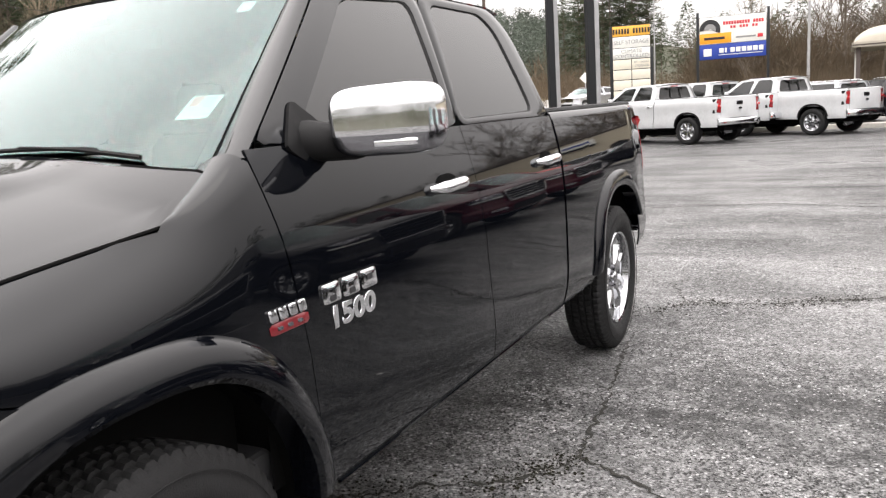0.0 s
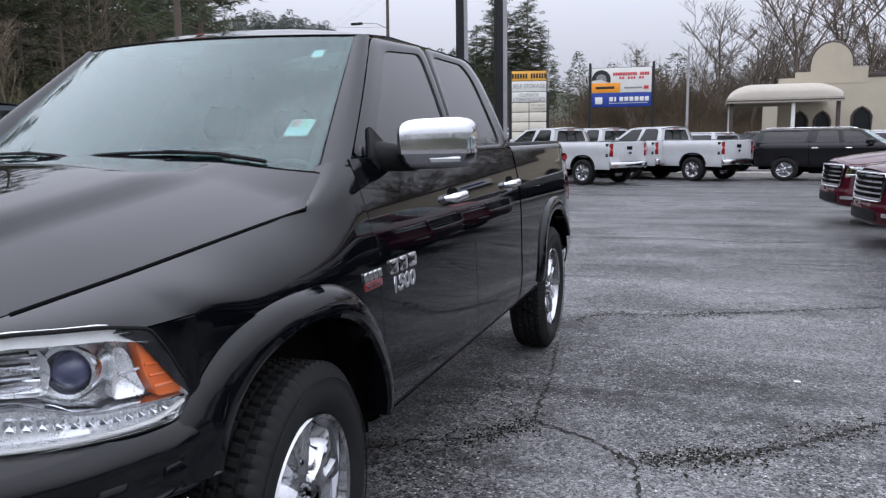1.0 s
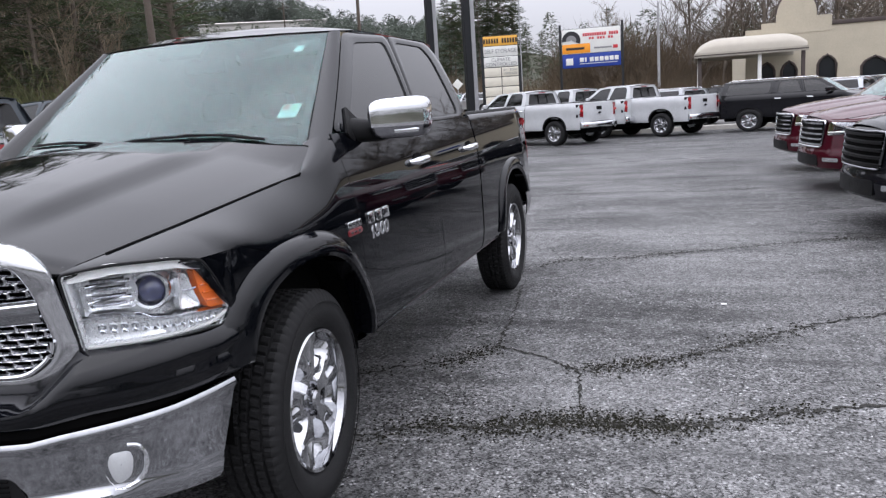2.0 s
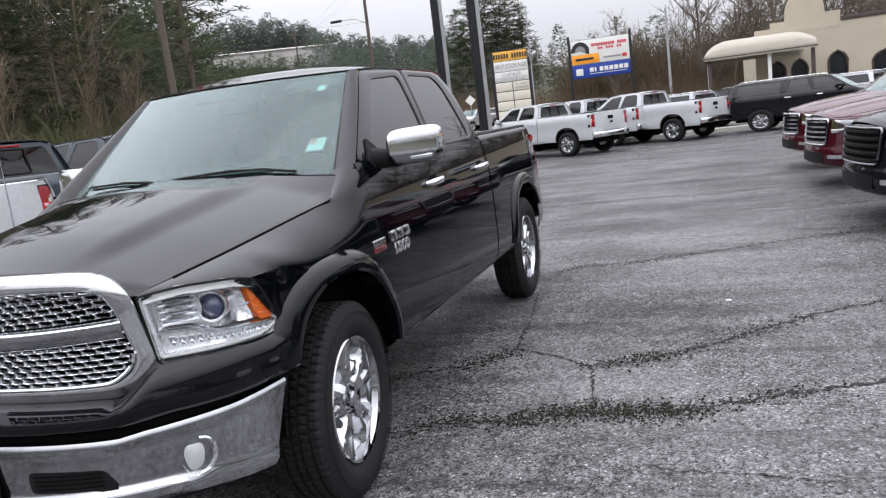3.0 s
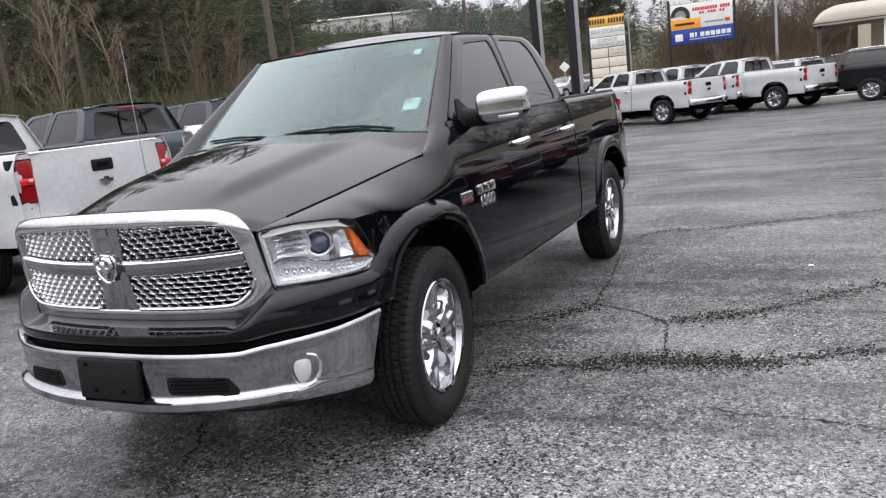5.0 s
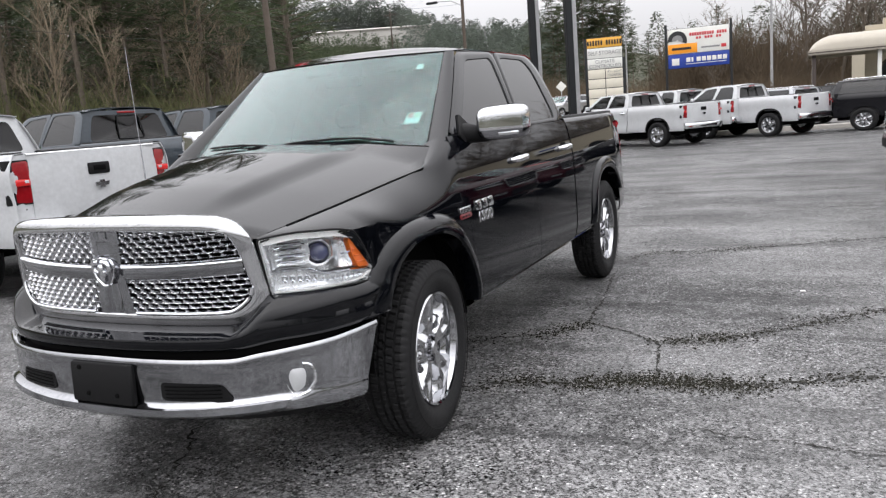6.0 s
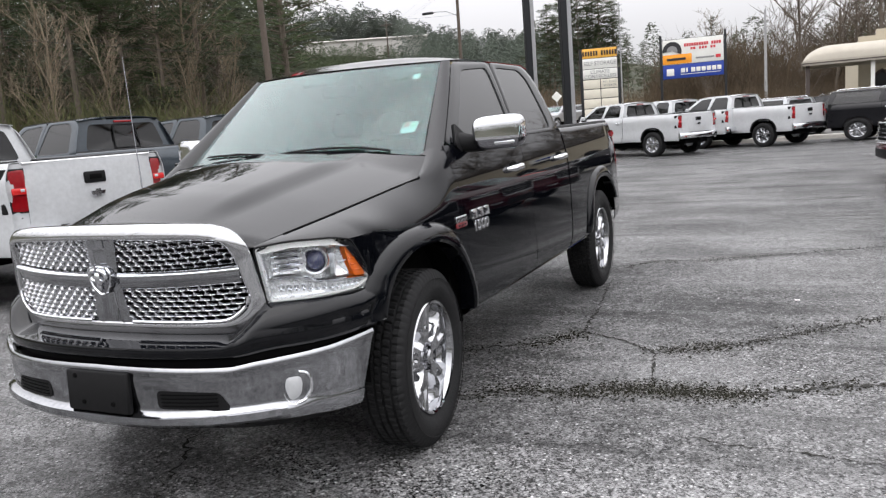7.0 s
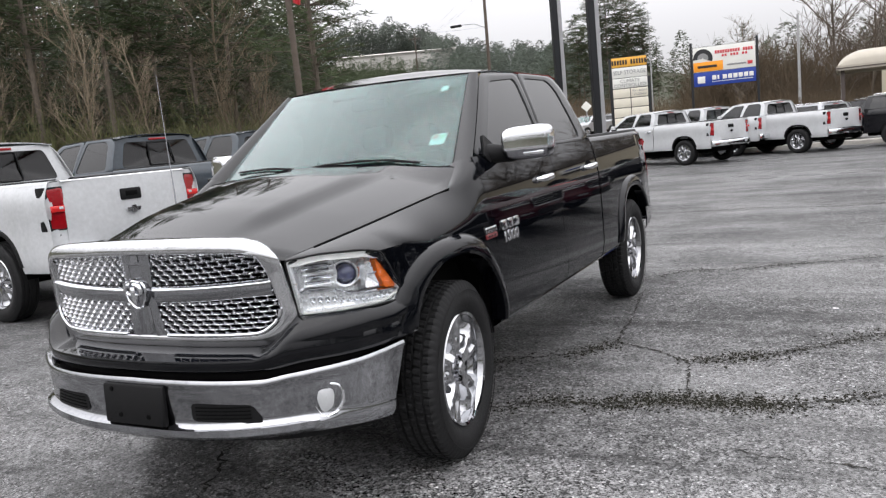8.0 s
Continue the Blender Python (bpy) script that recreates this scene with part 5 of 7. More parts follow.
def rim_shells(R=0.272, face=0.086, spokes=5, fine=True):
    """Chrome rim: lip, barrel, broad split spokes with pockets, hub and nuts. The outer face looks to +x."""
    rim = Shell().lathe([(face + 0.014, R + 0.006), (face + 0.022, R), (face + 0.016, R - 0.012), (face - 0.006, R - 0.020), (face - 0.05, R - 0.026), (face - 0.16, R - 0.030), (face - 0.2, R - 0.01)], 72)
    # one pressed face: broad split spokes, faceted pockets and small windows between
    sp = Shell()
    rr_ = np.concatenate([np.linspace(0.060, 0.118, 5)[:-1], np.linspace(0.118, 0.222, 11)[:-1], np.linspace(0.222, R - 0.010, 4)])
    nt = (26 if fine else 14) * spokes
    if not fine:
        rr_ = rr_[::2]
    P = np.zeros((len(rr_), nt, 3))
    open_ = np.zeros((len(rr_), nt), bool)
    for i, r in enumerate(rr_):
        t = (r - 0.06) / (R - 0.07)
        for j in range(nt):
            th = 2 * math.pi * j / nt
            ph = abs(((th * spokes / (2 * math.pi) + 0.5) % 1.0) - 0.5) * 2
            wid = lerp(0.50, 0.40, t) + 0.16 * float(smooth01(r, 0.20, 0.245))
            deep = 0.050 * min(1.0, max(0.0, (ph - wid) / 0.20)) * min(1.0, max(0.0, (r - 0.078) / 0.040)) * min(1.0, max(0.12, (R + 0.004 - r) / 0.050))
            split = 0.015 * min(1.0, max(0.0, (0.20 - ph) / 0.07)) * min(1.0, max(0.0, (r - 0.135) / 0.02))
            x = face - 0.016 + 0.018 * math.sin(min(1, t * 1.25) * 1.6) - 0.010 * t - deep - split
            P[i, j] = (x, r * math.cos(th + math.pi / 2), r * math.sin(th + math.pi / 2))
            open_[i, j] = ph > 0.74 and 0.125 < r < 0.205
    o = len(sp.v)
    sp.v.extend(map(tuple, P.reshape(-1, 3)))
    for i in range(len(rr_) - 1):
        for j in range(nt):
            c_ = (j + 1) % nt
            if open_[i, j] and open_[i + 1, j] and open_[i, c_]:
                continue
            sp.f.append((o + i * nt + j, o + (i + 1) * nt + j, o + (i + 1) * nt + c_, o + i * nt + c_))
            sp.s.append(0)
    hub = Shell().lathe([(face + 0.006, 0.0005), (face + 0.006, 0.026), (face - 0.002, 0.036), (face - 0.020, 0.040), (face - 0.030, 0.075), (face - 0.05, 0.080)], 32)
    nuts = []
    for k in range(5):
        a = 2 * math.pi * (k + 0.5) / 5 + math.pi / 2
        nuts.append(Shell().lathe([(face - 0.002, 0.0005), (face - 0.002, 0.009), (face - 0.03, 0.011)], 6).moved(Matrix.Translation((0, 0.058 * math.cos(a), 0.058 * math.sin(a)))))
    disc = Shell().lathe([(face - 0.12, 0.02), (face - 0.12, 0.19), (face - 0.14, 0.195), (face - 0.14, 0.02)], 40)
    return rim, sp, hub, nuts, disc


WHEEL_MESH = {}


def wheel(parent, x, y, R=0.41, left=True, rim_mat=None, steer=0.0, spin=0.0, fine=False):
    """One wheel: tyre, rim, spokes, hub, nuts, brake disc; meshes are shared."""
    rim_mat = rim_mat or WHEELCHROME
    key = rim_mat.name + str(fine)
    if key not in WHEEL_MESH:
        r, sp, h, nu, di = rim_shells(fine=fine)
        WHEEL_MESH[key] = dict(tyre=tyre_shell(n=288 if fine else 40).mesh("tyre", RUBBER, 30), rim=r.mesh("rim", rim_mat, 30), spokes=sp.mesh("spokes", rim_mat, 30),
                               hub_cap=h.mesh("hub_cap", rim_mat, 30), brake_disc=di.mesh("brake_disc", DARKCHROME, 30),
                               nuts=[q.mesh("lug_nut", DARKCHROME, 30) for q in nu])
    d = WHEEL_MESH[key]
    ty = new("wheel", d["tyre"])
    ty.parent = parent
    ty.matrix_basis = pose(x, y, 0.426, spin, 0, steer + (0 if left else 180))
    for nm in ("rim", "spokes", "hub_cap", "brake_disc"):
        o = new(nm, d[nm])
        o.parent = ty
    for q in d["nuts"]:
        o = new("lug_nut", q)
        o.parent = ty
    return ty


def wheels(car, rim_mat=None, track=0.874, steer=0.0, fine=False):
    for y in (0.0, car.wb):
        for k in (1, -1):
            wheel(car.root, k * (track if y == 0 else track - 0.012), y, left=k > 0, rim_mat=rim_mat, steer=steer if y == 0 else 0.0, spin=17 if y else 4, fine=fine)


# ---- the black pickup ----
def black_pickup():
    root = thing("pickup_truck", "glossy black crew-cab pickup with chrome grille, bumper and mirrors, wet hood", "truck")
    c = Car(root, BLACK, end=4.44, nose=(0.942, 0.525, 2.5), rack=-0.08)
    c.fit4 = np.polyfit(np.array([0.45, 0.50, 0.55, 0.60, 0.70, 0.80, 0.90, 1.00, 1.08, 1.14, 1.20, 1.30, 1.38, 1.45]) - 1,
                        [0.932, 0.958, 0.975, 0.984, 0.9855, 0.981, 0.976, 0.971, 0.968, 0.965, 0.956, 0.937, 0.918, 0.898], 7)
    c.underbody()
    c.fenders()
    c.flares(0.0, BLACK, 0.040, 0.092, 0.735, 0.55, 0.085)
    c.flares(c.wb, BLACK, 0.030, 0.090, cut0=0.56, cut1=0.74)
    hood = c.hood(HOODBLACK, 0.030)
    ds = c.doors()
    c.cab()
    c.wipers()
    c.bed()
    c.tail(bumper=CHROME, wrap=0.15)
    c.mirrors()
    wheels(c, steer=4.5, fine=True)
    x2s = lambda x: float(c.s_of(x))
    # black bead added along the sills' lower edge to catch a highlight
    for k in (1, -1):
        part("sill_trim", Shell().tube([(k * (float(c.X(y, c.zk + 0.02)) + 0.003), y, c.zk + 0.004) for y in np.linspace(0.60, 2.98, 20)], 0.006, 6), BLACK, root)

    # washer jets and the scuffs on the hood
    for x in (-0.33, 0.20):
        part("washer_jet", Shell().box((x - 0.014, 0.10, 1.394), (x + 0.014, 0.145, 1.412), 0.006), BLACKPLASTIC, hood)

    # bumper and fascia follow a fuller curve of their own, ahead of the grille
    def B(q, z, off=0.0):
        th = np.asarray(q, float) * math.pi / 2
        x = (0.995 + off) * np.sign(th) * np.abs(np.sin(th)) ** (2 / 2.4)
        y = NOSE_Y0 - (0.655 + off) * np.abs(np.cos(th)) ** (2 / 2.4)
        return np.stack(np.broadcast_arrays(x, y, np.asarray(z, float)), -1)

    def b_of(x):
        return float(np.sign(x) * math.asin(min(1.0, abs(x) / 0.995) ** 1.2) * 2 / math.pi)

    # fascia: a glossy ledge below the grille, rising to the lamps at both sides
    rows = []
    for q in np.linspace(-0.985, 0.985, 101):
        x = abs(float(B(q, 0.7)[0]))
        side = float(smooth01(x, 0.58, 0.74))
        sn = float(np.sign(q)) * float(c.s_of(min(x, 0.93) * 0.962)) if x < 0.968 else float(np.sign(q)) * 0.985
        top = lerp(0.783, 0.892 - 0.006 * float(smooth01(x, 0.8, 0.95)), side)
        inner = c.N(sn, top, 0.006)
        ztop = lerp(0.752, 0.800, side)
        low = 0.708 + 0.020 * float(smooth01(x, 0.62, 0.80))
        face = B(q, ztop, -0.012 - 0.016 * side)
        col = [c.N(sn, top + 0.004, -0.02), inner]
        for t in (0.2, 0.45, 0.7, 0.9):
            bow = (0.018 * (1 - side) + 0.020 * side) * math.sin(t * math.pi)
            p = inner * (1 - t) + face * t
            out = np.array([p[0], p[1] - NOSE_Y0, 0.0])
            col.append(p + out / (np.linalg.norm(out) + 1e-6) * bow * (1.0 if side > 0.5 else -0.25))
        col += [face, B(q, lerp(ztop, low, 0.25), -0.008 - 0.012 * side), B(q, lerp(ztop, low, 0.8), -0.012 - 0.012 * side), B(q, low, -0.020 - 0.012 * side), B(q, low - 0.004, -0.06)]
        rows.append(col)
    fa = part("front_fascia", Shell().grid(rows), BLACK, root, solid=0.005, sharp=50)
    ss = np.linspace(-0.97, 0.97, 81)
    # near-black sheet paints the shade between fascia and bumper
    part("fascia_gap", Shell().grid([[B(q, z, -0.055) for z in (0.60, 0.74)] for q in ss]), DARK, fa)
    part("front_backing", Shell().grid([[c.N(q, z, -0.085) for z in (0.45, 0.72, 1.10)] for q in ss]), DARK, root)

    # chrome bumper
    rows = []
    for u in np.linspace(-1, 1, 131):
        au = abs(u)
        x0 = abs(float(B(u * 0.93, 0.6)[0]))
        top = float(np.interp(x0, [0, 0.55, 0.62, 0.70, 0.80, 0.92, 0.99], [0.676, 0.668, 0.668, 0.682, 0.692, 0.702, 0.716]))
        bot = float(np.interp(x0, [0, 0.3, 0.55, 0.78, 0.90, 0.99], [0.428, 0.428, 0.436, 0.448, 0.442, 0.424]))
        lip = 0.026 * (1 - float(smooth01(x0, 0.74, 0.90)))
        tuck = 0.030 * float(smooth01(x0, 0.86, 0.99))
        prof = [(-0.06, top - 0.004), (-0.022, top + 0.004), (-0.006, top + 0.004), (0.001, top - 0.004), (0.001, top - 0.014), (-0.004, top - 0.022), (-0.005, top - 0.05), (-0.008, lerp(top, bot, 0.5)), (-0.011, bot + 0.088), (-0.012, bot + 0.074),
                (-0.008, bot + 0.064), (lip - 0.006, bot + 0.050), (lip - 0.004, bot + 0.026), (lip * 0.5 - 0.014, bot + 0.005), (-0.05, bot)]
        col = []
        for o, z in prof:
            end = lerp(0.855, 0.93, (z - bot) / (top - bot))
            col.append(B(u * end, z, o - tuck * (1 - (z - bot) / (top - bot)) * 0.5))
        rows.append(col)
    bump = part("front_bumper", Shell().grid(rows), BUMPERCHROME, root, "polished chrome front bumper", solid=0.006, sharp=50)
    dam = Shell().grid([[B(q, z, o) for z, o in ((0.44, -0.06), (0.41, -0.10), (0.37, -0.17))] for q in np.linspace(-0.8, 0.8, 41)])
    part("air_dam", dam, BLACKPLASTIC, root, solid=0.006)

    def plate(loop, off, depth=0.02, dome=0.0, rings=3):
        s = Shell()
        m_ = loop.mean(0)
        s.grid([B(loop[:, 0], loop[:, 1], off - depth), B(loop[:, 0], loop[:, 1], off)], cv=True)
        s.grid([B((m_ + (loop - m_) * k)[:, 0], (m_ + (loop - m_) * k)[:, 1], off + dome * (1 - k * k)) for k in np.linspace(1, 0.02, rings + 1)], cv=True)
        return s
    for k in (1, -1):
        sl = round_loop([(b_of(k * 0.300), 0.512), (b_of(k * 0.600), 0.507), (b_of(k * 0.565), 0.578), (b_of(k * 0.300), 0.588)], 0.018, 48)
        a = part("air_slot", plate(sl, -0.003, 0.03), BLACKPLASTIC, bump, "black air slot in the chrome")
        for i in range(4):
            zz = 0.526 + 0.015 * i
            part("slot_rib", Shell().tube([B(b_of(k * q), zz, -0.001) for q in np.linspace(0.32, 0.555, 8)], 0.003, 5), DARK, a)
        # fog lamp: a slanted oblong lens in a chrome scoop that opens inwards
        fl = round_loop([(b_of(k * 0.790), 0.512), (b_of(k * 0.822), 0.500), (b_of(k * 0.852), 0.512), (b_of(k * 0.866), 0.560), (b_of(k * 0.862), 0.618), (b_of(k * 0.838), 0.632), (b_of(k * 0.782), 0.630), (b_of(k * 0.776), 0.572)], 0.02, 48)
        m_ = fl.mean(0)
        sc = lambda q, o: B((m_ + (fl - m_) * q)[:, 0], (m_ + (fl - m_) * q)[:, 1], o)
        lamp = part("fog_light", Shell().grid([sc(1.04, -0.014), sc(1.02, -0.007), sc(0.97, -0.007), sc(0.90, -0.012), sc(0.80, -0.034), sc(0.78, -0.045)], cv=True), CHROME, bump, "chrome fog lamp scoop", sharp=60)
        part("scoop_back", Shell().grid([sc(0.80, -0.034), sc(0.4, -0.040), sc(0.02, -0.040)], cv=True), CHROME, lamp)
        ln = round_loop([(b_of(k * 0.804), 0.512), (b_of(k * 0.834), 0.535), (b_of(k * 0.846), 0.585), (b_of(k * 0.840), 0.624), (b_of(k * 0.788), 0.624), (b_of(k * 0.780), 0.575)], 0.018, 40)
        rimp = [(0.826, 0.630), (0.852, 0.622), (0.864, 0.590), (0.862, 0.548), (0.846, 0.514), (0.816, 0.499), (0.790, 0.503)]
        cres = round_loop([(b_of(k * a), b) for a, b in rimp] + [(b_of(k * a), b) for a, b in reversed(rimp[1:-1])], 0.012, 72)[:38]
        part("scoop_lip", Shell().tube([B(p[0], p[1], -0.006) for p in cres], 0.0075, 8), CHROME, lamp)
        part("fog_lens", plate(ln, -0.008, 0.02, 0.010, 4), FROST, lamp, "frosted fog lamp lens")
    # plate bracket: no plate fitted
    pl = Shell().box((-0.170, -0.014, -0.085), (0.170, 0.014, 0.085), 0.010)
    pm = pose(0.012, -1.108, 0.572, -3, 0, 0)
    br = part("plate_bracket", pl.moved(pm), BLACKPLASTIC, bump, "blank black plate bracket")
    for x, z in ((-0.075, -0.045), (0.085, -0.045), (-0.115, 0.062)):
        part("bolt_hole", Shell().lathe([(-0.018, 0.0005), (-0.018, 0.009), (-0.012, 0.012)], 12, axis="y").moved(pm @ Matrix.Translation((x, 0, z))), DARK, br)

    # grille
    def loop_of(right, radii, n=140):
        """A symmetric outline from its right half, read from the bottom up."""
        pts = [(x2s(x), z) for x, z in right] + [(x2s(-x), z) for x, z in reversed(right) if x > 0.001]
        return round_loop(pts, list(radii) + [r for (x, _), r in zip(reversed(right), reversed(radii)) if x > 0.001], n)
    go = loop_of([(0.40, 0.770), (0.572, 0.774), (0.648, 0.812), (0.703, 0.880), (0.664, 1.130), (0.618, 1.192), (0.545, 1.219), (0.36, 1.231), (0.0, 1.236)],
                 [0.1, 0.05, 0.05, 0.08, 0.09, 0.05, 0.05, 0.1, 0.1])
    gi = loop_of([(0.40, 0.828), (0.555, 0.832), (0.622, 0.880), (0.640, 0.925), (0.606, 1.085), (0.575, 1.150), (0.535, 1.160), (0.35, 1.168), (0.0, 1.174)],
                 [0.1, 0.03, 0.03, 0.04, 0.05, 0.04, 0.04, 0.1, 0.1])
    P = lambda L, o: c.N(L[:, 0], L[:, 1], o if o < 0 else o * (0.55 + 0.45 * smooth01(L[:, 1], 1.06, 1.16)))
    grille = part("grille", Shell().grid([P(go, -0.03), P(go, 0.004), P(go * 0.94 + gi * 0.06, 0.016), P(go * 0.7 + gi * 0.3, 0.027), P(go * 0.4 + gi * 0.6, 0.034), P(go * 0.14 + gi * 0.86, 0.036), P(go * 0.04 + gi * 0.96, 0.032), P(gi, 0.022), P(gi, -0.02)], cv=True), GRILLECHROME, root,
                  "chrome four-panel grille with a crossbar", sharp=50)
    low_edge = [p for p in gi if p[1] < 0.93]
    for k in (1, -1):
        half = sorted([p for p in low_edge if k * p[0] > float(c.s_of(0.10))], key=lambda p: k * p[0] + 3 * p[1])
        part("inner_trim", Shell().tube([c.N(p[0], p[1] + 0.004, 0.020) for p in half], 0.0085, 8), CHROME, grille)
    part("grille_back", Shell().grid([c.N(gi[:, 0] * q, 1.0 + (gi[:, 1] - 1.0) * q, -0.045) for q in (1.03, 0.8, 0.5, 0.2, 0.02)], cv=True), DARK, grille)
    # crossbar: a bright rounded upper edge over a broad darker face
    for k in (1, -1):
        xs = np.linspace(0.040, 0.618, 33)
        mid = lambda x: 1.030 + 0.018 * (x / 0.6) ** 2
        rows = [[c.N(x2s(k * x), mid(x) + dz, o) for dz, o in ((-0.064, -0.012), (-0.062, 0.004), (-0.056, 0.010), (-0.012, 0.014), (-0.008, 0.012))] for x in xs]
        part("crossbar", Shell().grid(rows), BUMPERCHROME, grille, solid=0.004, sharp=45)
        rows = [[c.N(x2s(k * x), mid(x) + dz, o) for dz, o in ((-0.012, 0.012), (-0.010, 0.021), (-0.006, 0.022), (0.004, 0.012), (0.010, 0.000), (0.011, -0.012))] for x in xs]
        part("crossbar_edge", Shell().grid(rows), CHROME, grille, solid=0.004)
    # upright: a folded upper blade and a spreading lower blade
    def blade(z0, z1, w0, w1, proud, name):
        rows = []
        for t in np.linspace(0, 1, 10):
            z, w = lerp(z0, z1, t), lerp(w0, w1, t)
            rows.append([c.N(x2s(x * w), z, o) for x, o in ((-1.0, -0.012), (-0.97, 0.010), (-0.55, proud), (-0.42, proud * 0.55), (0.42, proud * 0.55), (0.55, proud), (0.97, 0.010), (1.0, -0.012))])
        return part(name, Shell().grid(rows), BUMPERCHROME, grille, solid=0.003, sharp=25)
    blade(1.174, 1.040, 0.088, 0.074, 0.026, "upper_upright")
    blade(1.046, 0.826, 0.070, 0.098, 0.018, "lower_upright")
    # emblem: plain shield with two curled horns
    sh = [(0.0, 0.944), (0.044, 0.980), (0.062, 1.040), (0.044, 1.062), (0.0, 1.068), (-0.044, 1.062), (-0.062, 1.040), (-0.044, 0.980)]
    el = round_loop([(x2s(a), b) for a, b in sh], 0.012, 48)
    em = part("emblem", c.patch(el, 0.036, 0.03, 0.004), DARKCHROME, grille, "chrome shield emblem")
    part("emblem_rim", Shell().tube([c.N(p[0], p[1], 0.037) for p in el], 0.005, 6, closed=True), CHROME, em)
    for k in (1, -1):
        horn = [c.N(x2s(k * (0.007 + 0.028 * math.sin(t * 1.0) + 0.011 * math.sin(2 * t))), 1.052 - 0.020 * t + 0.006 * math.sin(3 * t), 0.044) for t in np.linspace(0, 3.0, 14)]
        part("emblem_horn", Shell().tube(horn, [0.012 - 0.0005 * i for i in range(14)], 8), CHROME, em)
    part("emblem_muzzle", Shell().tube([c.N(0, z, 0.045) for z in np.linspace(1.045, 0.965, 8)], [0.010, 0.016, 0.017, 0.014, 0.012, 0.012, 0.010, 0.004], 8), CHROME, em)

    # grille inserts: rows of oblong openings, staggered, between rounded bars
    def inside(poly, p):
        x, z = p
        hit = False
        for i in range(len(poly)):
            (xa_, za_), (xb_, zb_) = poly[i - 1], poly[i]
            if (za_ > z) != (zb_ > z) and x < (xb_ - xa_) * (z - za_) / (zb_ - za_) + xa_:
                hit = not hit
        return hit
    pw, ph = 0.0500, 0.0212
    quads = [[(0.060, 1.030), (0.630, 1.050), (0.612, 1.112), (0.585, 1.166), (0.36, 1.180), (0.060, 1.186)], [(0.060, 0.822), (0.565, 0.822), (0.632, 0.880), (0.652, 0.926), (0.645, 0.992), (0.060, 0.980)]]
    for poly, z0 in zip(quads, (1.043, 0.832)):
        for k in (1, -1):
            s = Shell()
            for r in range(8):
                z = z0 + ph * (r + 0.5)
                for q in range(-1, 14):
                    x = 0.072 + pw * (q + (0.5 if r % 2 else 0.0))
                    if not inside(poly, (x, z)):
                        continue
                    ring = lambda ax, az, pinch: [(x + a * ax * pw / 2, z + b * az * ph / 2) for a, b in ((-1, 0), (-1, pinch), (-pinch, 1), (0, 1), (pinch, 1), (1, pinch), (1, 0), (1, -pinch), (pinch, -1), (0, -1), (-pinch, -1), (-1, -pinch))]
                    lift = 0.020 * (x / 0.6) ** 2 * (1 if z > 1 else 0.35)
                    A = lambda L, o, dz=0.0: [c.N(x2s(k * a), b + lift + dz, o) for a, b in L]
                    tilt = (0.0075, 0.0105, 0.012, 0.012, 0.012, 0.0105, 0.0075, 0.005, 0.003, 0.003, 0.003, 0.005)
                    D = lambda L, dz=0.0: [c.N(x2s(k * a), b + lift + dz, o) for (a, b), o in zip(L, tilt)]
                    s.grid([A(ring(1.0, 1.0, 1.0), 0.0085), D(ring(0.90, 0.84, 0.86), -0.0004), A(ring(0.78, 0.68, 0.70), 0.000, 0.0008), A(ring(0.72, 0.62, 0.62), -0.022, 0.001)], cv=True)
            part("grille_insert", s, GRILLECHROME, grille, "chrome mesh of oblong openings", sharp=60)

    # headlamps
    for k in (1, -1):
        S = lambda pts, r, n=64: round_loop([(k * a, b) for a, b in pts], r, n)
        out = S([(0.490, 0.886), (0.70, 0.893), (0.955, 0.886), (0.992, 0.926), (0.930, 1.040), (0.888, 1.098), (0.79, 1.119), (0.60, 1.128), (0.468, 1.112)], [0.02, 0.05, 0.03, 0.015, 0.02, 0.02, 0.05, 0.05, 0.015], 110)
        cmid = out.mean(0)
        bowl = Shell().grid([c.N((cmid + (out - cmid) * q)[:, 0], (cmid + (out - cmid) * q)[:, 1], o) for q, o in ((1.02, -0.02), (1.015, 0.004), (0.995, 0.005), (0.975, -0.030), (0.85, -0.060), (0.5, -0.066), (0.02, -0.066))], cv=True)
        h = part("headlight", bowl, LAMPSILVER, root, "clear headlamp with a projector lens and amber corner", sharp=40)
        part("headlight_lens", Shell().grid([c.N((cmid + (out - cmid) * q)[:, 0], (cmid + (out - cmid) * q)[:, 1], 0.008 + 0.006 * (1 - q * q)) for q in np.linspace(0.992, 0.02, 7)], cv=True), CLEAR, h, solid=0.003).visible_shadow = False
        part("headlight_seal", Shell().tube([c.N(p[0], p[1], 0.004) for p in (cmid + (out - cmid) * 1.025)], 0.0045, 6, closed=True), BLACKPLASTIC, h)
        # band of bright plastic along the upper edge and down the outer corner
        def band(path, w0, w1, off, mat, name):
            rows = []
            for (a, z), w in zip(path, np.linspace(w0, w1, len(path))):
                rows.append([c.N(k * a, z + dz * w, off + o) for dz, o in ((-0.5, -0.014), (-0.46, 0.003), (0.46, -0.016), (0.5, -0.026))])
            return part(name, Shell().grid(rows), mat, h, solid=0.003)
        path = [(float(np.interp(t, [0, 0.35, 0.75, 1], [0.482, 0.60, 0.79, 0.884])), float(np.interp(t, [0, 0.35, 0.75, 1], [1.101, 1.116, 1.107, 1.087]))) for t in np.linspace(0, 1, 20)]
        band(path, 0.024, 0.030, 0.002, PAPER, "light_strip")
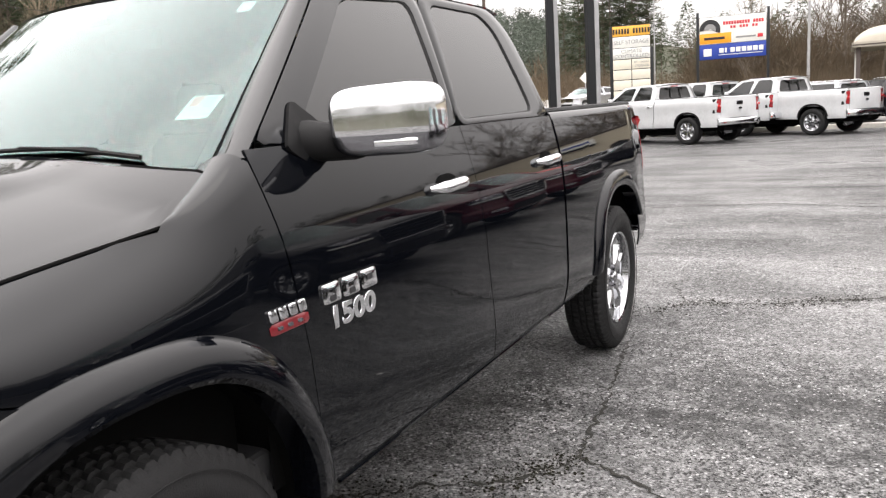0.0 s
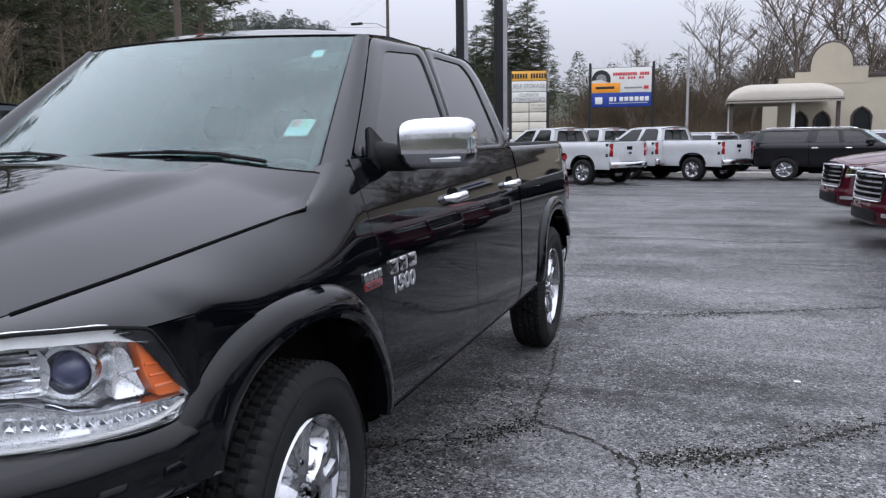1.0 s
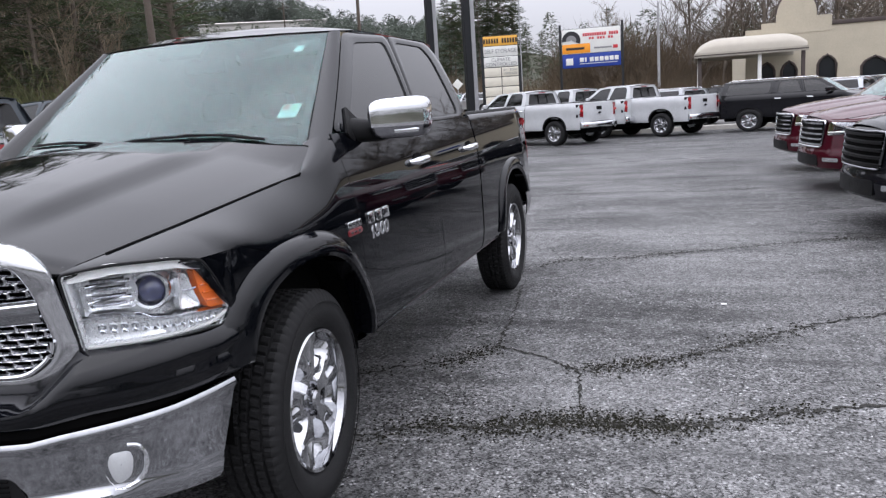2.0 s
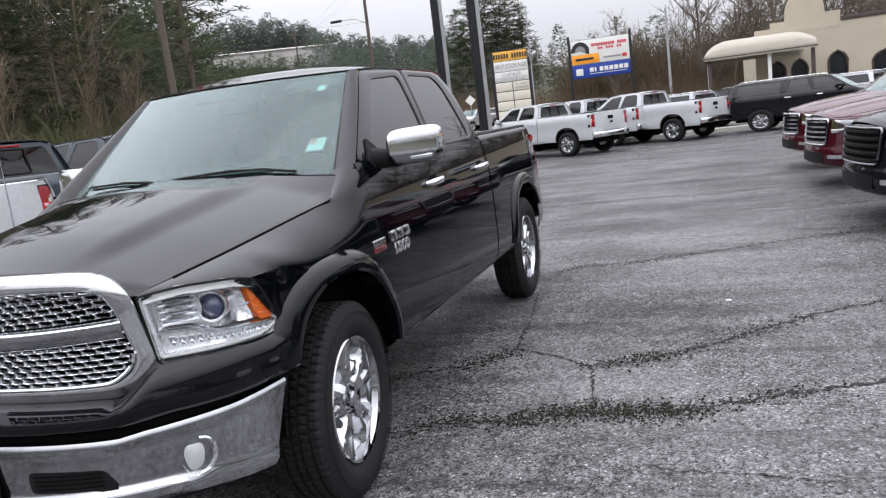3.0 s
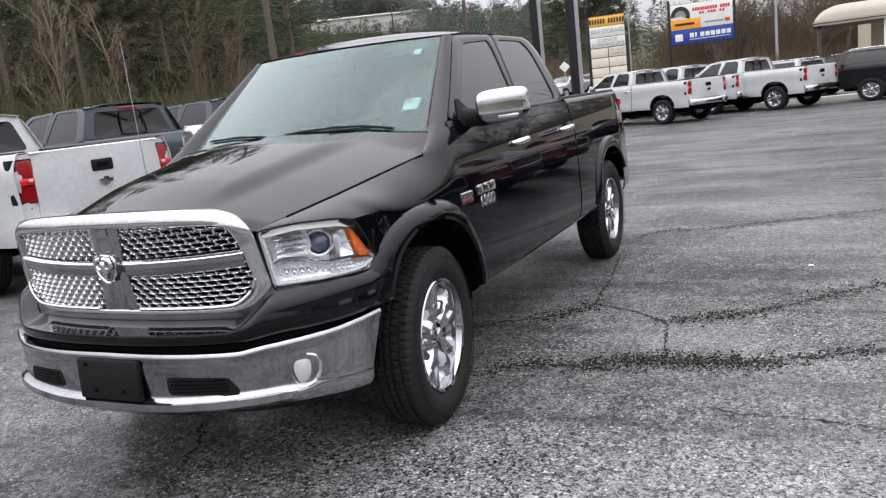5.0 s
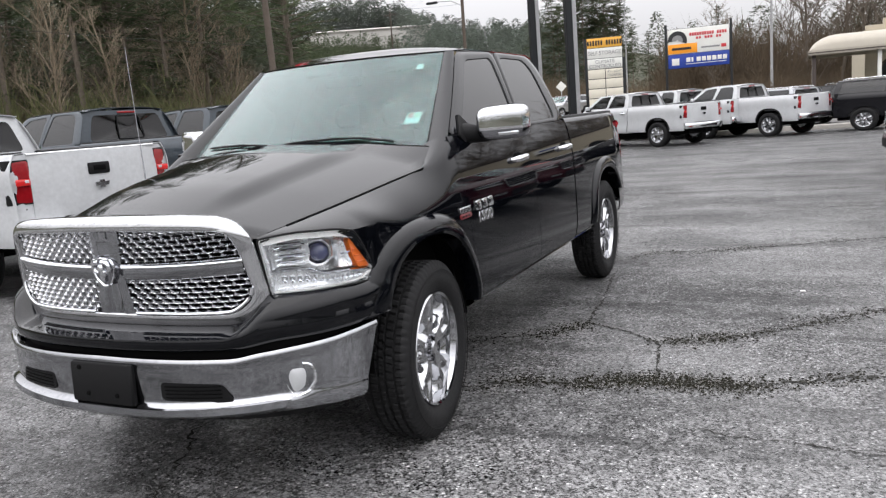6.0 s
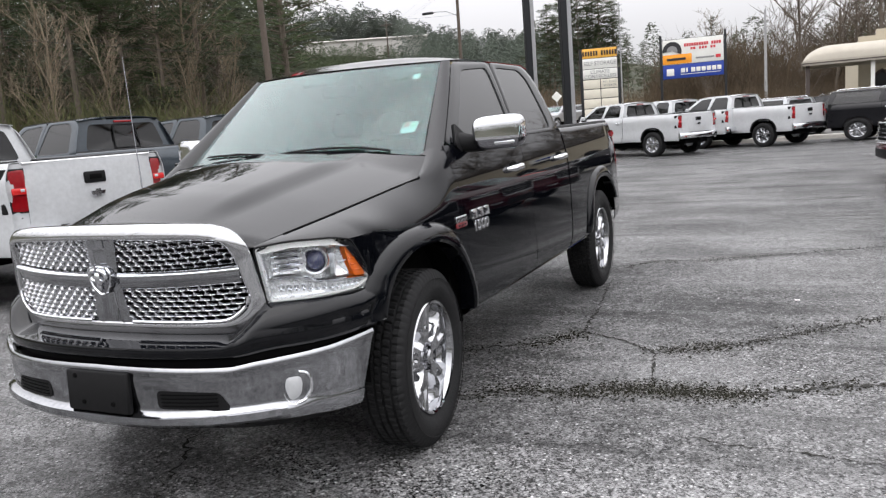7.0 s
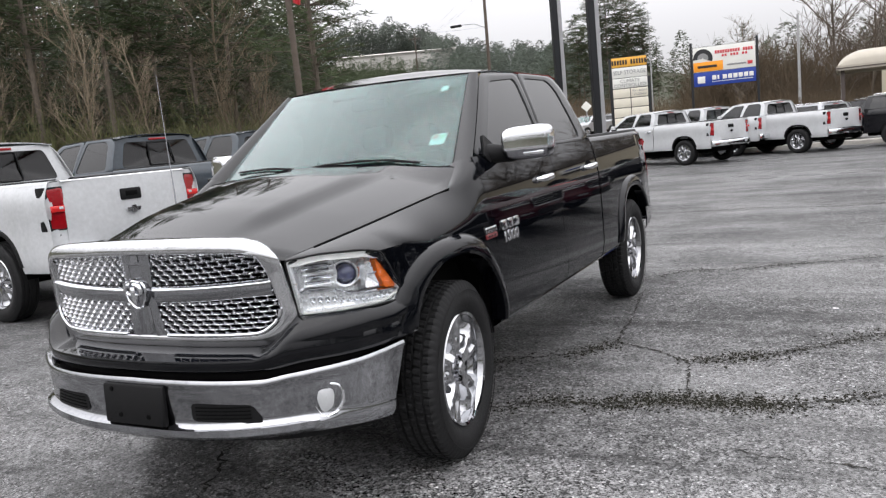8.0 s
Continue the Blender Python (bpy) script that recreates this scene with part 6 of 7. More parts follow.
        # outer corner wall, chrome
        wall = [(float(np.interp(t, [0, 0.45, 1], [0.894, 0.930, 0.982])), float(np.interp(t, [0, 0.45, 1], [1.080, 1.030, 0.930]))) for t in np.linspace(0, 1, 12)]
        part("corner_edge", Shell().tube([c.N(k * a, z, 0.000) for a, z in wall], 0.006, 6), LAMPSILVER, h)
        inner_wall = [(float(np.interp(t, [0, 1], [0.480, 0.503])), float(np.interp(t, [0, 1], [1.098, 0.898]))) for t in np.linspace(0, 1, 10)]
        part("inner_edge", Shell().tube([c.N(k * a, z, -0.004) for a, z in inner_wall], 0.008, 6), LAMPSILVER, h)
        # wavy shelf between the main lamp and the day lamps
        dv = lambda a: float(np.interp(a, [0.50, 0.60, 0.66, 0.714, 0.78, 0.84, 0.985], [0.984, 0.984, 0.974, 0.956, 0.948, 0.946, 0.930]))
        sa = np.linspace(0.502, 0.978, 36)
        part("lamp_shelf", Shell().grid([[c.N(k * a, dv(a) + dz, o) for dz, o in ((0.006, -0.058), (0.004, -0.012), (0.0, -0.004), (-0.006, -0.006), (-0.010, -0.016))] for a in sa]), CHROME, h, solid=0.003)
        # day lamps: a frosted trough with a row of small facets
        part("day_lamp", Shell().grid([[c.N(k * a, lerp(0.897, dv(a) - 0.012, t), o) for t, o in ((0, -0.004), (0.12, -0.020), (0.55, -0.030), (1.0, -0.020))] for a in sa]), LAMPSILVER, h, "frosted day lamp trough", solid=0.003)
        for i in range(13):
            t = (i + 0.5) / 13
            a, z = lerp(0.535, 0.950, t), lerp(0.945, 0.916, t)
            cell = round_loop([(k * (a - 0.012), z - 0.012), (k * (a + 0.012), z - 0.014), (k * (a + 0.012), z + 0.011), (k * (a - 0.012), z + 0.013)], 0.004, 16)
            part("lamp_cell", c.patch(cell, -0.018, 0.012, -0.010, 2), CHROME, h)
        rim_line = [(a, 0.899 if a < 0.9 else 0.899 + 0.25 * (a - 0.9)) for a in np.linspace(0.502, 0.972, 24)]
        part("lamp_edge", Shell().tube([c.N(k * a, z, -0.001) for a, z in rim_line], 0.006, 6), PAPER, h)
        # projector
        sp = 0.742
        cen = c.N(k * sp, 1.034, -0.058)
        face_dir = Vector((k * 0.42, -1, 0.02)).normalized()
        m = Matrix.Translation(tuple(cen)) @ face_dir.to_track_quat("X", "Z").to_matrix().to_4x4()
        pr = part("projector", Shell().lathe([(-0.02, 0.060), (0.030, 0.058), (0.040, 0.054), (0.038, 0.046), (0.022, 0.040)], 40).moved(m), CHROME, h)
        part("projector_lens", Shell().lathe([(0.022, 0.0405), (0.036, 0.037), (0.048, 0.026), (0.054, 0.013), (0.056, 0.0005)], 36).moved(m), LENS, pr)
        part("projector_shade", Shell().lathe([(0.010, 0.041), (0.008, 0.0005)], 24).moved(m), DARK, pr)
        # reflector bowl beside the projector: stepped ribs between dark gaps
        rl = round_loop([(k * 0.525, 1.000), (k * 0.665, 0.992), (k * 0.680, 1.050), (k * 0.660, 1.090), (k * 0.515, 1.082)], 0.02, 40)
        part("reflector", c.patch(rl, -0.030, 0.03, -0.034, 5), LAMPSILVER, h)
        for i in range(4):
            z = 1.002 + 0.023 * i
            part("reflector_rib", Shell().tube([c.N(k * lerp(0.525, 0.655, t), z + 0.006 * t, -0.024 - 0.012 * math.sin(t * 3.1)) for t in np.linspace(0, 1, 7)], 0.0045, 5), CHROME if i % 2 else LAMPSILVER, h)
            part("reflector_gap", Shell().tube([c.N(k * lerp(0.540, 0.64, t), z + 0.012, -0.030) for t in np.linspace(0, 1, 5)], 0.005, 5), DARKCHROME, h)
        r2 = round_loop([(k * 0.800, 0.962), (k * 0.888, 0.958), (k * 0.862, 1.010), (k * 0.845, 1.062), (k * 0.812, 1.076)], 0.015, 40)
        part("side_reflector", c.patch(r2, -0.016, 0.03, -0.02, 4), LAMPSILVER, h)
        part("reflector_bar", Shell().tube([c.N(k * lerp(0.815, 0.866, t), 1.018, -0.008) for t in np.linspace(0, 1, 5)], 0.004, 5), DARKCHROME, h)
        am = round_loop([(k * 0.908, 0.947), (k * 0.978, 0.938), (k * 0.984, 0.950), (k * 0.932, 1.016), (k * 0.882, 1.074), (k * 0.862, 1.072), (k * 0.880, 0.998)], 0.006, 48)
        tl_ = part("turn_lamp", c.patch(am, -0.006, 0.03, 0.003, 3), AMBER, h, "amber corner reflector")
        for i in range(3):
            z = 0.972 + 0.026 * i
            part("amber_ridge", Shell().tube([c.N(k * lerp(0.897 - 0.010 * i, 0.948 - 0.018 * i, t), z - 0.004 * t, -0.002) for t in np.linspace(0, 1, 4)], 0.0035, 5), AMBER, tl_)

    # chrome badges as plain slanted blocks, on fender and door
    def badge(y0, y1, z0, z1, mat, parent, name="badge", slant=0.0, proud=0.009, sy=1):
        s = Shell()
        loop = round_loop([(y0, z0), (y1, z0), (y1 + slant, z1), (y0 + slant, z1)], 0.004, 20)
        for k in (1,):
            xs = lambda L, o: [(sy * (float(c.X(p[0], p[1])) + o), p[0], p[1]) for p in L]
            s.grid([xs(loop, -0.002), xs(loop, proud), xs(loop.mean(0) + (loop - loop.mean(0)) * 0.85, proud + 0.002), xs(loop.mean(0) + (loop - loop.mean(0)) * 0.02, proud + 0.002)], cv=True)
        return part(name, s, mat, parent)
    fenders = [o for o in root.children if o.name.startswith("fender") and not o.name.startswith("fender_flare")]
    for sy, fen, dor in ((1, fenders[0], ds[0]), (-1, fenders[1], ds[1])):
        # upper word: three broad blocks with cut-outs, lower: four numerals as blocks
        for i in range(3):
            a = 0.602 + 0.090 * i
            b = badge(a, a + 0.080, 1.012, 1.064, CHROME, dor, "model_badge", -0.006, sy=sy)
            badge(a + 0.026, a + 0.052, 1.016 + 0.018 * (i == 2), 1.034 + 0.018 * (i == 2), INK, b, "badge_notch", 0.0, 0.0115, sy)
        xb = float(c.X(0.735, 0.967))
        face_m = Matrix(((0, 0, sy, sy * (xb - 0.001)), (sy, 0, 0, 0.735), (0, 1, 0, 0.967), (0, 0, 0, 1)))
        num = text_part("1500", 0.078, CHROME, dor, face_m, "number_badge", 1.42)
        num.data.extrude, num.data.offset, num.data.bevel_depth = 0.006, 0.0022, 0.0015
        e = badge(0.392, 0.540, 0.990, 1.018, BADGERED, fen, "engine_badge", -0.004, 0.006, sy)
        for i in range(4):
            badge(0.392 + 0.037 * i, 0.392 + 0.037 * i + 0.030, 1.022, 1.052, CHROME, e, "engine_badge_block", -0.006, sy=sy)
        for i in range(3):
            badge(0.415 + 0.038 * i, 0.415 + 0.038 * i + 0.02, 0.999, 1.009, DARKCHROME, e, "engine_badge_bar", -0.002, 0.009, sy)

    # stickers on the inner face of the windshield
    ws = [o for o in root.children if o.name.startswith("windshield") and "post" not in o.name][0]
    def sticker(x, z, w, h, mat, parent, o=0.012):
        P_ = lambda a, b: (a, float(c.shield(a, b)) + o * 0.8, b - o * 0.6)
        s = Shell().grid([[P_(x + w * (i / 3 - 0.5), z + h * (j / 2 - 0.5)) for j in range(3)] for i in range(4)])
        return part("sticker", s, mat, parent, solid=0.001)
    st = sticker(0.650, 1.535, 0.075, 0.058, PAPER, ws)
    sticker(0.634, 1.548, 0.026, 0.026, PINK, st, 0.0095)
    sticker(0.668, 1.545, 0.020, 0.022, GREENINK, st, 0.0095)
    sticker(0.552, 1.826, 0.038, 0.030, PAPER, ws)
    vis = Shell().grid([[(x, float(c.shield(x, z)) + 0.05, z) for z in (1.82, 1.88)] for x in np.linspace(-0.20, 0.05, 5)])
    part("mirror_mount", vis, INTERIOR, ws, solid=0.02)
    part("cabin_mirror", Shell().box((-0.17, 1.02, 1.745), (0.09, 1.05, 1.815), 0.02), INTERIOR, ws)
    # antenna on the far fender
    part("antenna", Shell().tube([(-0.85, 0.10, 1.22), (-0.90, 0.14, 1.62), (-0.96, 0.19, 2.06)], [0.005, 0.002, 0.0015], 6), DARKCHROME, root, "thin whip antenna")
    return c


black_pickup()


# ---- other vehicles ----
def pickup(name_label, body, m, wb=3.90, end=4.95, group="parked pickups"):
    root = thing("pickup_truck", name_label, "truck", group)
    c = Car(root, body, wb=wb, end=end, arch=(0.50, 0.56), rack=0.10)
    c.underbody()
    c.fenders()
    c.flares(0.0, BLACKPLASTIC if body is WHITE else body, 0.014, 0.05)
    c.flares(c.wb, BLACKPLASTIC if body is WHITE else body, 0.014, 0.05, 0.56, 0.60)
    c.hood(body, 0.015)
    c.doors(handle=body if body is not WHITE else CHROME)
    c.cab()
    c.bed()
    c.tail(bumper=CHROME if body is WHITE else body)
    c.mirrors(body)
    c.plain_nose()
    wheels(c)
    root.matrix_world = m
    return root


def wagon(name_label, body, m, group="parked wagons", nosegrille=None, surround=None):
    root = thing("suv", name_label, "suv", group)
    c = Car(root, body, wagon=True, wb=3.30, end=4.25, arch=(0.49, 0.52), rack=0.10)
    c.underbody()
    c.fenders()
    c.flares(0.0, body, 0.012, 0.05)
    c.hood(body, 0.018)
    c.doors(handle=CHROME)
    c.cab()
    # rear quarter with its window
    y0 = lambda z: c.seam2(z) + 0.006
    y1 = lambda z: np.full_like(np.asarray(z, float), c.end)
    s = c.panel(y0, y1, c.low(c.wb), lambda y: 1.42, nz=18, columns=c.columns(c.d2, c.end, c.wb))
    lo = round_loop([(2.60, 1.424), (2.52, 1.82), (2.45, 1.912), (4.15, 1.912), (4.25, 1.424)], 0.03, 80)
    li = round_loop([(2.68, 1.45), (2.62, 1.86), (3.98, 1.86), (4.10, 1.45)], 0.06, 80)
    cc = li.mean(0)
    ang = lambda L: L[np.argsort(np.arctan2(L[:, 1] - cc[1], L[:, 0] - cc[0]))]
    lo, li = ang(lo), ang(li)
    put = lambda L, o=0.0: np.stack([c.G(L[:, 1]) + o, L[:, 0], L[:, 1]], 1)
    s.grid([put(lo), put(lo * 0.5 + li * 0.5, 0.005), put(li), put(li, -0.02)], cv=True)
    for q in (s, s.mirrored()):
        p = part("rear_quarter", q, body, root, solid=0.008)
        sl_ = slices(li)
        pane = Shell().grid(np.stack([c.G(sl_[..., 1]) - 0.008, sl_[..., 0], sl_[..., 1]], -1))
        part("quarter_window", pane if q is s else pane.mirrored(), TINT, p, solid=0.004)
    for k in (1, -1):
        rail = [(k * 0.62, 1.25, 1.945), (k * 0.62, 1.35, 1.985), (k * 0.63, 2.6, 1.99), (k * 0.62, 3.9, 1.985), (k * 0.62, 4.0, 1.94)]
        part("roof_rail", Shell().tube(rail, 0.014, 8), CHROME, root)
    c.tail(bumper=body)
    c.mirrors(body)
    c.plain_nose(grille_mat=CHROME if nosegrille is None else nosegrille, surround=surround or CHROME)
    wheels(c)
    root.matrix_world = m
    return root


def heading(x, y, deg):
    """A vehicle's pose: its front axle's middle, and the compass of its nose, counted from +x against the clock."""
    return pose(x, y, 0, 0, 0, deg + 90)


def by_tail(x, y, deg, end):
    """The same by the middle of its tail."""
    a = radians(deg)
    return heading(x + end * math.cos(a), y + end * math.sin(a), deg)


# row beside the black pickup: noses to the west
white_side = pickup("white crew-cab pickup with red tail lamps and black tailgate latch", WHITE, by_tail(-4.38, 2.86, 174, 5.15))
white_side.scale = (1.035, 1.035, 1.035)
slate_side = pickup("dark slate crew-cab pickup parked behind the white one", SLATE, by_tail(-4.95, 6.1, 174, 5.32))
slate_side.scale = (1.07, 1.07, 1.07)
copy_thing(slate_side, by_tail(-5.3, 9.4, 174, 5.32))["label"] = "dark grey crew-cab pickup, third in the parked row"
# far row: noses to the north-west
for x_, y_, d_, text in ((-0.35, 22.7, 147, "white crew-cab pickup with chrome wheels, tail towards the lot"),
                         (0.75, 25.9, 147, "white crew-cab pickup half hidden behind its neighbour"),
                         (2.85, 25.0, 146, "white lifted crew-cab pickup with black arches and chrome bumper")):
    far_white = copy_thing(white_side, by_tail(x_, y_, d_, 5.0))
    far_white.scale = (0.98, 0.98, 0.915)
    far_white["label"] = text
black_far = wagon("black wagon with tinted windows and chrome door handles", SUVBLACK, heading(7.4, 25.6, -12), nosegrille=BLACKPLASTIC, surround=DARKCHROME)
black_far.scale = (0.95, 0.95, 0.84)
# row on the other side: noses to the west
near_black = copy_thing(black_far, heading(4.98, 6.4, 186))
near_black.scale = (1, 1, 0.89)
near_black["label"] = "black wagon with a black barred grille, nose to the lane"
maroon = wagon("maroon wagon with a chrome barred grille and clear headlamps", MAROON, heading(4.95, 9.75, 186))
maroon.scale = (1, 1, 0.87)
maroon_twin = copy_thing(maroon, heading(4.90, 12.8, 186))
maroon_twin.scale = (1, 1, 0.87)
maroon_twin["label"] = "dark maroon wagon behind its twin"
mirrored_black = copy_thing(black_far, heading(5.2, 3.1, 186))
mirrored_black.scale = (1, 1, 0.94)
mirrored_black["label"] = "black wagon in the row that the pickup's paint mirrors"
orange = wagon("orange-red wagon further along the row", ORANGERED, heading(7.6, 19.5, 186))
# small far cars beyond the kerb
silver = wagon("silver car parked far off beyond the kerb", SILVER, heading(-0.5, 31.5, 140), "far parked cars")
silver.scale = (0.93, 0.93, 0.78)
for i, (x, y, d, src) in enumerate(((-3.6, 31.0, 140, silver), (2.6, 32.5, 140, black_far), (5.4, 33.0, 150, silver), (-14.6, 53.0, 250, silver), (8.4, 34.0, 150, black_far))):
    o = copy_thing(src, heading(x, y, d))
    o.scale = (0.93, 0.93, 0.78)
    o["group"] = "far parked cars"
    o["label"] = "silver car parked far off beyond the kerb" if src is silver else "dark car parked far off beyond the kerb"
    o.location.z = float(hill(x, y)) + 0.05 if y > 29 else 0.0
silver.location.z = float(hill(-0.5, 31.5)) + 0.05


# ---- signs, poles and wires ----
def tall_post(x, y):
    t = thing("sign_post", "tall square dark steel post with a grey inner channel", "post", "posts of the dealer sign", pose(x, y, 0, 0, 0, 35))
    part("post", Shell().box((-0.14, -0.10, -0.3), (0.03, 0.10, 11.0), 0.015), POLEDARK, t)
    part("channel", Shell().box((0.032, -0.085, -0.3), (0.14, 0.085, 11.0), 0.012), POLEGREY, t)
    part("base_plate", Shell().box((-0.25, -0.2, 0.0), (0.25, 0.2, 0.03), 0.005), POLEDARK, t)
    return t


tall_post(-2.95, 16.9)
tall_post(-4.47, 18.6)


def storage_sign():
    t = thing("roadside_sign", "cream roadside sign with a yellow top panel and stacked white rows", "sign", m=pose(-7.52, 40.0, 0, 0, 0, 14))
    w, z0, z1 = 1.88, 1.2, 5.02
    for k in (-1, 1):
        part("post", Shell().box((k * (w / 2 + 0.07) - 0.07, -0.07, -0.3), (k * (w / 2 + 0.07) + 0.07, 0.07, 3.9 if k > 0 else 5.0), 0.01), POLEDARK, t)
    part("cabinet", Shell().box((-w / 2, -0.05, z0), (w / 2, 0.12, z1), 0.01), POLEDARK, t)
    rows = [(4.50, 5.0, SIGNYELLOW, 1), (3.93, 4.47, SIGNWHITE, 1), (3.38, 3.90, SIGNWHITE, 1), (2.86, 3.34, SIGNCREAM, 2), (2.34, 2.82, SIGNCREAM, 2), (1.82, 2.30, SIGNCREAM, 2), (1.25, 1.78, SIGNCREAM, 2)]
    f = pose(0, -0.095, 0, 90, 0, 0)
    for a, b, mt, n in rows:
        for i in range(n):
            lo = -w / 2 + 0.02 + i * (w / n)
            part("panel", Shell().box((lo, -0.085, a), (lo + w / n - 0.04, -0.05, b), 0.008), mt, t)
    # brand word on the yellow panel: plain dark bars
    for i in range(13):
        if i == 6:
            continue
        x = -0.86 + i * 0.143
        part("letter_bar", Shell().box((x - 0.05, -0.092, 4.62), (x + 0.05, -0.084, 4.87), 0.004), INK, t)
    text_part("SELF STORAGE", 0.30, GREYINK, t, f @ Matrix.Translation((0, 4.20, 0)), sx=0.88)
    text_part("CLIMATE", 0.26, GREYINK, t, f @ Matrix.Translation((0, 3.74, 0)))
    text_part("CONTROLLED", 0.26, GREYINK, t, f @ Matrix.Translation((0, 3.50, 0)))
    text_part("RV - BOAT", 0.16, GREYINK, t, f @ Matrix.Translation((0.5, 3.19, 0)))
    text_part("STORAGE", 0.16, GREYINK, t, f @ Matrix.Translation((0.5, 3.00, 0)))


storage_sign()


def tyre_sign():
    t = thing("billboard", "tyre billboard, white and orange above dark blue, on two posts", "sign", m=pose(-2.65, 40.0, 0, 0, 0, 5))
    w = 3.05
    for k in (-1, 1):
        part("post", Shell().box((k * (w / 2 + 0.07) - 0.06, -0.06, -0.3), (k * (w / 2 + 0.07) + 0.06, 0.06, 5.25), 0.01), POLEDARK, t)
    part("board", Shell().box((-w / 2, -0.04, 2.98), (w / 2, 0.04, 5.0), 0.01), POLEDARK, t)
    F = lambda x0, x1, z0, z1, mt, nm="panel", d=0.0: part(nm, Shell().box((x0, -0.055 - d, z0), (x1, -0.04 - d, z1), 0.004), mt, t)
    F(-w / 2 + 0.02, w / 2 - 0.02, 3.72, 4.98, SIGNWHITE)
    F(-w / 2 + 0.03, -0.05, 3.74, 4.22, SIGNORANGE, "orange_panel", 0.015)
    F(-w / 2 + 0.02, w / 2 - 0.02, 3.0, 3.70, SIGNBLUE, "blue_panel")
    # picture of a tyre: plain ring
    ty = Shell()
    ring = lambda r: [(-1.02 + r * math.cos(a), -0.075, 4.40 + r * 1.0 * math.sin(a)) for a in np.linspace(-0.4, math.pi + 0.1, 24)]
    ty.grid([ring(0.48), ring(0.27)])
    part("tyre_picture", ty, INK, t, solid=0.006)
    ty2 = Shell().grid([ring(0.27), ring(0.03)])
    part("rim_picture", ty2, GREYINK, t, solid=0.006)
    # brand words as plain bars
    for i in range(15):
        if i == 10:
            continue
        F(-0.42 + i * 0.122, -0.42 + i * 0.122 + 0.095, 4.58, 4.74, SIGNRED, "letter_bar", 0.015)
    for i in range(9):
        if i not in (2, 6):
            F(-0.1 + i * 0.14, -0.1 + i * 0.14 + 0.10, 4.40, 4.52, SIGNRED, "letter_bar", 0.015)
    F(-1.30, -0.35, 3.92, 4.04, INK, "letter_bar", 0.03)
    F(0.15, 1.05, 3.92, 4.00, GREYINK, "letter_bar", 0.015)
    F(1.12, 1.36, 3.88, 4.05, SIGNRED, "mark", 0.015)
    for i in range(8):
        x = -0.60 + i * 0.255
        F(x, x + (0.20 if i != 1 else 0.09), 3.28, 3.50, SIGNWHITE, "letter_bar", 0.015)
    F(-0.62, 1.35, 3.17, 3.20, SIGNWHITE, "underline", 0.015)
    F(-1.32, -0.95, 3.15, 3.50, SIGNWHITE, "mark", 0.015)


tyre_sign()


def utility_pole(x, y, h, lean=0.0, arm=True, mat=None, r=0.16, label="weathered wooden utility pole with a crossarm", yaw=0):
    z = float(hill(x, y))
    t = thing("utility_pole", label, "pole", "utility poles", pose(x, y, z, 0, lean, yaw))
    part("pole", Shell().tube([(0, 0, -0.5), (0, 0, h)], [r, r * 0.65], 10), mat or WOODPOLE, t)
    if arm:
        part("crossarm", Shell().box((-1.1, -0.06, h - 0.9), (1.1, 0.06, h - 0.76), 0.01), WOODPOLE, t)
        for k in (-1.0, -0.4, 0.4, 1.0):
            part("insulator", Shell().tube([(k, 0, h - 0.76), (k, 0, h - 0.6)], 0.035, 6), POLEGREY, t)
    return t


utility_pole(-18.4, 25.1, 12.0, -0.6, r=0.17)
utility_pole(-18.9, -24.0, 12.0, 0.0, r=0.20)
utility_pole(-20.8, 52.0, 12.0, 0.5)
utility_pole(-0.25, 66.7, 7.6 + 0.9, 0.0, False, POLEGREY, 0.13, "plain grey metal pole beside the road")
utility_pole(-11.6, 65.3, 10.1, 0, False, POLEGREY, 0.06, "thin bare grey metal mast")
utility_pole(-62.0, 118.0, 13.0, 0.0)
sl = thing("street_lamp", "street lamp on a long arm over the highway", "lamp", m=pose(-20.8, 52.0, float(hill(-20.8, 52.0))))
part("arm", Shell().tube([(0, 0, 8.3), (-0.8, -0.1, 8.7), (-1.9, -0.3, 8.75)], 0.03, 6), POLEGREY, sl)
part("lamp_head", Shell().box((-2.7, -0.42, 8.62), (-1.8, -0.20, 8.80), 0.05), POLEDARK, sl)


# red flag hanging in folds from the pole
fz = float(hill(-18.4, 25.1))
flag = thing("flag", "limp red flag hanging in folds from the utility pole", "flag", m=pose(-18.4, 25.1, fz, 0, -0.6, 25))
part("cloth", Shell().grid([[(0.20 + u * lerp(0.62, 0.34, v) , 0.07 * math.sin(u * 9 + v * 2) * (0.4 + v), 9.75 - 1.75 * v - 0.30 * u * (1 - 0.6 * v)) for v in np.linspace(0, 1, 14)] for u in np.linspace(0, 1, 22)]),
     SIGNRED, flag, solid=0.006)
part("flag_stripe", Shell().grid([[(0.20 + u * lerp(0.62, 0.34, v), 0.07 * math.sin(u * 9 + v * 2) * (0.4 + v) - 0.012, 9.75 - 1.75 * v - 0.30 * u * (1 - 0.6 * v)) for v in np.linspace(0.25, 0.55, 8)] for u in np.linspace(0.45, 0.75, 8)]),
     SIGNWHITE, flag, solid=0.004)
part("flag_rod", Shell().tube([(-0.16, 0, 9.80), (0.90, 0, 9.80)], 0.018, 6), POLEGREY, flag)


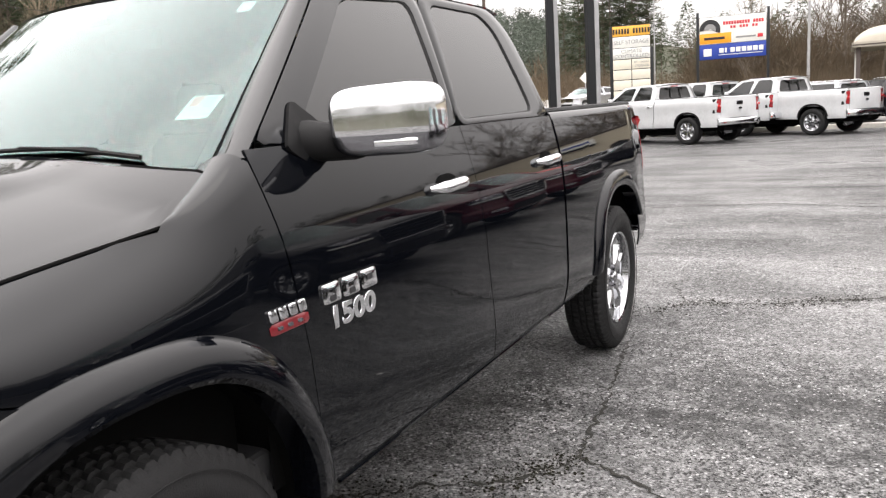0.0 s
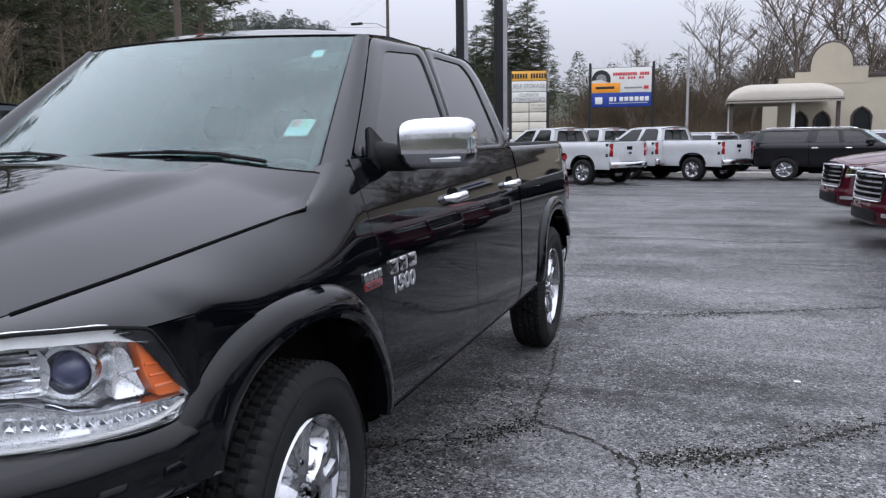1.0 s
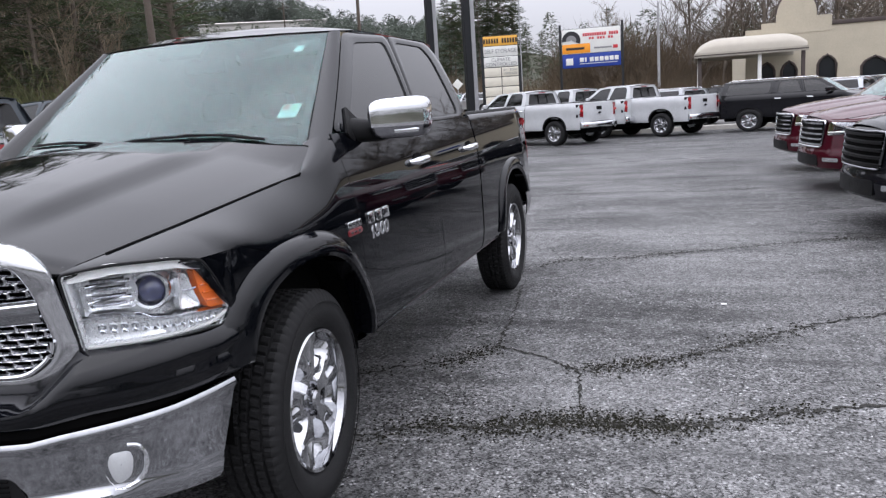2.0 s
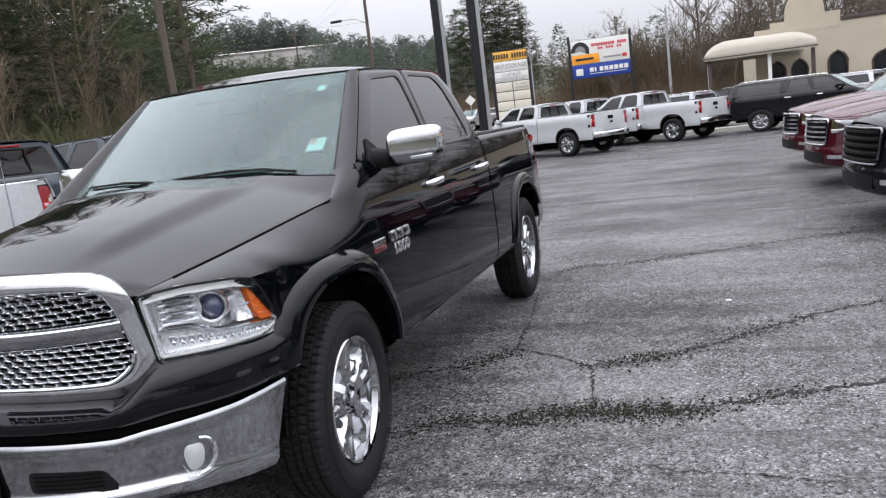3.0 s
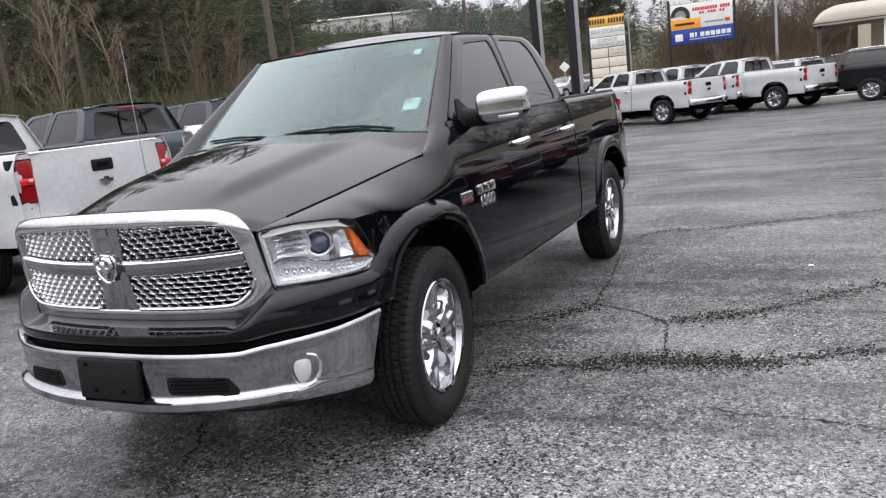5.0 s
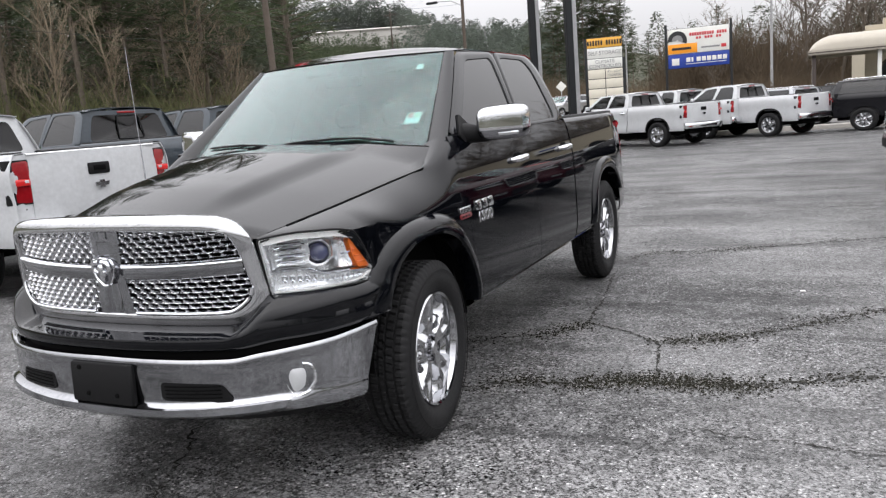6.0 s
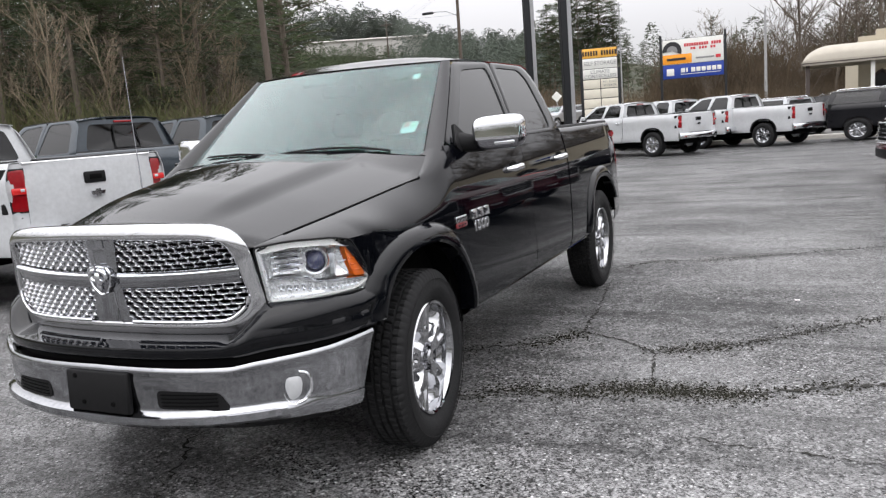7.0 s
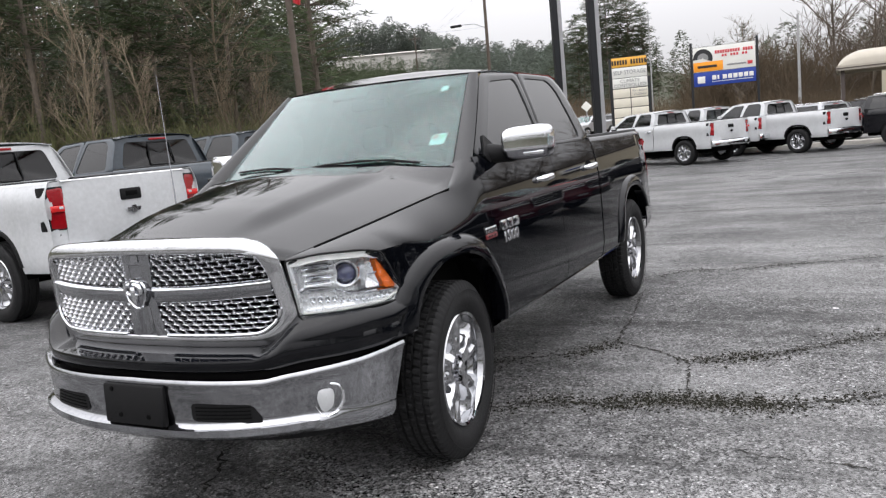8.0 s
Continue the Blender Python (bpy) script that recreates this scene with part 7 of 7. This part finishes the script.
def wires(a, b, sag, n, dz=0.0):
    t = tagged(part("power_line", Shell().tube([(lerp(a[0], b[0], k), lerp(a[1], b[1], k), lerp(a[2], b[2], k) - sag * 4 * k * (1 - k)) for k in np.linspace(0, 1, 20)], 0.006, 5), POLEDARK),
               "thin dark overhead cable between poles", "cable", "overhead cables")
    return t


za_, zb_ = float(hill(-18.4, 25.1)), float(hill(-20.8, 52))
for i, k in enumerate((-1.0, 0.4, 1.0)):
    wires((-18.4 + k * 0.9, 25.1, za_ + 11.3), (-20.8 + k * 0.9, 52, zb_ + 11.3), 0.3, 1)
    wires((-18.4 + k * 0.9, 25.1, za_ + 11.3), (-18.9 + k * 0.9, -24, 11.3), 0.8, 1)
    wires((-20.8 + k * 0.9, 52, zb_ + 11.3), (-62, 118 + k, float(hill(-62, 118)) + 12.3), 0.8, 1)
    wires((-20.8 + k * 0.9, 52, zb_ + 11.3), (40, 72 + k, 13.0), 1.2, 1)
wires((-18.4, 25.1, za_ + 6.7), (-20.8, 52, zb_ + 8.4), 0.25, 1)
for h_ in (5.1, 6.9):
    wires((-18.4, 25.1, za_ + h_), (-18.9, -24, h_ + 1.2), 0.5, 1)
ds_ = thing("road_sign", "small white diamond road sign on a thin post", "sign", m=pose(-14.2, 54.3, float(hill(-14.2, 54.3)), 0, 0, 15))
part("post", Shell().tube([(0, 0, 0), (0, 0, 2.6)], 0.03, 6), POLEGREY, ds_)
part("plate", Shell().box((-0.28, -0.01, -0.28), (0.28, 0.01, 0.28), 0.005).moved(pose(0, -0.05, 2.3, 0, 45, 0)), SIGNWHITE, ds_)
sc_ = thing("shop_sign", "white wall sign with dark bars of unreadable print", "sign", m=pose(14.6, 46.4, 3.1))
part("board", Shell().box((-1.3, -0.06, 0.0), (1.3, 0.0, 1.1), 0.01), SIGNWHITE, sc_)
part("print_bar", Shell().box((-1.25, -0.075, -0.0), (1.25, -0.06, 0.32), 0.005), INK, sc_)
part("print_bar", Shell().box((-0.8, -0.07, 0.6), (0.9, -0.06, 0.85), 0.005), SIGNBLUE, sc_)


# ---- trees ----
def clump(s, p, r, rnd, n=7, flat=0.6):
    """A tuft of crossing leaf-shaped blades."""
    for _ in range(n):
        a, e = rnd.uniform(0, 6.283), rnd.uniform(-0.5, 0.9)
        d = np.array([math.cos(a) * math.cos(e), math.sin(a) * math.cos(e), math.sin(e) * flat])
        side = np.cross(d, (rnd.uniform(-1, 1), rnd.uniform(-1, 1), 1))
        side /= np.linalg.norm(side) + 1e-6
        L, w = r * rnd.uniform(0.6, 1.25), r * rnd.uniform(0.035, 0.075)
        s.face([p, p + d * L * 0.55 + side * w, p + d * L, p + d * L * 0.5 - side * w])


def pine_mesh(seed, h=15.0, crown=0.55, spread=2.6):
    rnd = random.Random(seed)
    tr, cr = Shell(), Shell()
    bend = [rnd.uniform(-0.25, 0.25), rnd.uniform(-0.25, 0.25)]
    P = lambda t: np.array([bend[0] * math.sin(t * 3), bend[1] * math.sin(t * 2.6), h * t])
    tr.tube([P(t) for t in np.linspace(0, 1, 10)], [0.135 * (1 - 0.9 * t) + 0.01 for t in np.linspace(0, 1, 10)], 7)
    z = 1 - crown
    while z < 0.99:
        k = (z - (1 - crown)) / crown
        reach = spread * (1 - k) ** 0.5 * (0.35 + 0.65 * min(1, k * 5)) + 0.25
        for _ in range(rnd.randint(3, 5)):
            if rnd.random() < 0.12:
                continue
            a = rnd.uniform(0, 6.283)
            L = reach * rnd.uniform(0.55, 1.15)
            p0 = P(z)
            d = np.array([math.cos(a), math.sin(a), rnd.uniform(-0.12, 0.35)])
            tip = p0 + d * L
            tr.tube([p0, p0 + d * L * 0.5 + (0, 0, 0.05 * L), tip], [0.035, 0.022, 0.008], 4, cap=False)
            for q in np.linspace(0.35, 1.0, max(3, int(L * 2.6))):
                c = p0 + d * L * q + np.array([rnd.uniform(-0.2, 0.2), rnd.uniform(-0.2, 0.2), rnd.uniform(-0.1, 0.2)])
                clump(cr, c, 0.48 * rnd.uniform(0.7, 1.2), rnd, 13)
        z += 0.024 * rnd.uniform(0.8, 1.3)
    return tr.mesh("trunk", BARK), cr.mesh("crown", NEEDLES, smooth=False)


def bare_mesh(seed, h=12.0, mat=None, spread=0.55, deep=4, leader=False, thin=0.009):
    rnd = random.Random(seed)
    tr, tw = Shell(), Shell()

    def grow(p, d, L, r, k):
        pts, q, e = [p], p, d
        n = 10 if leader and k == 0 else 4 if k < 3 else 3
        for i in range(n):
            e = e + Vector((rnd.uniform(-1, 1), rnd.uniform(-1, 1), rnd.uniform(-0.3, 0.7))) * 0.13
            e.normalize()
            q = q + e * (L / n)
            pts.append(q)
        rr = [lerp(r, r * 0.55, i / n) for i in range(n + 1)]
        (tr if k < 2 else tw).tube(pts, rr, 6 if k < 2 else 3, cap=False)
        if k >= deep:
            return
        m = (18 if leader else rnd.randint(5, 7), 5, 4, 2, 2)[k]
        for i in range(m):
            t = rnd.uniform(0.35, 1.0) if k else lerp(0.18 if leader else 0.3, 1.0, (i + 0.6) / m)
            at = pts[min(n, int(t * n))]
            a = rnd.uniform(0, 6.283)
            o = Vector((math.cos(a), math.sin(a), rnd.uniform(0.1, 0.6)))
            nd = (e * (1 - spread) + o * spread).normalized()
            grow(at, nd, L * rnd.uniform(0.48, 0.68) * ((0.62 - 0.36 * t) if leader and k == 0 else 1.0), max(thin, r * (0.32 if leader and k == 0 else 0.5)), k + 1)
    grow(Vector((0, 0, -0.2)), Vector((0, 0, 1)), h * (0.9 if leader else 0.55), h * (0.0065 if leader else 0.0085), 0)
    return tr.mesh("trunk", mat or PALEBARK), tw.mesh("crown", mat or PALEBARK)


PINES = [pine_mesh(11, 15, 0.74, 2.7), pine_mesh(12, 16.5, 0.62, 2.3), pine_mesh(13, 13, 0.86, 2.8)]
BARES = [bare_mesh(21, 12, BARK, 0.5, 4, False, 0.016), bare_mesh(22, 13.5, PALEBARK, 0.5, 3, True), bare_mesh(23, 10, BARK, 0.62, 4, False, 0.016), bare_mesh(24, 11, PALEBARK, 0.45, 3, True)]


def tree(kind, i, x, y, s, yaw, dz=0.0):
    pine = kind == "pine"
    tm, cm = (PINES if pine else BARES)[i]
    t = thing("pine_tree" if pine else "bare_tree", "tall dark green pine with a ragged crown" if pine else "leafless grey-brown tree with fine branching twigs",
              "tree", "pines of the hillside" if pine else "bare winter trees", pose(x, y, float(hill(x, y)) + dz, 0, 0, yaw))
    for nm, me in (("trunk", tm), ("crown", cm)):
        o = new(nm, me)
        o.parent = t
        o.scale = (s, s, s)
    return t


rnd = random.Random(5)
# west woods: close belt behind the parked row
for i in range(46):
    a = radians(rnd.uniform(125, 160))
    d = rnd.uniform(40, 62)
    x, y = 2.6 + d * math.cos(a), -3.2 + d * math.sin(a)
    if i % 2 == 0:
        tree("bare", (1, 3, 3, 2)[rnd.randrange(4)], x, y, rnd.uniform(0.8, 1.15), rnd.uniform(0, 360))
    else:
        tree("pine", rnd.randrange(3), x, y, rnd.uniform(0.85, 1.25), rnd.uniform(0, 360))
# pale saplings at the wood's edge
for x, y, s in ((-27.5, 16.5, 0.85), (-25.8, 20.5, 0.9), (-26.5, 24.5, 0.8), (-30, 13, 0.9), (-24.5, 27.5, 0.75)):
    tree("bare", 3, x, y, s, rnd.uniform(0, 360))
# pine clump behind the sign posts
for x, y, s in ((-21.5, 84, 0.80), (-18.6, 84.5, 0.86), (-16.6, 86, 0.72), (-23.6, 86, 0.66), (-20.0, 88, 0.82), (-17.4, 82, 0.66), (-14.0, 80, 0.42), (-12.2, 79, 0.45), (-10.3, 80, 0.40), (-17.5, 83, 0.92), (-16.4, 85, 0.86), (-19.5, 82, 0.98), (-22, 85, 1.02), (-24.5, 87, 0.95), (-18.5, 87, 1.02), (-26.5, 88, 0.85), (-20.6, 83, 0.92)):
    tree("pine", rnd.randrange(3), x, y, s, rnd.uniform(0, 360))
# woods beyond the billboards and the shop
for i in range(56):
    x, y = rnd.uniform(-9, 48), rnd.uniform(72, 100)
    k = rnd.random()
    if k < 0.80:
        tree("bare", rnd.randrange(3), x, y, rnd.uniform(0.6, 0.95) * (1.1 if x > 6 else 0.8), rnd.uniform(0, 360))
    else:
        tree("pine", rnd.randrange(3), x, y, rnd.uniform(0.40, 0.62), rnd.uniform(0, 360))
for x, y, s in ((8.5, 70, 1.2), (11.5, 73, 1.1), (14.0, 69, 1.2), (17, 72, 1.15), (19.5, 70, 1.2), (23, 72, 1.1), (26, 70, 1.15), (30, 72, 1.2), (5.0, 74, 1.05), (6.8, 78, 1.15), (2.6, 80, 1.0)):
    tree("bare", (0, 2)[rnd.randrange(2)], x, y, s * 1.42, rnd.uniform(0, 360))


def crown_template(kind, n, seed):
    """One far plant, one unit high, as n thin blades: (n, 4, 3)."""
    r = np.random.RandomState(seed)
    if kind == "pine":
        t = r.rand(n) ** 0.85
        w = 0.22 * (1 - t) ** 0.6 * (0.55 + 0.45 * np.minimum(1, 5 * t))
        a = r.rand(n) * 6.283
        rad = w * r.uniform(0.45, 1.0, n)
        p = np.stack([rad * np.cos(a), rad * np.sin(a), 0.12 + 0.86 * t], -1)
        a2, e = a + r.normal(0, 0.45, n), r.uniform(-0.75, 0.25, n)
        k = (110.0 / n) ** 0.5
        L, wd = r.uniform(0.05, 0.095, n) * k, r.uniform(0.013, 0.024, n) * k
    else:
        a = r.rand(n) * 6.283
        rad = 0.22 * np.sqrt(r.rand(n))
        t = r.rand(n)
        p = np.stack([rad * np.cos(a), rad * np.sin(a), 0.65 * t * (1 - 0.6 * rad / 0.22)], -1)
        a2, e = a + r.normal(0, 1.0, n), r.uniform(0.6, 1.5, n)
        L, wd = r.uniform(0.06, 0.22, n), r.uniform(0.0012, 0.0034, n)
    d = np.stack([np.cos(a2) * np.cos(e), np.sin(a2) * np.cos(e), np.sin(e)], -1)
    side = np.cross(d, r.normal(0, 1, (n, 3)) if kind != "pine" else np.array([0, 0, 1.0]) + r.normal(0, 0.25, (n, 3)))
    side /= np.linalg.norm(side, axis=1)[:, None] + 1e-6
    L, wd = L[:, None], wd[:, None]
    return np.stack([p, p + d * L * 0.5 + side * wd, p + d * L, p + d * L * 0.5 - side * wd], 1)


def far_woods(name, label, n, area, mat, size, seed, kind="pine", blades=110, rise=(0.6, 1.3), wide=1.0):
    """Uncountable far growth: one mesh of many small crowns of blades."""
    r = random.Random(seed)
    temps = [crown_template(kind, blades, seed * 10 + k) for k in range(5)]
    out = []
    for _ in range(n):
        x, y = area(r)
        h = size * r.uniform(*rise)
        a = r.uniform(0, 6.283)
        c, s = math.cos(a), math.sin(a)
        q = temps[r.randrange(5)] * h
        w = wide * r.uniform(0.8, 1.25)
        out.append(np.stack([w * (q[..., 0] * c - q[..., 1] * s) + x, w * (q[..., 0] * s + q[..., 1] * c) + y, q[..., 2] + float(hill(x, y)) - 0.05 * h], -1))
    v = np.concatenate(out).reshape(-1, 3)
    me = bpy.data.meshes.new(name)
    m = len(v) // 4
    me.vertices.add(len(v))
    me.vertices.foreach_set("co", v.ravel())
    me.loops.add(len(v))
    me.loops.foreach_set("vertex_index", np.arange(len(v), dtype=np.int32))
    me.polygons.add(m)
    me.polygons.foreach_set("loop_start", np.arange(0, len(v), 4, dtype=np.int32))
    me.update(calc_edges=True)
    me.materials.append(mat)
    return tagged(new(name, me), label, "woods", kind="stuff")


def polar(a0, a1, d0, d1):
    def f(r):
        a, d = radians(r.uniform(a0, a1)), r.uniform(d0, d1)
        return 2.6 + d * math.cos(a), -3.2 + d * math.sin(a)
    return f


def off_sector(f, r):
    """Keeps tall trees out of the young plantation."""
    while True:
        x, y = f(r)
        if not (117.3 < math.degrees(math.atan2(y + 3.2, x - 2.6)) < 127 and math.hypot(x - 2.6, y + 3.2) < 220):
            return x, y


far_woods("far_pines", "hazy pine woods covering the far hills", 640, lambda r: off_sector(polar(103, 134, 130, 260), r), HAZEFARNEEDLES, 9.5, 31, "pine", 330, wide=1.3)
far_woods("young_pines", "young pines in front of the white building", 950, polar(112, 127, 135, 192), NEEDLES, 4.3, 37, "pine", 120, wide=1.3)
far_woods("ridge_pines", "hazy pines on the ridge behind the white building", 420, polar(106, 130, 222, 275), HAZEFARNEEDLES, 10.5, 40, "pine", 330, wide=1.3)
far_woods("hill_pines", "dark pines on the nearer slope", 330, polar(126, 164, 62, 125), HAZEPALENEEDLES, 14.0, 32, "pine", 700, wide=1.2)
far_woods("slope_brush", "bare winter brush among the pines", 400, polar(108, 165, 44, 130), SCRUB, 7.0, 38, "brush", 170)
far_woods("east_woods", "brown winter woods beyond the shop", 540, polar(52, 99, 78, 118), SCRUB, 11.5, 33, "brush", 280, (0.6, 1.15))
far_woods("east_pines", "dark pines among the bare trees beyond the shop", 110, polar(52, 102, 84, 125), HAZEPALENEEDLES, 8.5, 39, "pine", 380, (0.6, 1.1), 1.3)
far_woods("undergrowth", "green and brown scrub at the wood's edge", 560, polar(124, 165, 34, 60), GREENSCRUB, 7.5, 34, "brush", 160, (0.4, 1.1))
far_woods("roadside_scrub", "brown brush along the road", 380, polar(76, 110, 62, 86), SCRUB, 4.6, 35, "brush", 170)
far_woods("south_woods", "dark woods on the other side of the lot", 520, polar(175, 410, 75, 130), HAZEPALENEEDLES, 11.0, 36, "pine", 60, wide=1.3)
